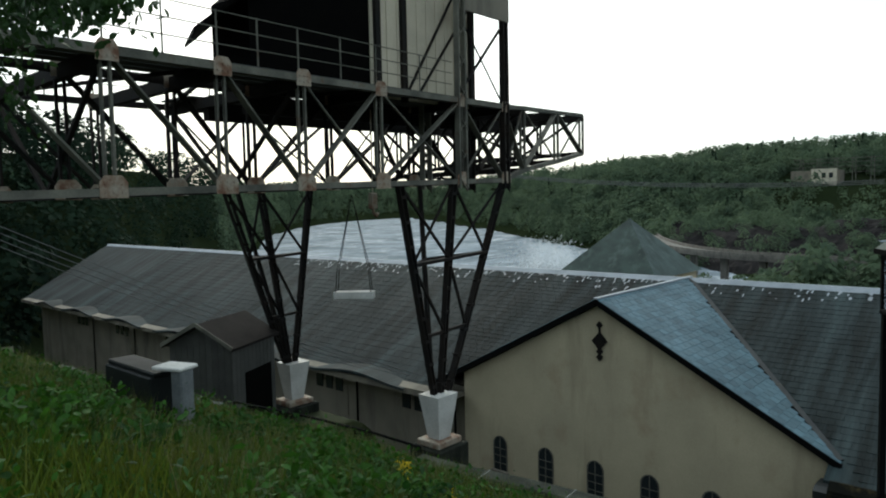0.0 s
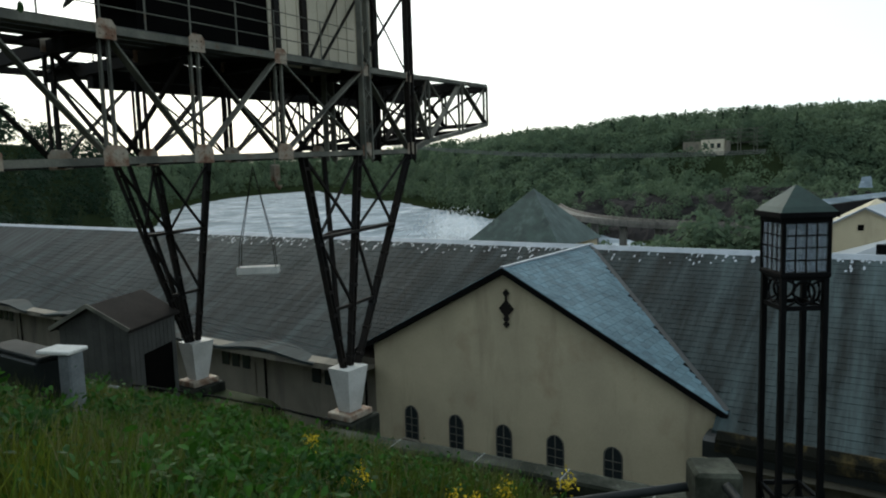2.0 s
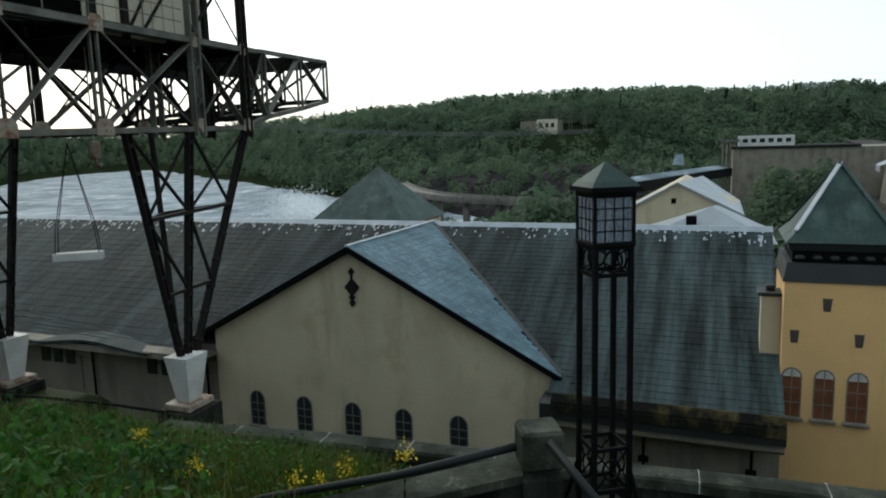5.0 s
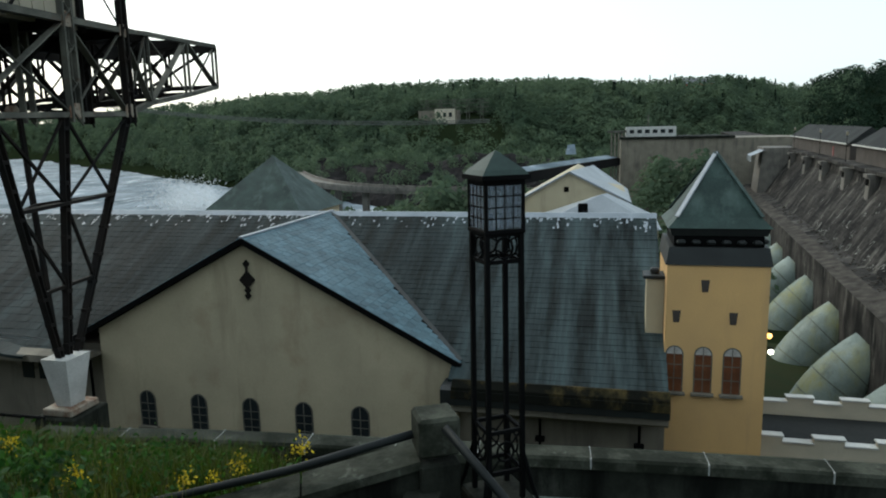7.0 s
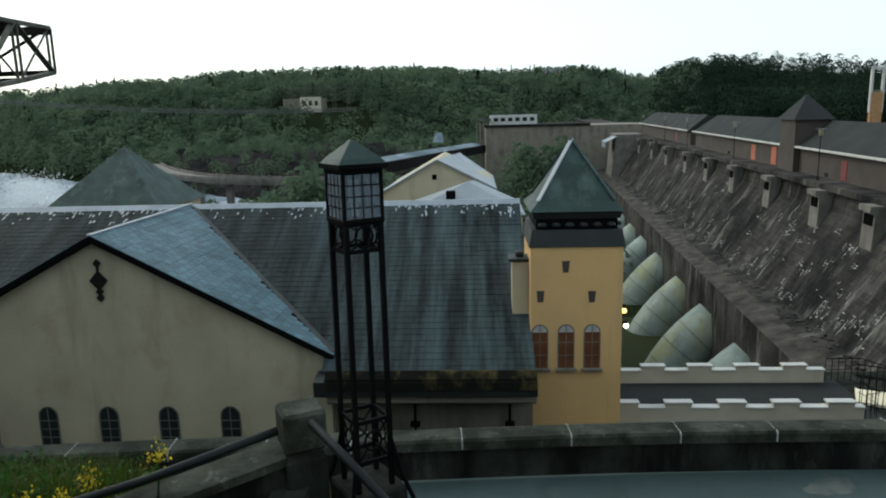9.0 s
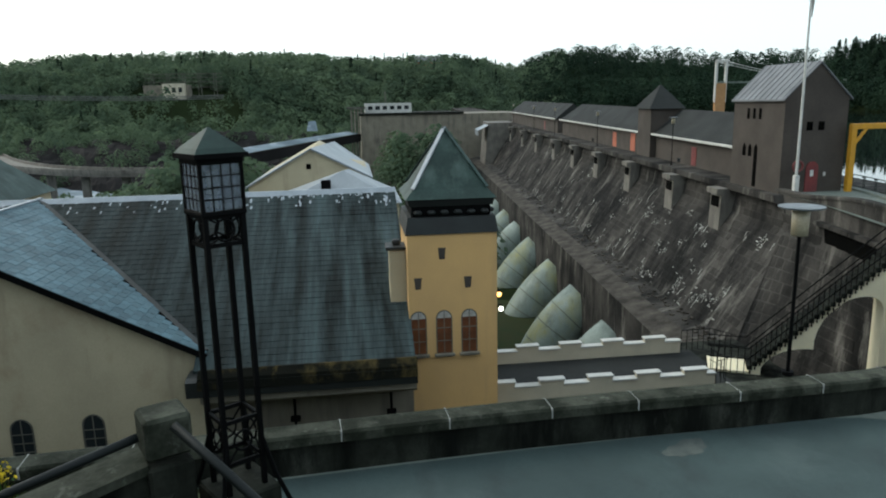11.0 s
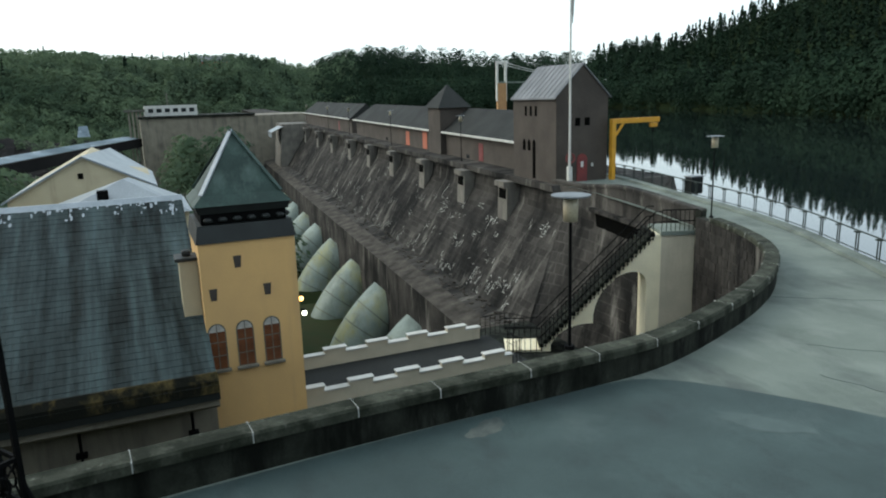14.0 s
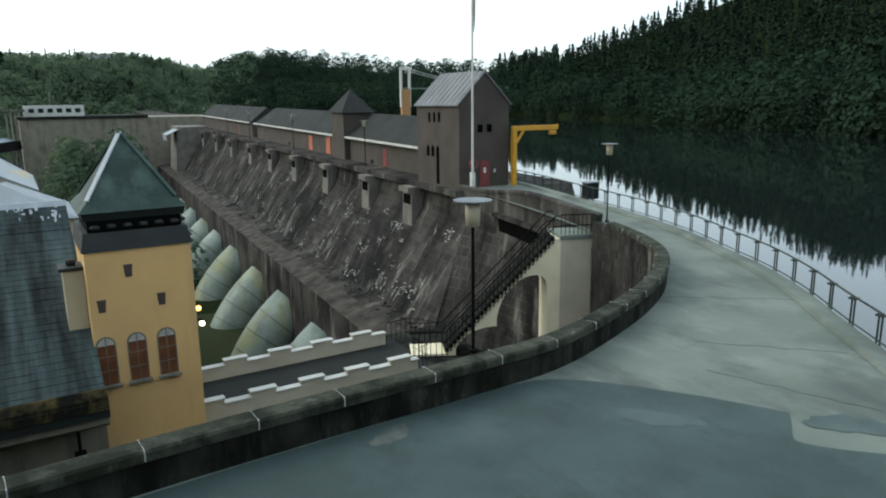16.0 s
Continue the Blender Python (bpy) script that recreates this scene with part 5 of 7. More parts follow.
for i in range(len(us) - 1):
    fs += [(i * 4 + k, (i + 1) * 4 + k, (i + 1) * 4 + (k + 1) % 4, i * 4 + (k + 1) % 4) for k in range(4)]
fs += [(0, 1, 2, 3), tuple(len(pts) - 4 + k for k in range(4))]
g.add(pts, fs)
g.mi[-1] = 1
# Lit tone of the render; the landing has the darker one.
part("stair_wall", g, [M_STAIR, M_PARA], st, "cream rendered wall with rising arches")
for i in range(N):
    u0, u1 = U0 + (U1 - U0) * i / N, U0 + (U1 - U0) * (i + 1) / N
    z = stair_z(u0)
    g = Geo()
    p = [sp(u, w, q) for q in (z - 0.2, z) for u, w in ((u0, -0.04), (u1 + 0.02, -0.04), (u1 + 0.02, 1.6), (u0, 1.6))]
    g.add(p, [(3, 2, 1, 0), (4, 5, 6, 7), (0, 1, 5, 4), (1, 2, 6, 5), (2, 3, 7, 6), (3, 0, 4, 7)])
    part("step", g, M_PARA, st)
    g = Geo()
    c = sp((u0 + u1) / 2, -0.07, z)
    g.rod(c - Vector((0, 0, 0.3)), c + Vector((0, 0, 0.95)), 0.018, None, 6)
    g.rod(c - Vector((0, 0, 0.34)), c - Vector((0, 0, 0.24)), 0.04, None, 6)
    part("baluster", g, M_BLACK, st)
for i in range(6):
    c = sp(U1 + 0.15 + i * 0.27, -0.07, stair_z(SLN))
    g = Geo()
    g.rod(c - Vector((0, 0, 0.3)), c + Vector((0, 0, 0.95)), 0.018, None, 6)
    part("baluster", g, M_BLACK, st)
for w in (-0.07, 1.5):
    for hh in (0.97, 0.5):
        g = Geo()
        g.path([sp(u, w, stair_z(u) + hh) for u in (0, U0, U1, SLN)], 0.028, 8)
        part("handrail", g, M_BLACK, st)
# landing at the head of the stairs
ld = thing("stair_landing", (0, 0, 0), "cream rendered landing block at the head of the stairs", "landing")
g = Geo()
q0, q1 = Vector((24.6, 23.5)), Vector((26.1, 22.85))
dv = (q1 - q0).normalized()
nv = Vector((-dv.y, dv.x))
P4 = [q0, q1, q1 + nv * 1.9, q0 + nv * 1.9]
g.add([(*p, z) for z in (-10.5, -0.3) for p in P4], [(0, 1, 5, 4), (1, 2, 6, 5), (2, 3, 7, 6), (3, 0, 4, 7), (4, 5, 6, 7)])
# Darker render than the stair wall, standing for this face's shade.
part("landing_block", g, M_CREN, ld)
g = Geo()
o = 0.06
P5 = [q0 - dv * o - nv * o, q1 + dv * 0.0 - nv * o, q1 + nv * 1.9, q0 - dv * o + nv * 1.9]
g.add([(*p, z) for z in (-0.296, -0.1) for p in P5], [(3, 2, 1, 0), (4, 5, 6, 7), (0, 1, 5, 4), (1, 2, 6, 5), (2, 3, 7, 6), (3, 0, 4, 7)])
part("slab", g, M_CONC, ld)
for i in range(9):
    p = q0.lerp(q1, i / 8)
    g = Geo()
    g.rod((p.x, p.y, -0.1), (p.x, p.y, 0.85), 0.016, None, 6)
    part("baluster", g, M_BLACK, ld)
for z in (0.86, 0.35):
    g = Geo()
    g.path([(q0.x, q0.y, z), (q1.x, q1.y, z)], 0.026, 8)
    part("handrail", g, M_BLACK, ld)
g = Geo()
g.beam((q1.x + 0.06, q1.y - 0.05, 0.0), (q1.x + 0.06, q1.y - 0.05, 0.84), 0.3, 0.4)
part("end_post", g, M_PARA, ld)

# railing and white lattice at the bridge's end
handrail("bridge_end_railing", [(18.1, 29.0, -5.7), (19.6, 29.0, -5.7), (20.2, 27.9, -5.7)], 1.0, 0.28, "black railing at the end of the footbridge", M_BLACK, False, (1.0, 0.5), 0.018)
handrail("bridge_end_railing", [(17.7, 25.0, -5.7), (18.3, 25.2, -5.7), (18.2, 26.5, -5.7)], 1.0, 0.28, "black railing at the end of the footbridge", M_BLACK, False, (1.0, 0.5), 0.018)
g = Geo()
g.box(18.0, 25.2, -6.4, 21.5, 30.2, -5.76)
solid("stair_foot_slab", g, M_PARA, "concrete slab joining footbridge and stairs", "slab", "structure")

# ---- penstocks ----
for i, y in enumerate((50.6, 61.5, 72.2, 84.5, 96, 106.5, 118, 130, 143)):
    ps = thing("penstock", (0, 0, 0), "huge pale green curved steel penstock leaving the dam's foot", "penstock", "row of penstocks")
    x0 = 30.2 + 0.07 * (y - 45) - 7.8
    R, r = 14.0, 2.3
    a0, a1 = radians(41), radians(92)
    cz = -12.3 + 0.012 * (y - 45) - r * 0.75
    pts = []
    for k in range(15):
        a = a0 + (a1 - a0) * k / 14
        pts.append(Vector((x0 - R * (math.sin(a) - math.sin(a0)), y, cz + R * (math.cos(a) - math.cos(a0)))))
    g = Geo()
    g.path([Vector((x0 + 1.0, y, cz + 0.8))] + pts + [pts[-1] - Vector((0, 0, 4))], r, 28)
    part("pipe", g, M_PIPE, ps, smooth=True)
    for k in (1, 3, 5, 7, 9, 11, 13):
        d = (pts[min(k + 1, 14)] - pts[k - 1]).normalized()
        g = Geo()
        g.path([pts[k] - d * 0.06, pts[k] + d * 0.06], r + 0.035, 28)
        part("seam_ring", g, M_SEAM, ps)
# wall lamps on the tower
for p, m_ in (((8.28, 24.2, -1.05), M_LAMPO), ((8.45, 24.6, -1.75), M_LAMPW)):
    wl = thing("wall_lamp", p, "lit globe lamp on a bracket on the tower's side", "wall lamp")
    g = Geo()
    g.beam((-0.45, 0, 0.16), (0, 0, 0.16), 0.04, 0.04)
    g.rod((0, 0, 0.1), (0, 0, 0.18), 0.05)
    part("bracket", g, M_BLACK, wl)
    bm = bmesh.new()
    bmesh.ops.create_uvsphere(bm, u_segments=12, v_segments=8, radius=0.1)
    me = bpy.data.meshes.new("globe")
    bm.to_mesh(me)
    bm.free()
    me.materials.append(m_)
    o = new("globe", me)
    o.parent = wl

# ---- the steel gantry crane ----
cr = thing("gantry_crane", (0, 0, 0), "old rusty riveted steel gantry crane with lattice girders", "crane")


def cxn(y, off=0.0):
    return -10.55 - 0.125 * (y - 4.57) - off


def ctz(y):
    return 9.08 + 0.029 * (y - 4.57)


NY = [-0.4, 2.1, 4.57, 7.1, 9.43, 12.3, 16.3, 19.1]
TIP = [(20.56, 9.6, 7.3), (23.4, 9.7, 7.72), (25.9, 9.8, 8.15)]
OFFS = 6.6


def girder(off, material, light):
    nodes = [(Vector((cxn(y, off), y, ctz(y))), Vector((cxn(y, off), y, ctz(y) - 2.6))) for y in NY]
    nodes += [(Vector((cxn(y, off), y, zt)), Vector((cxn(y, off), y, zb))) for y, zt, zb in TIP]
    gd = part("girder", Geo().beam(nodes[0][0], nodes[7][0] + Vector((0, 0, 0)), 0.24, 0.16), material, cr)
    for a, b in zip(nodes[7:], nodes[8:]):
        g = Geo()
        g.beam(a[0], b[0], 0.2, 0.14)
        part("chord", g, material, gd)
    for a, b in zip(nodes, nodes[1:]):
        g = Geo()
        g.beam(a[1], b[1], 0.22, 0.15)
        part("chord", g, material, gd)
    for i, (t, b) in enumerate(nodes):
        g = Geo()
        for s in (-0.07, 0.07):
            g.beam(t + Vector((s * 0.6, s, 0)), b + Vector((s * 0.6, s, 0)), 0.05, 0.09, (1, 0, 0))
        part("vertical_post", g, light if i % 2 == 0 else material, gd)
    for i in range(len(nodes) - 1):
        (t0, b0), (t1, b1) = nodes[i], nodes[i + 1]
        p, q = (t0, b1) if i in (0, 1, 2, 3, 6, 7, 9) else (b0, t1)
        g = Geo()
        d = Vector((0.06, 0, 0))
        g.beam(p + d, q + d, 0.04, 0.12, (1, 0, 0))
        g.beam(p - d, q - d, 0.04, 0.12, (1, 0, 0))
        part("diagonal", g, light if i < 6 else material, gd)
        if i >= 4:
            p, q = (b0, t1) if (p, q) == (t0, b1) else (t0, b1)
            g = Geo()
            g.beam(p, q, 0.04, 0.07, (1, 0, 0))
            part("counter_brace", g, material, gd)
    for i, (t, b) in enumerate(nodes[:8]):
        for c, w, h in ((t, 0.42, 0.4), (b + Vector((0, 0, 0.1)), 0.52, 0.42)):
            g = Geo()
            x = 0.14
            g.add([(c.x + s * x, c.y + u, c.z + v) for s in (0.9, 1.1) for u, v in ((-w / 2, -h / 2), (w / 2, -h / 2), (w / 2, h * 0.2), (w * 0.3, h / 2), (-w * 0.3, h / 2), (-w / 2, h * 0.2))], [(0, 1, 2, 3, 4, 5), (6, 7, 8, 9, 10, 11)] + [(k, (k + 1) % 6, 6 + (k + 1) % 6, 6 + k) for k in range(6)])
            gp = part("gusset_plate", g, M_RUST, gd)
            if off == 0:
                g = Geo()
                for u in (-0.3, 0, 0.3):
                    for v in (-0.25, 0.1):
                        g.cbox((c.x + 0.165, c.y + u * w, c.z + v * h), (0.03, 0.035, 0.035))
                tagged(part("rivets", g, M_RUST, gp), kind="stuff")
    return nodes


# Near girder in the lit tone of steel, inner girders in the shaded one.
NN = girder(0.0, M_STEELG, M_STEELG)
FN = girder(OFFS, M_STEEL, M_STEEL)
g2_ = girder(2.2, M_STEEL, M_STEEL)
# cross beams, deck and sway bracing between the girders
for i in range(len(NN)):
    a, b = NN[i], FN[i]
    g = Geo()
    g.beam(a[0] - Vector((0, 0, 0.1)), b[0] - Vector((0, 0, 0.1)), 0.2, 0.3)
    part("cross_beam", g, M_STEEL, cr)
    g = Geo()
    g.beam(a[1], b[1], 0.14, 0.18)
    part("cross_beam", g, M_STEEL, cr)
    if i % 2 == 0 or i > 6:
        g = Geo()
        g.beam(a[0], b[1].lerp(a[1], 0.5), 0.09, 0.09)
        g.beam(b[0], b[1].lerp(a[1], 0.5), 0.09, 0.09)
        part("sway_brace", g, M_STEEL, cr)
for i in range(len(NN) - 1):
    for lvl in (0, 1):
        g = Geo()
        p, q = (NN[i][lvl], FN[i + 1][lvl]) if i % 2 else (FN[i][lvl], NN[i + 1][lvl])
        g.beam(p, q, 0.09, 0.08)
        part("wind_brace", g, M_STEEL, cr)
g = Geo()
for o, y_ in ((0.2, -0.4), (0.7, -0.4), (1.2, -0.4), (1.7, -0.4), (5.0, 9.0), (5.5, 9.0), (6.0, 9.0)):
    g.beam((cxn(y_, o), y_, ctz(y_) + 0.1), (cxn(20, o), 20, ctz(20) + 0.1), 0.44, 0.05)
part("walkway_planks", g, M_WOODD, cr, "dark weathered walkway planks")
g = Geo()
for o in (2.4, 4.4):
    g.beam((cxn(9.4, o), 9.4, ctz(9.4) - 0.35), (cxn(24, o), 24, ctz(24) - 0.35), 0.25, 0.5)
part("trolley_beam", g, M_STEEL, cr)
# walkway rails
for off in (0.05, OFFS):
    for hh in (0.4, 0.75, 1.1):
        g = Geo()
        g.path([(cxn(-0.4, off), -0.4, ctz(-0.4) + hh + 0.1), (cxn(16, off), 16, ctz(16) + hh + 0.1)], 0.014, 6)
        part("walkway_rail", g, M_STEELG if off < 1 else M_STEEL, cr)
    for k, y in enumerate([-0.4, 0.9, 2.1, 3.3, 4.57, 5.8, 7.1, 8.2, 9.43, 10.9, 12.3, 14.3]):
        g = Geo()
        g.rod((cxn(y, off), y, ctz(y)), (cxn(y, off), y, ctz(y) + 1.22), 0.02, None, 6)
        part("rail_post", g, M_STEELG if off < 1 else M_STEEL, cr)
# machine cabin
# Solid black prism stands in for the shaded inside of the cabin.
mc = part("machine_cabin", Geo().prism([(9.2, 9.32), (13.3, 9.4), (13.3, 13.4), (11.2, 13.4), (9.2, 11.6)], "x", -14.7, -12.9), M_DARK, cr, "open-sided machine cabin filled with black for its shade")
# Black canopy: the shade on its underside is in the colour.
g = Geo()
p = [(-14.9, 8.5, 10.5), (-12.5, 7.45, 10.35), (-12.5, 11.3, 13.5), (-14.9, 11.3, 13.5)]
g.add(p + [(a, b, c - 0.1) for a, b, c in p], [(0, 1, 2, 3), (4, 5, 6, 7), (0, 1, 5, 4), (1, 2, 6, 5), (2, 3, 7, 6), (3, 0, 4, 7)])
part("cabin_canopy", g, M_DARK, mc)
g = Geo()
x, k = 13.3, 0
while x < 18.0:
    g.box(-13.0 - 0.02 * (k % 2), x, 9.4, -12.86 + 0.03 * (k % 2), x + 0.22, 13.6)
    x += 0.22
    k += 1
tagged(part("corrugated_side", g, M_CREN, mc, "stained grey corrugated side"), kind="stuff")
g = Geo()
g.box(-15.2, 13.3, 9.4, -13.1, 18.0, 13.6)
part("cabin_body", g, M_WOODD, mc)
for y in (13.5, 14.6, 17.9):
    g = Geo()
    g.box(-12.83, y - 0.1, 9.3, -12.7, y + 0.1, 13.6)
    part("cabin_post", g, M_STEEL, mc)
for a, b in (((14.7, 9.6), (17.2, 13.4)), ((15.2, 9.6), (17.6, 12.6))):
    g = Geo()
    g.beam((-12.72, a[0], a[1]), (-12.72, b[0], b[1]), 0.05, 0.09, (1, 0, 0))
    part("cabin_brace", g, M_STEEL, mc)
# masts that rise from the legs through the girder
for y, w in ((16.3, 0.36), (19.1, 0.26)):
    for off in (0.0, 1.6):
        g = Geo()
        for s in (-1, 1):
            g.beam((cxn(y, off) + 0.1, y + s * w / 2, 6.6), (cxn(y, off) + 0.1, y + s * w / 2 * 0.8, 14.2), 0.2, 0.07, (0, 1, 0))
        for k in range(14):
            z = 6.9 + k * 0.5
            g.beam((cxn(y, off) + 0.18, y - w / 2, z), (cxn(y, off) + 0.18, y + w / 2, z + 0.4 * (1 if k % 2 else -1)), 0.02, 0.06, (1, 0, 0))
        part("mast", g, M_STEEL if y > 17 else M_STEELG, cr)
g = Geo()
g.box(cxn(17.7) + 0.16, 16.4, 12.35, cxn(17.7) + 0.24, 19.0, 13.15)
part("name_board", g, M_CREAM_D, cr, "blank weathered board between the masts")
g = Geo()
g.beam((cxn(16.4), 16.4, 9.7), (cxn(19), 19.0, 12.2), 0.05, 0.1, (1, 0, 0))
g.beam((cxn(16.4), 16.4, 12.2), (cxn(19), 19.0, 9.7), 0.03, 0.05, (1, 0, 0))
part("mast_brace", g, M_STEEL, cr)


def leg_tower(foot, tops, xs):
    """A pyramid of lattice legs that meet on one foot."""
    f = Vector(foot)
    lt = part("leg_tower", Geo().cbox((f.x, f.y, (f.z - 1.35 - 10.5) / 2), (1.3, 1.4, 10.5 + f.z - 1.35), bev=0.04), M_PARA, cr)
    legs = []
    for dx in xs:
        for y, z in tops:
            t = Vector((cxn(y) + dx, y, z))
            b = f + Vector((0.35 * (dx - sum(xs) / len(xs)) / max(1, abs(xs[0] - xs[-1])), (y - f.y) * 0.1, 0.15))
            g = Geo()
            n_ = Vector((0, 1, 0))
            for s in (-0.09, 0.09):
                g.beam(b + n_ * s * 0.6, t + n_ * s, 0.2, 0.035, (0, 1, 0))
            for k in range(9):
                c = b.lerp(t, (k + 0.5) / 9)
                g.cbox(c, (0.2, 0.2, 0.1))
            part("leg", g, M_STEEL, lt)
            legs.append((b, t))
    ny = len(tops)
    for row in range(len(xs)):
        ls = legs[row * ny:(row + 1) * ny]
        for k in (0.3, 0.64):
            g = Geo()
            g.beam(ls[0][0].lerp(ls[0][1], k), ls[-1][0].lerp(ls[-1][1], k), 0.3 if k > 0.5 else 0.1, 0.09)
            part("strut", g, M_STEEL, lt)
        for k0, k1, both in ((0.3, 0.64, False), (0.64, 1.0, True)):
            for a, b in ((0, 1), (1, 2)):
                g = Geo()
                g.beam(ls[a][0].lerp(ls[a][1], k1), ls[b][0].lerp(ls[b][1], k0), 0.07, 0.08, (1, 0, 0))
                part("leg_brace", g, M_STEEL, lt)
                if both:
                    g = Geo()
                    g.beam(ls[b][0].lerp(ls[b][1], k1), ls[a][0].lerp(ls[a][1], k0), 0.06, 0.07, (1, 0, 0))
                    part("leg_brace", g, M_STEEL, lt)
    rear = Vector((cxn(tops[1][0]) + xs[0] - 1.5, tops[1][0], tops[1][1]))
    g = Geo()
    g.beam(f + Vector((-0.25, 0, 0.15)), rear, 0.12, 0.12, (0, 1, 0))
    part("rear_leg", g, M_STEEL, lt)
    for l in (legs[0], legs[-1]):
        g = Geo()
        g.beam(l[0].lerp(l[1], 0.64), f.lerp(rear, 0.64), 0.08, 0.08)
        part("strut", g, M_STEEL, lt)
    g = Geo()
    p = [(f.x + sx * r, f.y + sy * r * 1.1, z) for r, z in ((0.24, f.z - 1.15), (0.42, f.z + 0.25)) for sx, sy in ((-1, -1), (1, -1), (1, 1), (-1, 1))]
    g.add(p, [(3, 2, 1, 0), (4, 5, 6, 7), (0, 1, 5, 4), (1, 2, 6, 5), (2, 3, 7, 6), (3, 0, 4, 7)])
    part("foot_shoe", g, M_WHITE, lt, "white painted tapering foot with rust at its base")
    g = Geo()
    g.cbox((f.x, f.y, f.z - 1.25), (0.95, 1.1, 0.2), bev=0.03)
    part("foot_plate", g, M_RUST, lt)


leg_tower((-11.9, 14.9, -0.1), [(13.15, 6.7), (15.9, 6.8), (19.1, 6.9)], (0.0,))
leg_tower((-19.0, 14.5, 0.0), [(11.44, 6.65), (12.9, 6.7), (15.23, 6.75)], (-OFFS - 0.1,))
# hook, hanging plank
hk = thing("crane_hook", (-13.05, 13.4, 6.0), "rusty hook block hanging below the crane girder", "hook")
g = Geo()
g.cbox((0, 0, 0.25), (0.16, 0.3, 0.5), bev=0.04)
g.path([(0, 0.0, 0.05), (0, 0.02, -0.12), (0, 0.12, -0.22), (0, 0.2, -0.12)], 0.05, 8)
g.rod((0, 0, 0.4), (0, 0, 3.0), 0.02, None, 5)
part("hook_block", g, M_RUST, hk)
pk = thing("hanging_plank", (-13.1, 12.6, 3.45), "weathered plank hung by wires below the crane like a swing", "plank")
g = Geo()
g.cbox((0, 0, 0), (0.4, 1.2, 0.22), pose(0, 0, 0, 0, 0, -50), bev=0.02)
part("plank", g, M_WHITE, pk)
for s in (-1, 1):
    for q in (-0.2, 0.2):
        g = Geo()
        e = pose(0, 0, 0, 0, 0, -50) @ Vector((q, s * 0.52, 0.1))
        g.rod(e, (e.x * 0.9, e.y * 0.9, 0.75), 0.014, None, 5)
        g.rod((e.x * 0.9, e.y * 0.9, 0.75), (0, 0, 3.0), 0.012, None, 5)
        part("wire", g, M_STEEL, pk)

# ---- the terrace's corner: stone pillar, walls, pipe rails, lantern ----
pl = thing("stone_pillar", (1.42, 4.85, 0), "square granite pillar at the corner of the stair wall", "pillar")
g = Geo()
R35 = Matrix.Rotation(radians(28), 4, "Z")
g.cbox((0, 0, 1.6), (0.36, 0.36, 3.3), R35, 0.02)
part("shaft", g, M_PARA, pl)
g = Geo()
g.cbox((0, 0, 3.49), (0.37, 0.37, 0.36), R35, 0.03)
part("pillar_head", g, M_COPING, pl, "lichened pillar head")
g = Geo()
w0, w1 = Vector((1.25, 4.85)), Vector((-1.6, 3.55))
d = (w1 - w0).normalized()
nn = Vector((-d.y, d.x)) * 0.17
prof = [(w0, 3.2), (w1, 2.62)]
g.add([(*(p + s), z) for p, zt in prof for s, z in ((nn, -0.1), (nn, zt), (-nn, zt), (-nn, -0.1))], [(0, 1, 2, 3), (7, 6, 5, 4), (0, 4, 5, 1), (1, 5, 6, 2), (2, 6, 7, 3)])
wl_ = thing("stair_wall", (0, 0, 0), "low mossy stair wall with a sloping stone coping", "wall", "", "structure")
part("wall_body", g, M_PARA, wl_)
for i in range(3):
    a, b = w0.lerp(w1, i / 3 + 0.003), w0.lerp(w1, (i + 1) / 3 - 0.003)
    za, zb = 3.2 - 0.58 * (i / 3), 3.2 - 0.58 * (i + 1) / 3
    m2 = nn * 1.25
    g = Geo()
    g.add([(*(p + s), z + k) for p, z in ((a, za), (b, zb)) for s, k in ((m2, 0.0), (m2, 0.08), (-m2, 0.08), (-m2, 0.0))], [(0, 1, 2, 3), (7, 6, 5, 4), (0, 4, 5, 1), (1, 5, 6, 2), (2, 6, 7, 3), (3, 7, 4, 0)])
    part("coping_stone", g, M_COPING, wl_)
g = Geo()
g.box(1.2, 3.0, -0.1, 1.5, 4.75, 3.0)
g.box(1.2, 1.0, -0.1, 4.5, 1.2, 4.25)
g.box(4.4, -8, -0.1, 4.6, 1.2, 4.25)
solid("terrace_wall", g, M_PARA, "concrete retaining wall of the terrace", "wall", "structure")
pr = thing("pipe_rail", (0, 0, 0), "thick dark green pipe handrail fixed into the stone pillar", "handrail")
g = Geo()
g.path([(1.25, 4.72, 3.5), (0.22, 4.4, 3.22), (-1.21, 4.4, 2.76), (-2.2, 4.2, 2.4)], 0.038, 10)
part("rail", g, M_GREEN, pr, smooth=True)
g = Geo()
g.path([(1.55, 4.68, 3.6), (2.0, 4.42, 3.27), (2.55, 4.1, 2.85), (3.4, 3.7, 2.3)], 0.038, 10)
part("rail", g, M_GREEN, pr, smooth=True)
g = Geo()
g.rod((-1.4, 4.35, 1.4), (-1.4, 4.35, 2.72), 0.035)
part("post", g, M_GREEN, pr)

lt_ = thing("lantern_tower", pose(1.95, 5.05, 0, 0, 0, 34) @ Matrix.Diagonal((0.9, 0.9, 1, 1)), "tall black iron lantern with leaded glass and a green copper cap", "lantern")
S = 0.175
g = Geo()
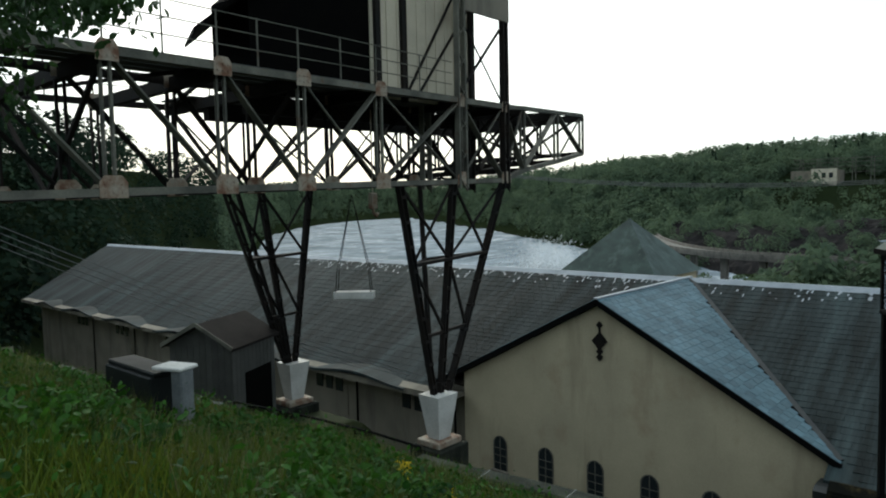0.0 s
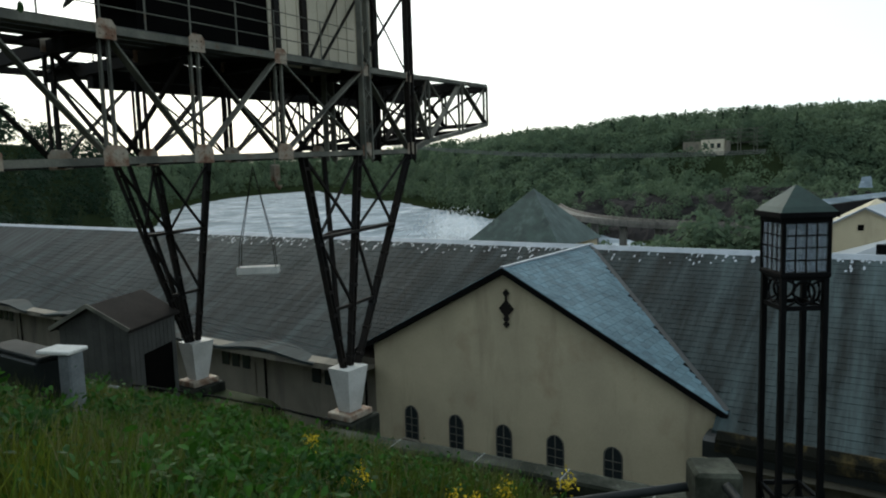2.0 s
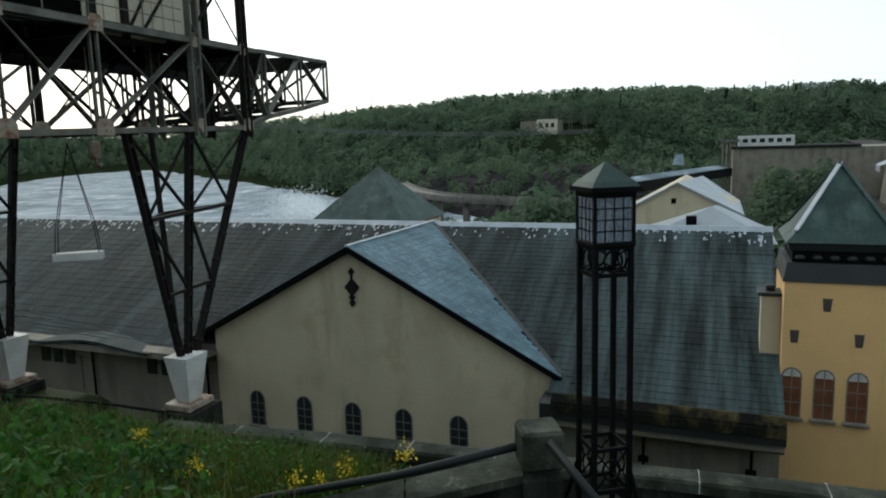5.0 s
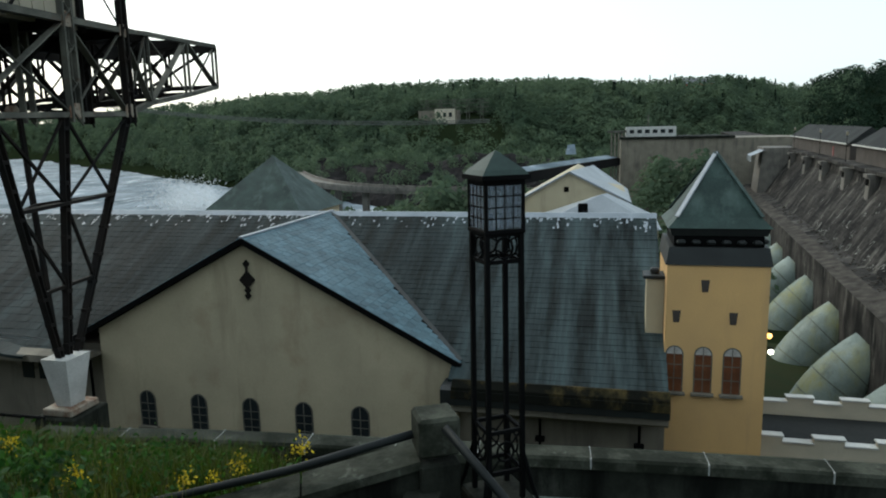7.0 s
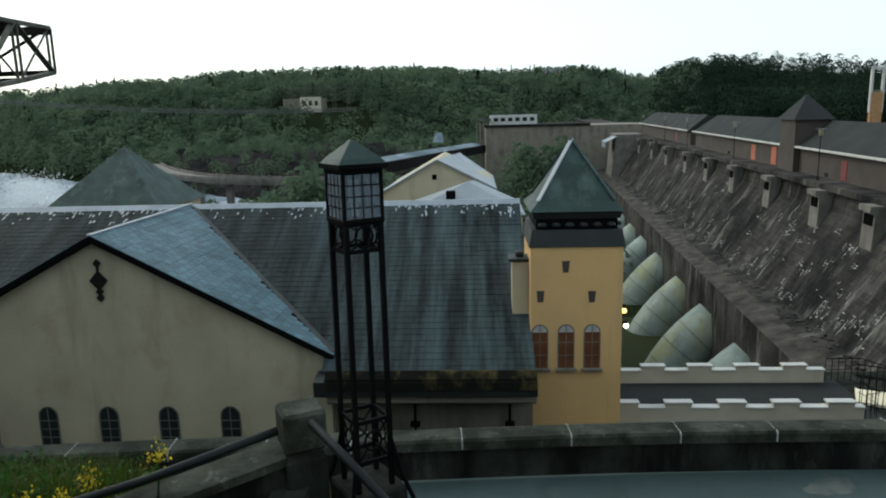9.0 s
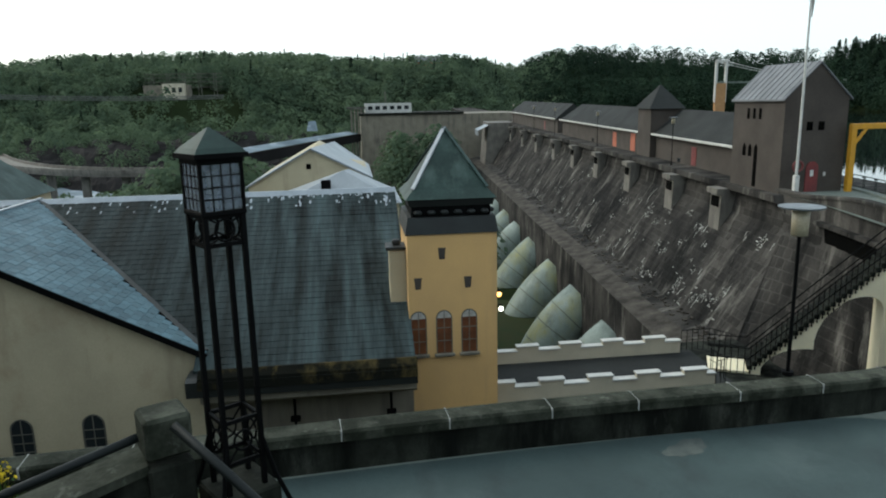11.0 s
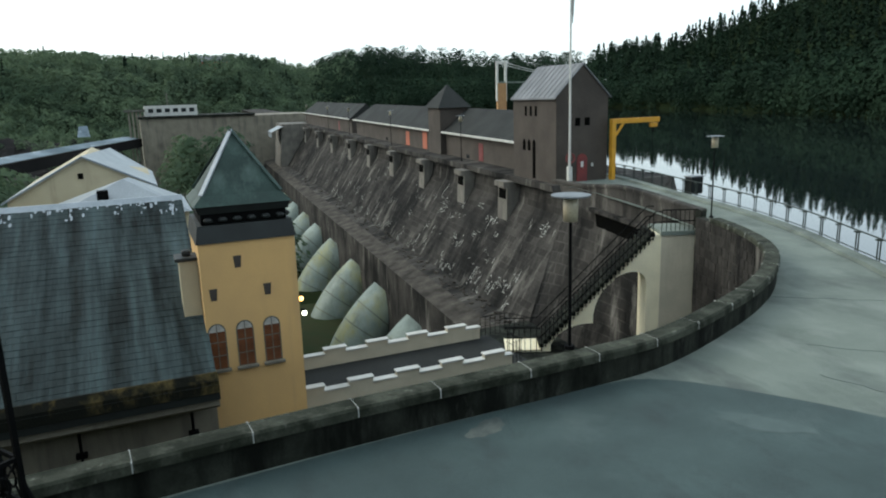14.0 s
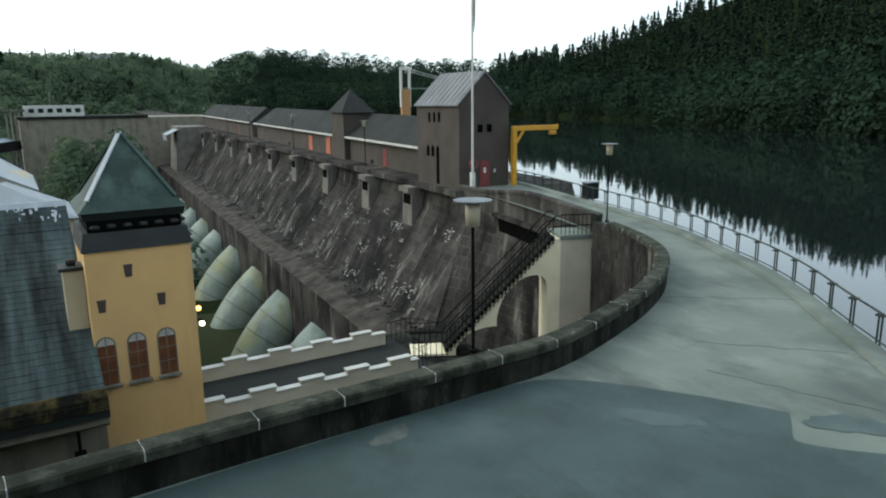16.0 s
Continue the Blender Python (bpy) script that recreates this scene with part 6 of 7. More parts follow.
for sx, sy in ((-1, -1), (1, -1), (1, 1), (-1, 1)):
    g = Geo()
    g.beam((sx * S * 1.08, sy * S * 1.08, 0.0), (sx * S, sy * S, 5.27), 0.045, 0.045, (1, 0, 0))
    part("post", g, M_BLACK, lt_)
    g = Geo()
    g.path([(sx * S * 1.05, sy * S * 1.05, 3.3), (sx * S * 1.5, sy * S * 1.5, 2.95), (sx * S * 2.3, sy * S * 2.3, 2.55), (sx * S * 2.6, sy * S * 2.6, 2.2)], 0.022, 6)
    part("foot_scroll", g, M_BLACK, lt_)
for z0, z1 in ((3.12, 3.5), (5.02, 5.25)):
    for a in range(4):
        m4 = Matrix.Rotation(radians(90 * a), 4, "Z")
        g = Geo()
        for z in (z0, z1):
            g.cbox((0, -S, z), (2 * S + 0.04, 0.03, 0.035), m4)
        zc, rr = (z0 + z1) / 2, min(0.09, (z1 - z0) / 2 - 0.01)
        ring = [m4 @ Vector((rr * math.cos(2 * math.pi * i / 12), -S, zc + rr * math.sin(2 * math.pi * i / 12))) for i in range(13)]
        g.path(ring, 0.012, 6)
        g.beam(m4 @ Vector((-S, -S, z0)), m4 @ Vector((-rr * 0.7, -S, zc - rr * 0.7)), 0.014, 0.014)
        g.beam(m4 @ Vector((S, -S, z0)), m4 @ Vector((rr * 0.7, -S, zc - rr * 0.7)), 0.014, 0.014)
        g.beam(m4 @ Vector((-S, -S, z1)), m4 @ Vector((-rr * 0.7, -S, zc + rr * 0.7)), 0.014, 0.014)
        g.beam(m4 @ Vector((S, -S, z1)), m4 @ Vector((rr * 0.7, -S, zc + rr * 0.7)), 0.014, 0.014)
        part("ornament_panel", g, M_BLACK, lt_)
case = part("lantern_case", Geo().cbox((0, 0, 5.275), (0.42, 0.42, 0.04), None, 0.008), M_BLACK, lt_)
part("top_frame", Geo().cbox((0, 0, 5.69), (0.42, 0.42, 0.05), None, 0.008), M_BLACK, case)
for a in range(4):
    m4 = Matrix.Rotation(radians(90 * a), 4, "Z")
    g = Geo()
    g.beam(m4 @ Vector((-0.19, -0.19, 5.28)), m4 @ Vector((-0.19, -0.19, 5.68)), 0.03, 0.03, (1, 0, 0))
    part("corner_bar", g, M_BLACK, case)
    for i in range(4):
        for j in range(4):
            x0 = -0.172 + i * 0.088
            z0 = 5.3 + j * 0.093
            g = Geo()
            g.box(x0, -0.192, z0, x0 + 0.08, -0.188, z0 + 0.085, m4)
            o = part("pane", g, M_GLASS, case)
            o.visible_shadow = False
    g = Geo()
    for i in range(1, 4):
        g.cbox((-0.172 + i * 0.088 - 0.004, -0.19, 5.485), (0.009, 0.014, 0.38), m4)
        g.cbox((0, -0.19, 5.3 + i * 0.093 - 0.004), (0.36, 0.014, 0.009), m4)
    part("leaded_bars", g, M_BLACK, case)
g = Geo()
g.rod((0, 0, 5.3), (0, 0, 5.42), 0.03)
g.rod((0, 0, 5.42), (0, 0, 5.6), 0.055, 0.045, 12)
part("bulb", g, M_WHITE, case, "white unlit bulb")
g = Geo()
p = [(sx * 0.245, sy * 0.245, z) for z in (5.71, 5.75) for sx, sy in ((-1, -1), (1, -1), (1, 1), (-1, 1))]
g.add(p, [(3, 2, 1, 0), (4, 5, 6, 7), (0, 1, 5, 4), (1, 2, 6, 5), (2, 3, 7, 6), (3, 0, 4, 7)])
part("eave_band", g, M_BLACK, lt_)
g = Geo()
p = [(sx * r, sy * r, z) for r, z in ((0.235, 5.75), (0.2, 5.79), (0.03, 5.93)) for sx, sy in ((-1, -1), (1, -1), (1, 1), (-1, 1))] + [(0, 0, 5.95)]
g.add(p, [(i + k, (i + 1) % 4 + k, (i + 1) % 4 + k + 4, i + k + 4) for k in (0, 4) for i in range(4)] + [(8 + i, 8 + (i + 1) % 4, 12) for i in range(4)])
part("copper_cap", g, M_COPPER, lt_, "green copper cap")
g = Geo()
g.cbox((0, 0, 1.4), (0.6, 0.6, 2.9), None, 0.02)
part("plinth", g, M_PARA, lt_)

# ---- cabinets, guard rails, shed ----
ec = thing("electric_cabinet", (-6.55, 3.4, 0), "dark green electric cabinet with a pale lid on the grassy slope", "cabinet")
g = Geo()
g.cbox((-0.4, 0, 3.2), (1.42, 0.5, 1.44), None, 0.02)
part("body", g, M_GREEN, ec)
g = Geo()
g.cbox((-0.4, 0, 3.95), (1.46, 0.4, 0.06), None, 0.015)
part("lid", g, M_GREEN, ec)
ec2 = thing("electric_cabinet", (-6.0, 3.55, 0), "narrow pale grey metal cabinet on the grassy slope", "cabinet")
g = Geo()
g.cbox((0.08, -0.15, 3.25), (0.2, 0.22, 1.6), Matrix.Rotation(radians(14), 4, "Z"), 0.02)
part("body", g, M_GALV, ec2)
g = Geo()
g.cbox((-0.06, -0.15, 4.07), (0.48, 0.34, 0.05), Matrix.Rotation(radians(20), 4, "Z"), 0.012)
part("lid", g, M_WHITE, ec2)
gr_ = thing("guard_rail", (0, 0, 0), "galvanised steel guard rail along the road's edge", "guard rail")
g = Geo()
line = [(-60, 4.2), (-40, 5.8), (-26, 7.3), (-18, 8.3), (-14.4, 8.9)]
pts = [Vector((x, y, 0)) for x, y in line]
prof = [(0, 0.5), (0.05, 0.54), (0.05, 0.6), (0, 0.64), (0.05, 0.68), (0.05, 0.74), (0, 0.78)]
g.add([(p.x - s * 0.1, p.y - s, z) for p in pts for s, z in prof], [(i * 7 + k, (i + 1) * 7 + k, (i + 1) * 7 + k + 1, i * 7 + k + 1) for i in range(len(pts) - 1) for k in range(6)])
part("rail", g, M_GALV, gr_)
for a, b in zip(pts, pts[1:]):
    n = max(1, int((b - a).length / 3))
    for i in range(n):
        c = a.lerp(b, i / n)
        g = Geo()
        g.cbox((c.x, c.y + 0.08, 0.35), (0.1, 0.1, 0.8))
        part("post", g, M_GALV, gr_)
handrail("pipe_fence", [(-14.2, 9.1, 0), (-11.5, 9.55, 0), (-9.3, 9.75, 0), (-7.7, 9.75, 0)], 0.8, 2.2, "dark pipe fence at the end of the parapet", M_BLACK, False, (1.0, 0.55), 0.035)

sh = thing("shed", (0, 0, 0), "dark boarded shed with a low gabled roof and open doorway", "shed")
SA, SBK, SE = Vector((-19.72, 10.05, 0)), Vector((-17.5, 11.01, 0)), Vector((-18.76, 13.5, 0))
gx_, rx_ = SBK - SA, SE - SBK
GL, RL = gx_.length, rx_.length
gx_.normalize()
rx_.normalize()


def shed_at(u, v, z):
    """u across the gable, v back along the ridge."""
    return SA + gx_ * u + rx_ * v + Vector((0, 0, z))


g = Geo()
sec = [(0, -1.7), (GL, -1.7), (GL, 1.6), (GL / 2, 2.2), (0, 1.6)]
g.add([shed_at(u, v, z) for v in (0, RL) for u, z in sec], [(0, 1, 2, 3, 4), (9, 8, 7, 6, 5)] + [(i, (i + 1) % 5, 5 + (i + 1) % 5, 5 + i) for i in range(5)])
part("shed_body", g, M_WOODD, sh)
for e, h_ in ((GL + 0.2, 1.56), (-0.2, 1.56)):
    g = Geo()
    p = [shed_at(GL / 2, -0.2, 2.32), shed_at(e, -0.2, h_), shed_at(e, RL + 0.1, h_), shed_at(GL / 2, RL + 0.1, 2.32)]
    g.add(p + [q - Vector((0, 0, 0.09)) for q in p], [(0, 1, 2, 3), (4, 5, 6, 7), (0, 1, 5, 4), (1, 2, 6, 5), (2, 3, 7, 6), (3, 0, 4, 7)])
    part("shed_roof", g, M_SHEDROOF, sh)
    g = Geo()
    g.beam(shed_at(GL / 2, -0.23, 2.33), shed_at(e, -0.23, h_ + 0.01), 0.05, 0.12)
    part("bargeboard", g, M_STEELG, sh)
for i in range(10):
    u0, u1 = GL * i / 10 + 0.008, GL * (i + 1) / 10 - 0.008
    top_z = lambda u: 1.58 + 0.6 * (1 - abs(u - GL / 2) / (GL / 2))
    g = Geo()
    g.add([shed_at(u, v, z) for v in (-0.03, -0.004) for u, z in ((u0, -1.7), (u1, -1.7), (u1, top_z(u1)), (u0, top_z(u0)))], [(0, 1, 2, 3), (7, 6, 5, 4), (0, 4, 5, 1), (1, 5, 6, 2), (2, 6, 7, 3), (3, 7, 4, 0)])
    part("board", g, M_WOODD, sh)
for i in range(11):
    v0, v1 = RL * i / 11 + 0.008, RL * (i + 1) / 11 - 0.008
    zb_ = 0.55 if 0.25 < v0 / RL < 0.9 else -1.7
    g = Geo()
    g.add([shed_at(u, v, z) for u in (GL + 0.004, GL + 0.03) for v, z in ((v0, zb_), (v1, zb_), (v1, 1.58), (v0, 1.58))], [(0, 1, 2, 3), (7, 6, 5, 4), (0, 4, 5, 1), (1, 5, 6, 2), (2, 6, 7, 3), (3, 7, 4, 0)])
    part("board", g, M_WOODD, sh)
# Black sheet on the wall stands for the shed's unlit inside.
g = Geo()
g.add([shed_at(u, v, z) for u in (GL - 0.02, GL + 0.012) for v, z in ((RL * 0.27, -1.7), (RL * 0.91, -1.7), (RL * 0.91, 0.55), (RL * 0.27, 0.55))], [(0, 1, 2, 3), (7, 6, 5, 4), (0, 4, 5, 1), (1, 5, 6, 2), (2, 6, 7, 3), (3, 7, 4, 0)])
part("doorway", g, M_DARK, sh, "doorway as a black sheet for the unlit inside")

# ---- cables ----
def cable(name, a, b, sag, r, label):
    a, b = Vector(a), Vector(b)
    g = Geo()
    g.path([a.lerp(b, i / 24) - Vector((0, 0, sag * 4 * (i / 24) * (1 - i / 24))) for i in range(25)], r, 5)
    return solid(name, g, M_CABLE, label, "cable", "", "power cables")


for k in range(4):
    cable("power_cable", (-30, 2.5 + k * 0.5, 8.6 - k * 0.55), (-19.5 - k, 22.3, -2.0 - 0.1 * k), 0.5, 0.016, "slack power cable running down to the power station")
for k in range(3):
    cable("power_cable", (-75 - k, 88, 11.5 + k * 0.3), (-14, 98, 7.3 + k * 0.2), 1.4, 0.05, "thin power cable spanning the river")

# ---- plants by the camera ----
def let_through(m, k):
    """Leaves that pass part of the light."""
    n, l = m.node_tree.nodes, m.node_tree.links
    tr, mx = n.new("ShaderNodeBsdfTranslucent"), n.new("ShaderNodeMixShader")
    mx.inputs[0].default_value = k
    b = n["Principled BSDF"]
    l.new(b.inputs["Base Color"].links[0].from_socket, tr.inputs["Color"])
    l.new(b.outputs[0], mx.inputs[1])
    l.new(tr.outputs[0], mx.inputs[2])
    l.new(mx.outputs[0], n["Material Output"].inputs[0])


def leaf_mat(name, c, c2, trans=0.35):
    m = mat(name, c, c2, 0.6, 1.3, 30, 0, rnd=0.35, spec=0.2)
    let_through(m, trans)
    return m


M_GRASS = leaf_mat("grass_blades", (0.032, 0.078, 0.006), (0.095, 0.1, 0.012))
M_WEED = leaf_mat("weed_leaves", (0.05, 0.135, 0.012), (0.014, 0.05, 0.008))
M_FLOWER = leaf_mat("yellow_flowers", (0.65, 0.5, 0.02), (0.55, 0.4, 0.02))
M_LEAF = leaf_mat("tree_leaves", (0.012, 0.032, 0.006), (0.02, 0.045, 0.009), 0.2)
rg = random.Random(5)


def blades(count, area, hmin, hmax, w, keep=None, lean=0.5):
    vs, fs = [], []
    k = 0
    while k < count:
        x, y = rg.uniform(*area[0]), rg.uniform(*area[1])
        if keep and not keep(x, y):
            continue
        k += 1
        z = ground(x, y) - 0.02
        h = rg.uniform(hmin, hmax) * (0.7 + 0.6 * (0.5 + 0.5 * noise.noise((x * 0.8, y * 0.8, 7))))
        a = rg.uniform(0, 6.283)
        l = rg.uniform(0.1, lean) * h
        b = rg.uniform(0, 6.283)
        dx, dy = math.cos(a) * w, math.sin(a) * w
        lx, ly = math.cos(b) * l, math.sin(b) * l
        o = len(vs)
        vs += [(x - dx, y - dy, z), (x + dx, y + dy, z), (x + lx * 0.4 + dx * 0.7, y + ly * 0.4 + dy * 0.7, z + h * 0.6), (x + lx * 0.4 - dx * 0.7, y + ly * 0.4 - dy * 0.7, z + h * 0.6), (x + lx, y + ly, z + h)]
        fs += [(o, o + 1, o + 2, o + 3), (o + 3, o + 2, o + 4)]
    g = Geo()
    g.v, g.f, g.mi = vs, fs, [0] * len(fs)
    return g


def raw(name, g, m):
    me = bpy.data.meshes.new(name)
    me.from_pydata(g.v, [], g.f)
    me.materials.append(m)
    return new(name, me)


on_slope = lambda x, y: ground(x, y) > 0.0 and (x < 0.2 or y < 2.5) and not (x > -1.8 and y > 3.2 + 0.3 * x) and math.hypot(x - 3.0, y + 0.8) > (2.3 if x - 3.0 < -(y + 0.8) * 1.3 else 3.6)
tagged(raw("grass", blades(120000, ((-26, 0.6), (-1.6, 9.0)), 0.3, 0.75, 0.008, on_slope), M_GRASS), "long unmown grass on the slope", "grass", "", "stuff")
tagged(raw("dry_grass", blades(14000, ((-16, 0.6), (1.2, 9.0)), 0.5, 0.85, 0.004, on_slope, 0.35), mat("dry_grass", (0.2, 0.17, 0.08), (0.14, 0.13, 0.05), 0.7, 1, 20, 0, rnd=0.3)), "tall seeding grass stalks on the slope", "grass", "", "stuff")


def leaves(g, c, spread, count, size, rr, flat=0.6):
    for _ in range(count):
        p = Vector((rr.gauss(0, spread[0]), rr.gauss(0, spread[1]), rr.gauss(0, spread[2]))) + Vector(c)
        e = Euler((rr.uniform(-flat, flat) * 2, rr.uniform(-flat, flat) * 2, rr.uniform(0, 6.28))).to_matrix()
        s = size * rr.uniform(0.6, 1.3)
        q = [p + e @ Vector(v) * s for v in ((-0.5, 0, 0), (-0.15, 0.28, 0.05), (0.3, 0.22, 0.05), (0.6, 0, -0.04), (0.3, -0.22, 0.05), (-0.15, -0.28, 0.05))]
        o = len(g.v)
        g.v += [tuple(v) for v in q]
        g.f.append((o, o + 1, o + 2, o + 3, o + 4, o + 5))
        g.mi.append(0)
    return g


g = Geo()
for _ in range(1300):
    x, y = rg.uniform(-14, 0), rg.uniform(-1.0, 8.5)
    if on_slope(x, y):
        leaves(g, (x, y, ground(x, y) + rg.uniform(0.1, 0.4)), (0.2, 0.2, 0.16), 44, 0.07, rg)
for _ in range(420):
    x, y = rg.uniform(-13, -0.5), rg.uniform(0.5, 6.5)
    if on_slope(x, y) and noise.noise((x * 0.5, y * 0.5, 2)) > -0.05:
        for k in range(3):
            leaves(g, (x + rg.gauss(0, 0.1), y + rg.gauss(0, 0.1), ground(x, y) + 0.25 + 0.17 * k), (0.14 - 0.03 * k, 0.14 - 0.03 * k, 0.09), 22, 0.09, rg)
tagged(raw("weeds", g, M_WEED), "leafy green weeds among the grass", "weeds", "", "stuff")
FLOWERS = [(-2.8, 4.4, 3.2), (-1.9, 4.2, 3.05), (-2.2, 4.3, 2.72), (-0.45, 4.6, 3.1), (0.1, 4.75, 3.25), (-0.95, 4.5, 2.95), (-3.3, 6.0, 1.95), (-1.8, 6.2, 1.9), (-7.2, 7.2, 1.6)]
for x, y, z in FLOWERS:
    fl = thing("goldenrod", (x, y, ground(x, y)), "yellow flowering goldenrod stalk in the grass", "flower", "goldenrod in the grass")
    hz = max(0.35, z - ground(x, y))
    g = Geo()
    g.path([(0, 0, 0), (0.02, 0.01, hz * 0.5), (0.05, 0.0, hz)], 0.007, 5)
    part("stem", g, M_WEED, fl)
    g = leaves(Geo(), (0.03, 0, hz * 0.45), (0.05, 0.05, hz * 0.2), 26, 0.09, rg)
    tagged(part("leaf_cluster", g, M_WEED, fl), kind="stuff")
    g = leaves(Geo(), (0.05, 0, hz), (0.045, 0.045, 0.06), 80, 0.032, rg)
    tagged(part("flower_head", g, M_FLOWER, fl), kind="stuff")
# branch that hangs into view
ov = thing("overhanging_branch", (-4.2, -0.2, 4.4), "leafy branch of a tree beside the terrace hanging overhead", "tree")
g = Geo()
g.path([(-0.6, -1.0, 0.0), (-0.55, -0.8, 2.2), (-0.2, -0.1, 3.4), (0.6, 0.9, 3.5), (2.5, 1.2, 3.12)], [0.12, 0.1, 0.06, 0.03, 0.008], 8)
part("trunk", g, mat("bark", (0.05, 0.04, 0.03), (0.03, 0.025, 0.02), 0.9, 5, 40, 0.5), ov)
g = Geo()
for c, s, n in (((0.0, 1.1, 3.3), (0.25, 0.2, 0.14), 420), ((0.75, 1.15, 3.36), (0.3, 0.2, 0.11), 420), ((1.5, 1.2, 3.24), (0.3, 0.2, 0.1), 360), ((2.15, 1.2, 3.1), (0.22, 0.15, 0.08), 170), ((2.5, 1.2, 3.12), (0.12, 0.1, 0.05), 50), ((0.36, 1.2, 2.85), (0.06, 0.12, 0.2), 130), ((-0.1, 0.3, 3.6), (0.5, 0.5, 0.3), 200)):
    leaves(g, c, s, n, 0.075, rg, 0.9)
part("crown", g, M_LEAF, ov)

# ---- behind the power station ----
pt = thing("pointed_roof_house", (-20.15, 44.0, 0), "small tower with a tall pointed green copper roof", "tower")
g = Geo()
g.add([(sx * 3.4, sy * 3.4, z) for z in (-12, 1.2) for sx, sy in ((-1, -1), (1, -1), (1, 1), (-1, 1))], [(0, 1, 5, 4), (1, 2, 6, 5), (2, 3, 7, 6), (3, 0, 4, 7)])
part("tower_wall", g, M_CREAM, pt)
g = Geo()
g.add([(sx * 3.7, sy * 3.7, 1.0) for sx, sy in ((-1, -1), (1, -1), (1, 1), (-1, 1))] + [(0, 0, 4.75)], [(0, 1, 4), (1, 2, 4), (2, 3, 4), (3, 0, 4), (0, 1, 2, 3)])
part("pointed_roof", g, M_COPPER, pt)

hs = thing("cream_house", (0, 0, 0), "cream gabled building with pale grey roofs behind the power station", "building")
g = Geo()
g.prism([(-6.0, -17), (4.2, -17), (4.2, 0.0), (-0.6, 2.4), (-6.0, -0.6)], "y", 60, 76)
part("gable_wall", g, M_CREAM, hs)
for a, b in (((-0.6, 2.55), (-6.4, -0.7)), ((-0.6, 2.55), (4.6, -0.1))):
    g = Geo()
    p = [(a[0], 59.7, a[1]), (b[0], 59.7, b[1]), (b[0], 76, b[1] - 0.2), (a[0] + 1.6, 76, a[1] - 0.3)]
    g.add(p + [(u, v, w - 0.15) for u, v, w in p], [(0, 1, 2, 3), (4, 5, 6, 7), (0, 1, 5, 4), (1, 2, 6, 5), (2, 3, 7, 6), (3, 0, 4, 7)])
    part("roof_slope", g, M_ROOFZ, hs)
g = Geo()
g.box(-1.05, 59.96, 0.75, -0.65, 60.02, 1.2)
part("attic_window", g, M_DARK, hs)
hp = thing("hipped_roof_house", (0, 0, 0), "low building with a pale hipped sheet roof and small chimney", "building")
g = Geo()
g.box(-2.6, 50, -17, 6.2, 58, -0.9)
part("wall", g, M_CREAM, hp)
g = Geo()
g.add([(-3.0, 49.5, -1.0), (6.4, 49.5, -1.0), (6.4, 58.5, -1.0), (-3.0, 58.5, -1.0), (2.2, 53.5, 1.15), (2.6, 54.5, 1.15)], [(0, 1, 5, 4), (1, 2, 5), (2, 3, 4, 5), (3, 0, 4), (0, 1, 2, 3)])
part("hipped_roof", g, M_ROOFZ, hp)
g = Geo()
g.cbox((0.9, 51.4, 0.2), (0.7, 0.6, 0.9), None, 0.03)
part("chimney", g, M_BLACK, hp)

fd = thing("spillway_block", (0, 0, 0), "massive stained concrete spillway block at the far end of the dam", "dam", "", "structure")
g = Geo()
g.box(5.0, 170, -18, 46, 200, 3.4)
part("spillway_wall", g, M_CREAM_D, fd)
g = Geo()
g.box(4.6, 169.6, 3.4, 30, 201, 3.9)
part("spillway_cap", g, M_PARA, fd)
g = Geo()
g.add([dam(-6.9, 150, -17.5), dam(-6.9, 160, -17.5), dam(0.5, 150, -17.5), dam(0.5, 160, -17.5), dam(-5.2, 150, 0.3), dam(-5.2, 160, 0.3), dam(0.5, 150, 0.3), dam(0.5, 160, 0.3)], [(0, 2, 6, 4), (0, 1, 5, 4), (1, 3, 7, 5), (4, 5, 7, 6)])
part("end_wall", g, M_PIER, fd, "pale concrete end wall")
g = Geo()
g.add([dam(-7.5, 149, -1.2), dam(-4.9, 149, 0.0), dam(-4.9, 156, 0.0), dam(-7.5, 156, -1.2), dam(-7.5, 149, -2.4), dam(-7.5, 156, -2.4)], [(0, 1, 2, 3), (0, 3, 5, 4)])
part("lean_to_roof", g, M_ROOFZ, fd)
for i in range(4):
    g = Geo()
    g.box(2.6 + i * 0.8, 171, -8, 3.0 + i * 0.8, 176, 5.2)
    part("gate_post", g, M_CREAM_D, fd)
g = Geo()
g.box(1.8, 170.5, 5.0, 6.2, 176, 5.5)
part("gate_beam", g, M_STEELG, fd)
oh = thing("flat_roofed_building", (0, 0, 0), "pale flat-roofed control building on the spillway block", "building")
g = Geo()
g.box(6.2, 176, 3.9, 17.8, 184, 6.3)
part("wall", g, M_WHITE, oh)
for i in range(6):
    g = Geo()
    g.box(7.0 + i * 1.8, 175.95, 4.7, 8.1 + i * 1.8, 176.05, 5.6)
    part("window", g, M_DGLASS, oh)
g = Geo()
g.rod((11.5, 180, 6.3), (11.5, 180, 9.2), 0.12)
part("mast", g, M_STEELG, oh)

# overflow weir with water along it, and a small fall behind
line = [Vector((4.5, 172, -0.8)), Vector((-6, 138, -0.9)), Vector((-14, 110, -1.0))]
g = Geo()
h2 = Geo()
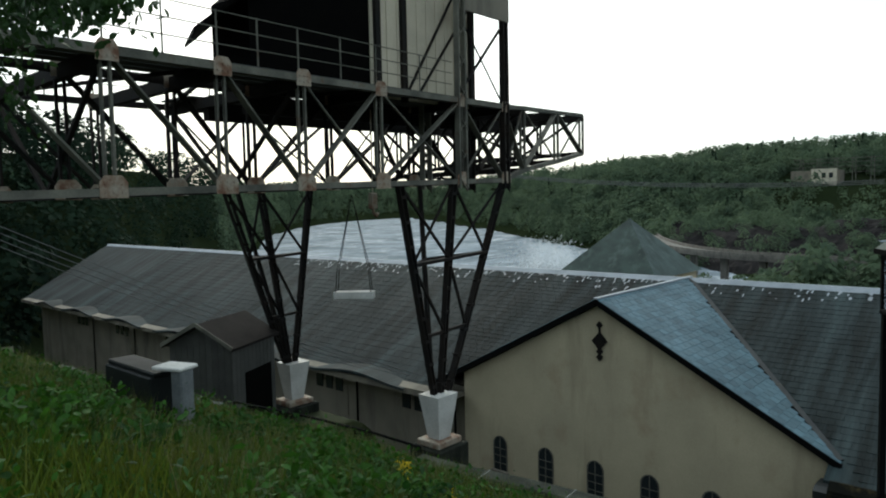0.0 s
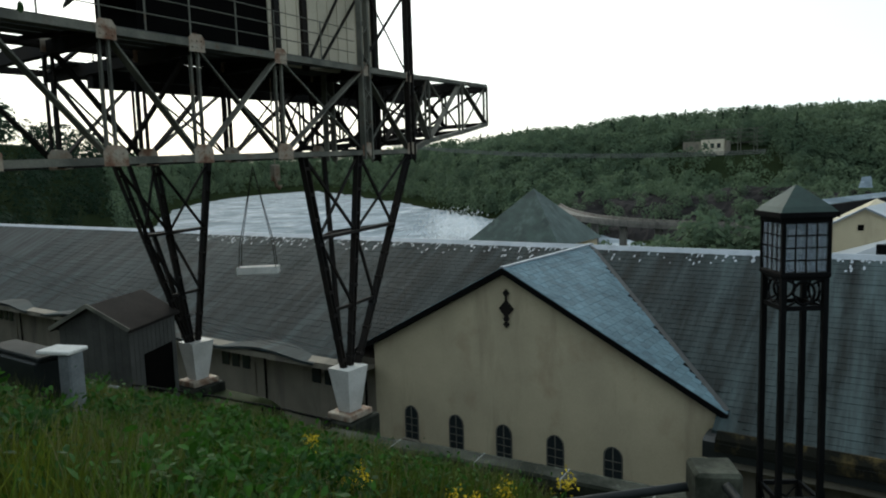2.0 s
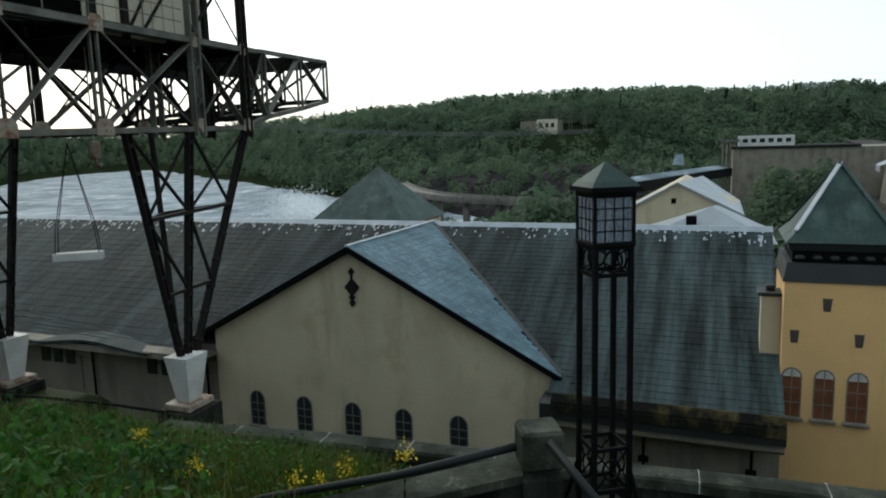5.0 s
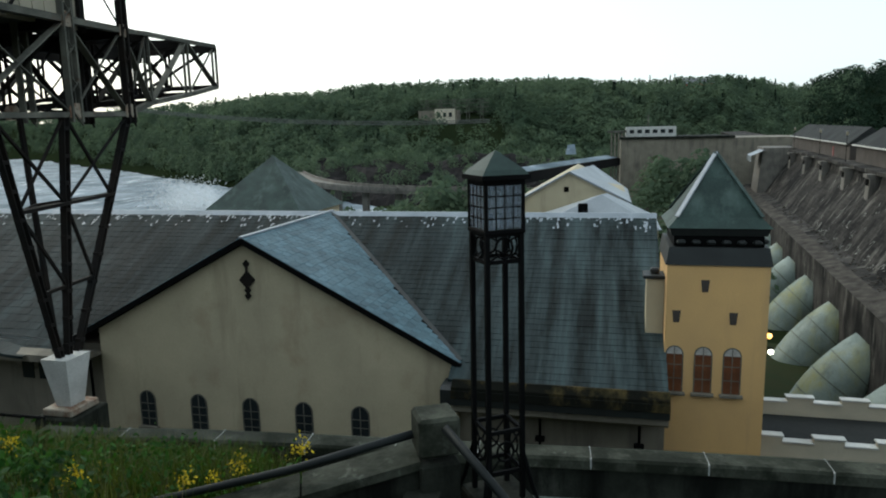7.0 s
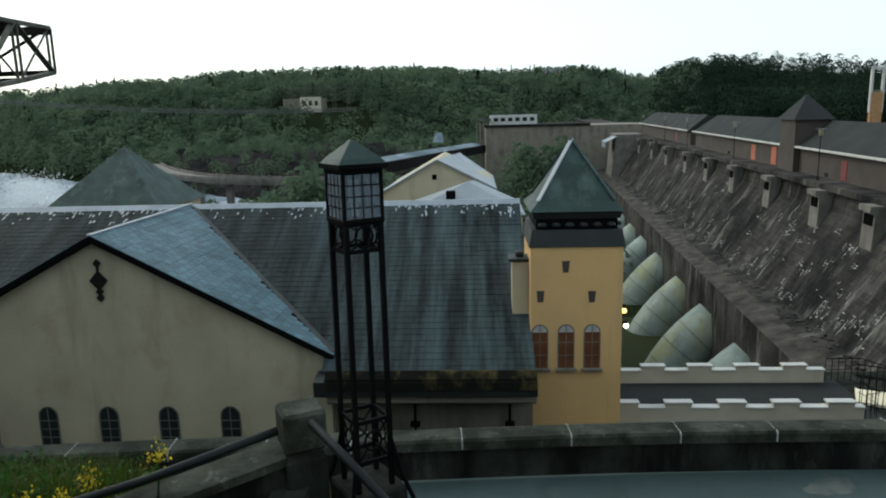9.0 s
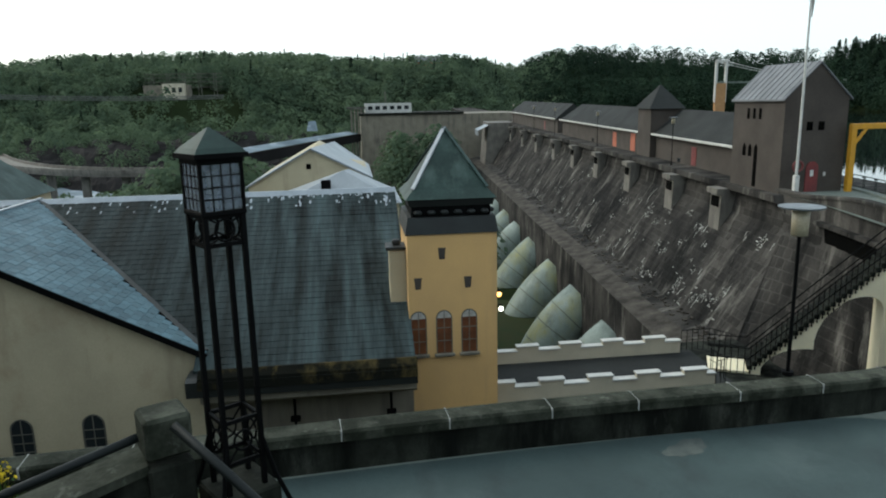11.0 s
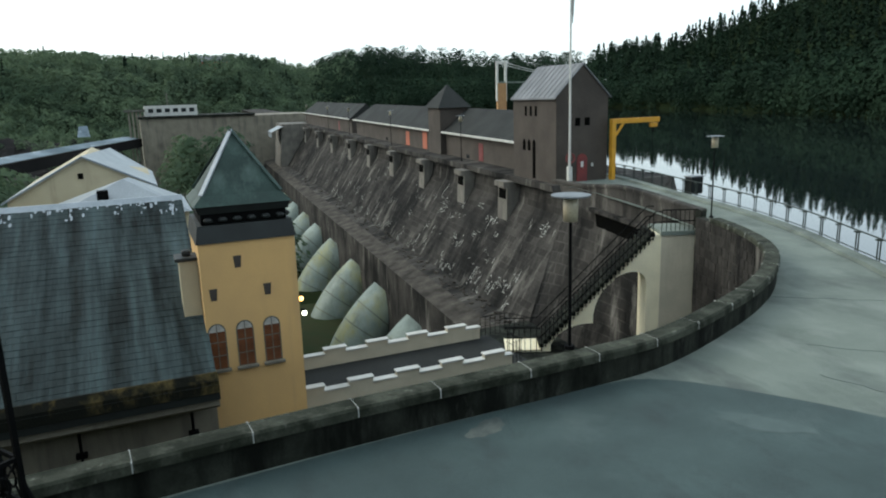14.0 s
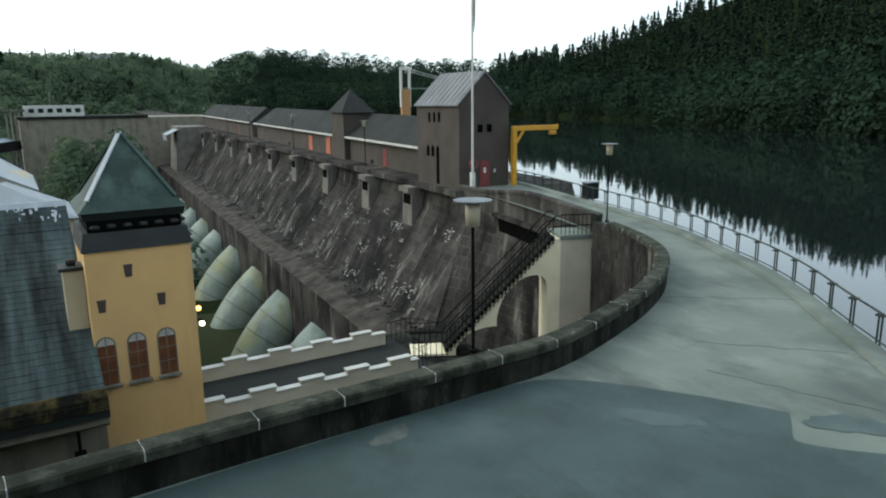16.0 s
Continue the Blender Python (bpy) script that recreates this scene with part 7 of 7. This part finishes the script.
for a, b in zip(line, line[1:]):
    d = (b - a).normalized()
    q = Vector((-d.y, d.x, 0)) * 3.0
    if q.x > 0:
        q = -q
    h2.beam(a - Vector((0, 0, 1.0)), b - Vector((0, 0, 1.0)), 0.8, 1.8)
    m_ = 12
    for k in range(m_):
        u, v = a.lerp(b, k / m_), a.lerp(b, (k + 1) / m_)
        g.add([u, v, v + q + Vector((0, 0, 0.5)), u + q + Vector((0, 0, 0.5))], [(0, 1, 2, 3)])
g.add([(-11.2, 232, 1.0), (-8.9, 232, 1.2), (-8.3, 230, -2), (-11.8, 230, -2)], [(0, 1, 2, 3)])
solid("overflow_water", g, M_FOAM, "white water pouring along the overflow weir", "water", "structure")
solid("channel_wall", h2, M_ROCK, "dark channel wall below the spillway", "wall", "structure")

# bare rock between the far woods and the river
g = Geo()
na, nr_ = 120, 26
pts = []
for i in range(na + 1):
    a = radians(-24.0 + 24.5 * i / na)
    lift = -2.5 + 2.0 * noise.noise((i * 0.09, 0.5, 0))
    for j in range(nr_ + 1):
        t = j / nr_
        r = 222 + 46 * t
        x, y = 3 + r * math.sin(a), -0.8 + r * math.cos(a)
        rough = 1.6 * noise.noise((x * 0.09, y * 0.09, 1)) + 0.9 * noise.noise((x * 0.28, y * 0.28, 2)) + 0.4 * noise.noise((x * 0.8, y * 0.8, 5))
        pts.append((x, y, -17.5 + (16 + lift) * t ** 0.8 + rough))
g.add(pts, [(i * (nr_ + 1) + j, (i + 1) * (nr_ + 1) + j, (i + 1) * (nr_ + 1) + j + 1, i * (nr_ + 1) + j + 1) for i in range(na) for j in range(nr_)])
solid("rock_bank", g, M_ROCK, "dark bare rock sloping down to the river", "rock", "structure")

# ---- road bridge over the river ----
rb = thing("road_bridge", (0, 0, 0), "curved concrete road bridge on slender piers across the river", "bridge")
deck = smooth_line([(-348, 760, 6), (-230, 480, -1), (-150, 310, -6.5), (-112, 240, -8), (-84, 196, -8.1), (-61, 175, -8.2), (-39, 169, -8.4), (-10, 168, -8.8)], 8)
nn = side(deck)
g = Geo()
pts = []
for p, q in zip(deck, nn):
    for o, z in ((3.2, -0.9), (3.4, 0.0), (3.4, 0.75), (3.1, 0.75), (3.1, 0), (-3.1, 0), (-3.1, 0.75), (-3.4, 0.75), (-3.4, 0), (-3.2, -0.9)):
        w = p + q * o
        pts.append((w.x, w.y, w.z + z))
k = 10
g.add(pts, [(i * k + j, (i + 1) * k + j, (i + 1) * k + (j + 1) % k, i * k + (j + 1) % k) for i in range(len(deck) - 1) for j in range(k)])
part("bridge_deck", g, M_PIER, rb)
for i in range(16, len(deck), 4):
    p = deck[i]
    g = Geo()
    g.cbox((p.x, p.y, (p.z - 0.9 - 22) / 2), (1.6, 1.6, 22 + p.z - 0.9), None, 0.05)
    part("bridge_pier", g, M_PIER, rb)

# ---- far buildings ----
su = thing("transformer_station", (0, 0, 0), "pale block building of a transformer station on the wooded hill", "building")
g = Geo()
g.box(-91.4, 340, 4, -71.6, 348, 16.6)
part("wall", g, M_CREAM_D, su)
g = Geo()
g.box(-82.5, 338, 4, -72.6, 340.3, 17.2)
part("front_wall", g, M_CREN, su)
for i in range(3):
    g = Geo()
    g.box(-81.2 + i * 2.9, 337.9, 13.2, -79.6 + i * 2.9, 338.05, 15.4)
    part("window", g, M_DGLASS, su)
for i in range(5):
    x = -88 + i * 7.0
    py = thing("lattice_mast", (x, 344, 5), "grey steel lattice mast of the transformer station", "mast", "transformer station masts")
    for sx in (-1, 1):
        g = Geo()
        g.beam((sx * 0.8, 0, 0), (sx * 0.5, 0, 17), 0.26, 0.26)
        part("leg", g, M_STEELG, py)
    for z in (10.5, 13, 15, 16.6):
        g = Geo()
        g.beam((-3.6, 0, z), (3.6, 0, z), 0.26, 0.26)
        part("cross_arm", g, M_STEELG, py)
bt = thing("suspension_bridge", (167, 300, -4), "distant suspension bridge tower with an ochre base and white portal", "bridge")
for sx in (-2.3, 2.3):
    g = Geo()
    g.cbox((sx, 0, 17), (0.9, 1.2, 18.5))
    part("tower_leg", g, M_WHITE, bt)
g = Geo()
g.cbox((0, 0, 25.6), (5.5, 1.3, 1.0))
part("portal_beam", g, M_WHITE, bt)
g = Geo()
g.cbox((0, 0, 7.5), (4.6, 1.6, 17))
part("tower_base", g, mat("ochre_render", (0.4, 0.22, 0.09), (0.33, 0.18, 0.08), 0.9, 0.4, 3, 0), bt)
g = Geo()
g.beam((-2, 0, 16.5), (90, 20, 15.5), 2.0, 0.7)
part("deck", g, M_CONC, bt)
for s in (-2.3, 2.3):
    g = Geo()
    g.path([(s + (80) * t, 20 * t, 25.5 - 8.5 * (1 - (1 - t) ** 2)) for t in [i / 12 for i in range(13)]], 0.16, 5)
    part("main_cable", g, M_WHITE, bt)

# a house on the skyline
sk = thing("skyline_house", (47.4, 400, 21.7), "distant reddish house with a pale roof on the skyline", "house")
g = Geo()
g.box(-7.2, 0, 0, 7.2, 8, 6.9)
part("wall", g, M_REDO, sk)
g = Geo()
g.prism([(-0.8, 6.9), (8.8, 6.9), (4, 9.9)], "x", -7.8, 7.8)
part("roof", g, M_ROOFR, sk)
for i in range(3):
    g = Geo()
    g.box(-7.2 + 1.5 + i * 4, -0.1, 3.9, -7.2 + 3 + i * 4, 0.05, 5.7)
    part("window", g, M_WHITE, sk)

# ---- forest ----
# Paler, bluer base colour stands in for haze over the far hills.
M_FOREST = mat("hazy_forest_leaves", (0.13, 0.178, 0.1), (0.068, 0.1, 0.064), 0.85, 0.11, 0.4, 0, rnd=0.04, mix=0.3, spec=0.1, wash=((0.035, 0.06, 0.035), 0.5, 0.62, (0.02, 0.02, 0.02), 0.7))
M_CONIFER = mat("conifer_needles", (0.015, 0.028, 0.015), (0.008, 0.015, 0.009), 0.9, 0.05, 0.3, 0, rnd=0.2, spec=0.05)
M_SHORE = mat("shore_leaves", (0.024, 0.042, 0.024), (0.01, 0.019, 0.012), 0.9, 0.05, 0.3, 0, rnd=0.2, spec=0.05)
nr = np.random.RandomState(3)


let_through(M_FOREST, 0.45)
let_through(M_SHORE, 0.35)


def forest(places, conifer, lobes, leaf):
    """Crowns of loose tilted leaf clumps, joined into one mesh."""
    V, F = [], []
    for x, y, z, h in places:
        n = lobes
        if conifer:
            t = nr.rand(n) ** 0.8
            rad = (1 - t) * h * 0.2 * (0.55 + 0.6 * nr.rand(n)) + 0.05
            a = nr.rand(n) * 6.283
            cz = h * (0.08 + 0.92 * t)
        else:
            u = nr.rand(n)
            a = nr.rand(n) * 6.283
            t = nr.rand(n)
            prof = np.sin(np.pi * np.clip(0.12 + 0.85 * t, 0, 1)) ** 0.6
            rad = prof * h * 0.42 * np.sqrt(0.35 + 0.65 * u) * (1 + 0.28 * np.sin(3 * a + x) * np.cos(5 * t + y))
            cz = h * (0.15 + 0.85 * t)
        c = np.stack([x + rad * np.cos(a), y + rad * np.sin(a), z + cz], 1)
        s = leaf * h * (0.5 + 0.8 * nr.rand(n))
        nm = np.stack([np.cos(a), np.sin(a), 0.55 + 0.5 * t], 1) + nr.randn(n, 3) * 0.25
        e1 = np.cross(nm, nr.randn(n, 3))
        e1 /= np.linalg.norm(e1, axis=1)[:, None]
        e2 = np.cross(nm, e1)
        e2 /= np.linalg.norm(e2, axis=1)[:, None]
        q = np.stack([c + e1 * s[:, None], c + e2 * s[:, None] * 0.75, c - e1 * s[:, None] * 0.9, c - e2 * s[:, None] * 0.75], 1)
        V.append(q.reshape(-1, 3))
    V = np.concatenate(V)
    m = len(V) // 4
    me = bpy.data.meshes.new("forest")
    me.vertices.add(len(V))
    me.vertices.foreach_set("co", V.ravel())
    me.loops.add(m * 4)
    me.loops.foreach_set("vertex_index", np.arange(m * 4, dtype=np.int32))
    me.polygons.add(m)
    me.polygons.foreach_set("loop_start", np.arange(0, m * 4, 4, dtype=np.int32))
    me.update(calc_edges=True)
    return me


def scatter(count, amin, amax, r0, r1, hmin, hmax, ok=None, seed=1):
    rr = random.Random(seed)
    out = []
    tries = 0
    while len(out) < count and tries < count * 20:
        tries += 1
        a = rr.uniform(amin, amax)
        t = rr.random() ** 0.8
        lo, hi = r0(a), r1(a)
        r = lo + (hi - lo) * t
        x, y = 3 + r * math.sin(radians(a)), -0.8 + r * math.cos(radians(a))
        if ok and not ok(x, y, r, a):
            continue
        out.append((x, y, ground(x, y) - 0.5, rr.uniform(hmin, hmax)))
    return out


def not_built(x, y, r, a):
    if ground(x, y) < -14.5:
        return False
    if -96 < x < -52 and 322 < y < 352:
        return False
    if -17 < a < -8.5 and 300 < r < 345:
        return rnd_keep.random() < 0.12
    return True


rnd_keep = random.Random(8)
START = [(-180, 60), (-80, 70), (-72, 105), (-66, 112), (-58, 290), (-55.5, 600), (-50, 900), (-45, 1060), (-40, 620), (-33, 350), (-27, 262), (-14, 262), (-6, 285), (4, 320), (17, 330), (180, 300)]
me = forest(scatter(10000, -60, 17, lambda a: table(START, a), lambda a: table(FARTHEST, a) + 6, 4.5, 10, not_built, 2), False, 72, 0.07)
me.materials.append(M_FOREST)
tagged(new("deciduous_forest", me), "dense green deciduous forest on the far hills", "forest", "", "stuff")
me = forest(scatter(160, -58, 17, lambda a: table(START, a) + 40, lambda a: table(FARTHEST, a) + 8, 8, 12, not_built, 4), True, 80, 0.05)
me.materials.append(M_CONIFER)
tagged(new("spruce_forest", me), "dark spruces rising from the hillside woods", "forest", "", "stuff")
SHORE = [(14, 380), (20, 362), (31, 382), (36, 372), (40, 322), (45, 262), (52, 202), (62, 157), (75, 122), (90, 97), (120, 80)]
me = forest(scatter(2400, 36, 90, lambda a: table(SHORE, a), lambda a: table(FARTHEST, a) + 8, 9, 16, None, 5), True, 80, 0.06)
me.materials.append(M_CONIFER)
tagged(new("lakeside_spruces", me), "dark spruce forest on the lake's far shore", "forest", "", "stuff")
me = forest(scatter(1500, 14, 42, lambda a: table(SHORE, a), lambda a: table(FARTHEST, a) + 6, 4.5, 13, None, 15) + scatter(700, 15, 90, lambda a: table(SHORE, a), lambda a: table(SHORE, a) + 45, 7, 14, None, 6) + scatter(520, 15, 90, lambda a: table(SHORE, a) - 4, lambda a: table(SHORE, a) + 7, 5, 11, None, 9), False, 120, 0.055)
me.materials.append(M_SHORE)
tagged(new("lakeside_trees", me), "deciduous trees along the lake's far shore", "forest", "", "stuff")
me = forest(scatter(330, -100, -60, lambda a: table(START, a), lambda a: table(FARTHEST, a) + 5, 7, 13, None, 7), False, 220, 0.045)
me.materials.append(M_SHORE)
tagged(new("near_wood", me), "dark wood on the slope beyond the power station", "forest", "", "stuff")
spots = [(-17 + rg.uniform(-9, 7), 103 + rg.uniform(-7, 6), -9 + rg.uniform(-3, 0.5), rg.uniform(5, 9)) for _ in range(34)] + [(-8 + rg.uniform(-45, 28), 100 + rg.uniform(-14, 30), -17 + rg.uniform(-1, 3), rg.uniform(5, 9)) for _ in range(60)] + [(14 + rg.uniform(-6, 8), 150 + rg.uniform(-8, 12), -13 + rg.uniform(0, 3), rg.uniform(6, 12)) for _ in range(26)] + [(-50 + rg.uniform(-30, 30), 150 + rg.uniform(-30, 10), -17, rg.uniform(4, 8)) for _ in range(50)]
for _ in range(150):
    a_, t_ = radians(rg.uniform(-24, 0.3)), rg.random() ** 0.7
    r_ = 224 + 44 * t_
    spots.append((3 + r_ * math.sin(a_), -0.8 + r_ * math.cos(a_), -19 + 14 * t_ ** 0.8, rg.uniform(2.5, 6.5)))
me = forest(spots, False, 170, 0.06)
me.materials.append(M_FOREST)
tagged(new("bushes", me), "dark bushes on the river bank behind the power station", "bushes", "", "stuff")
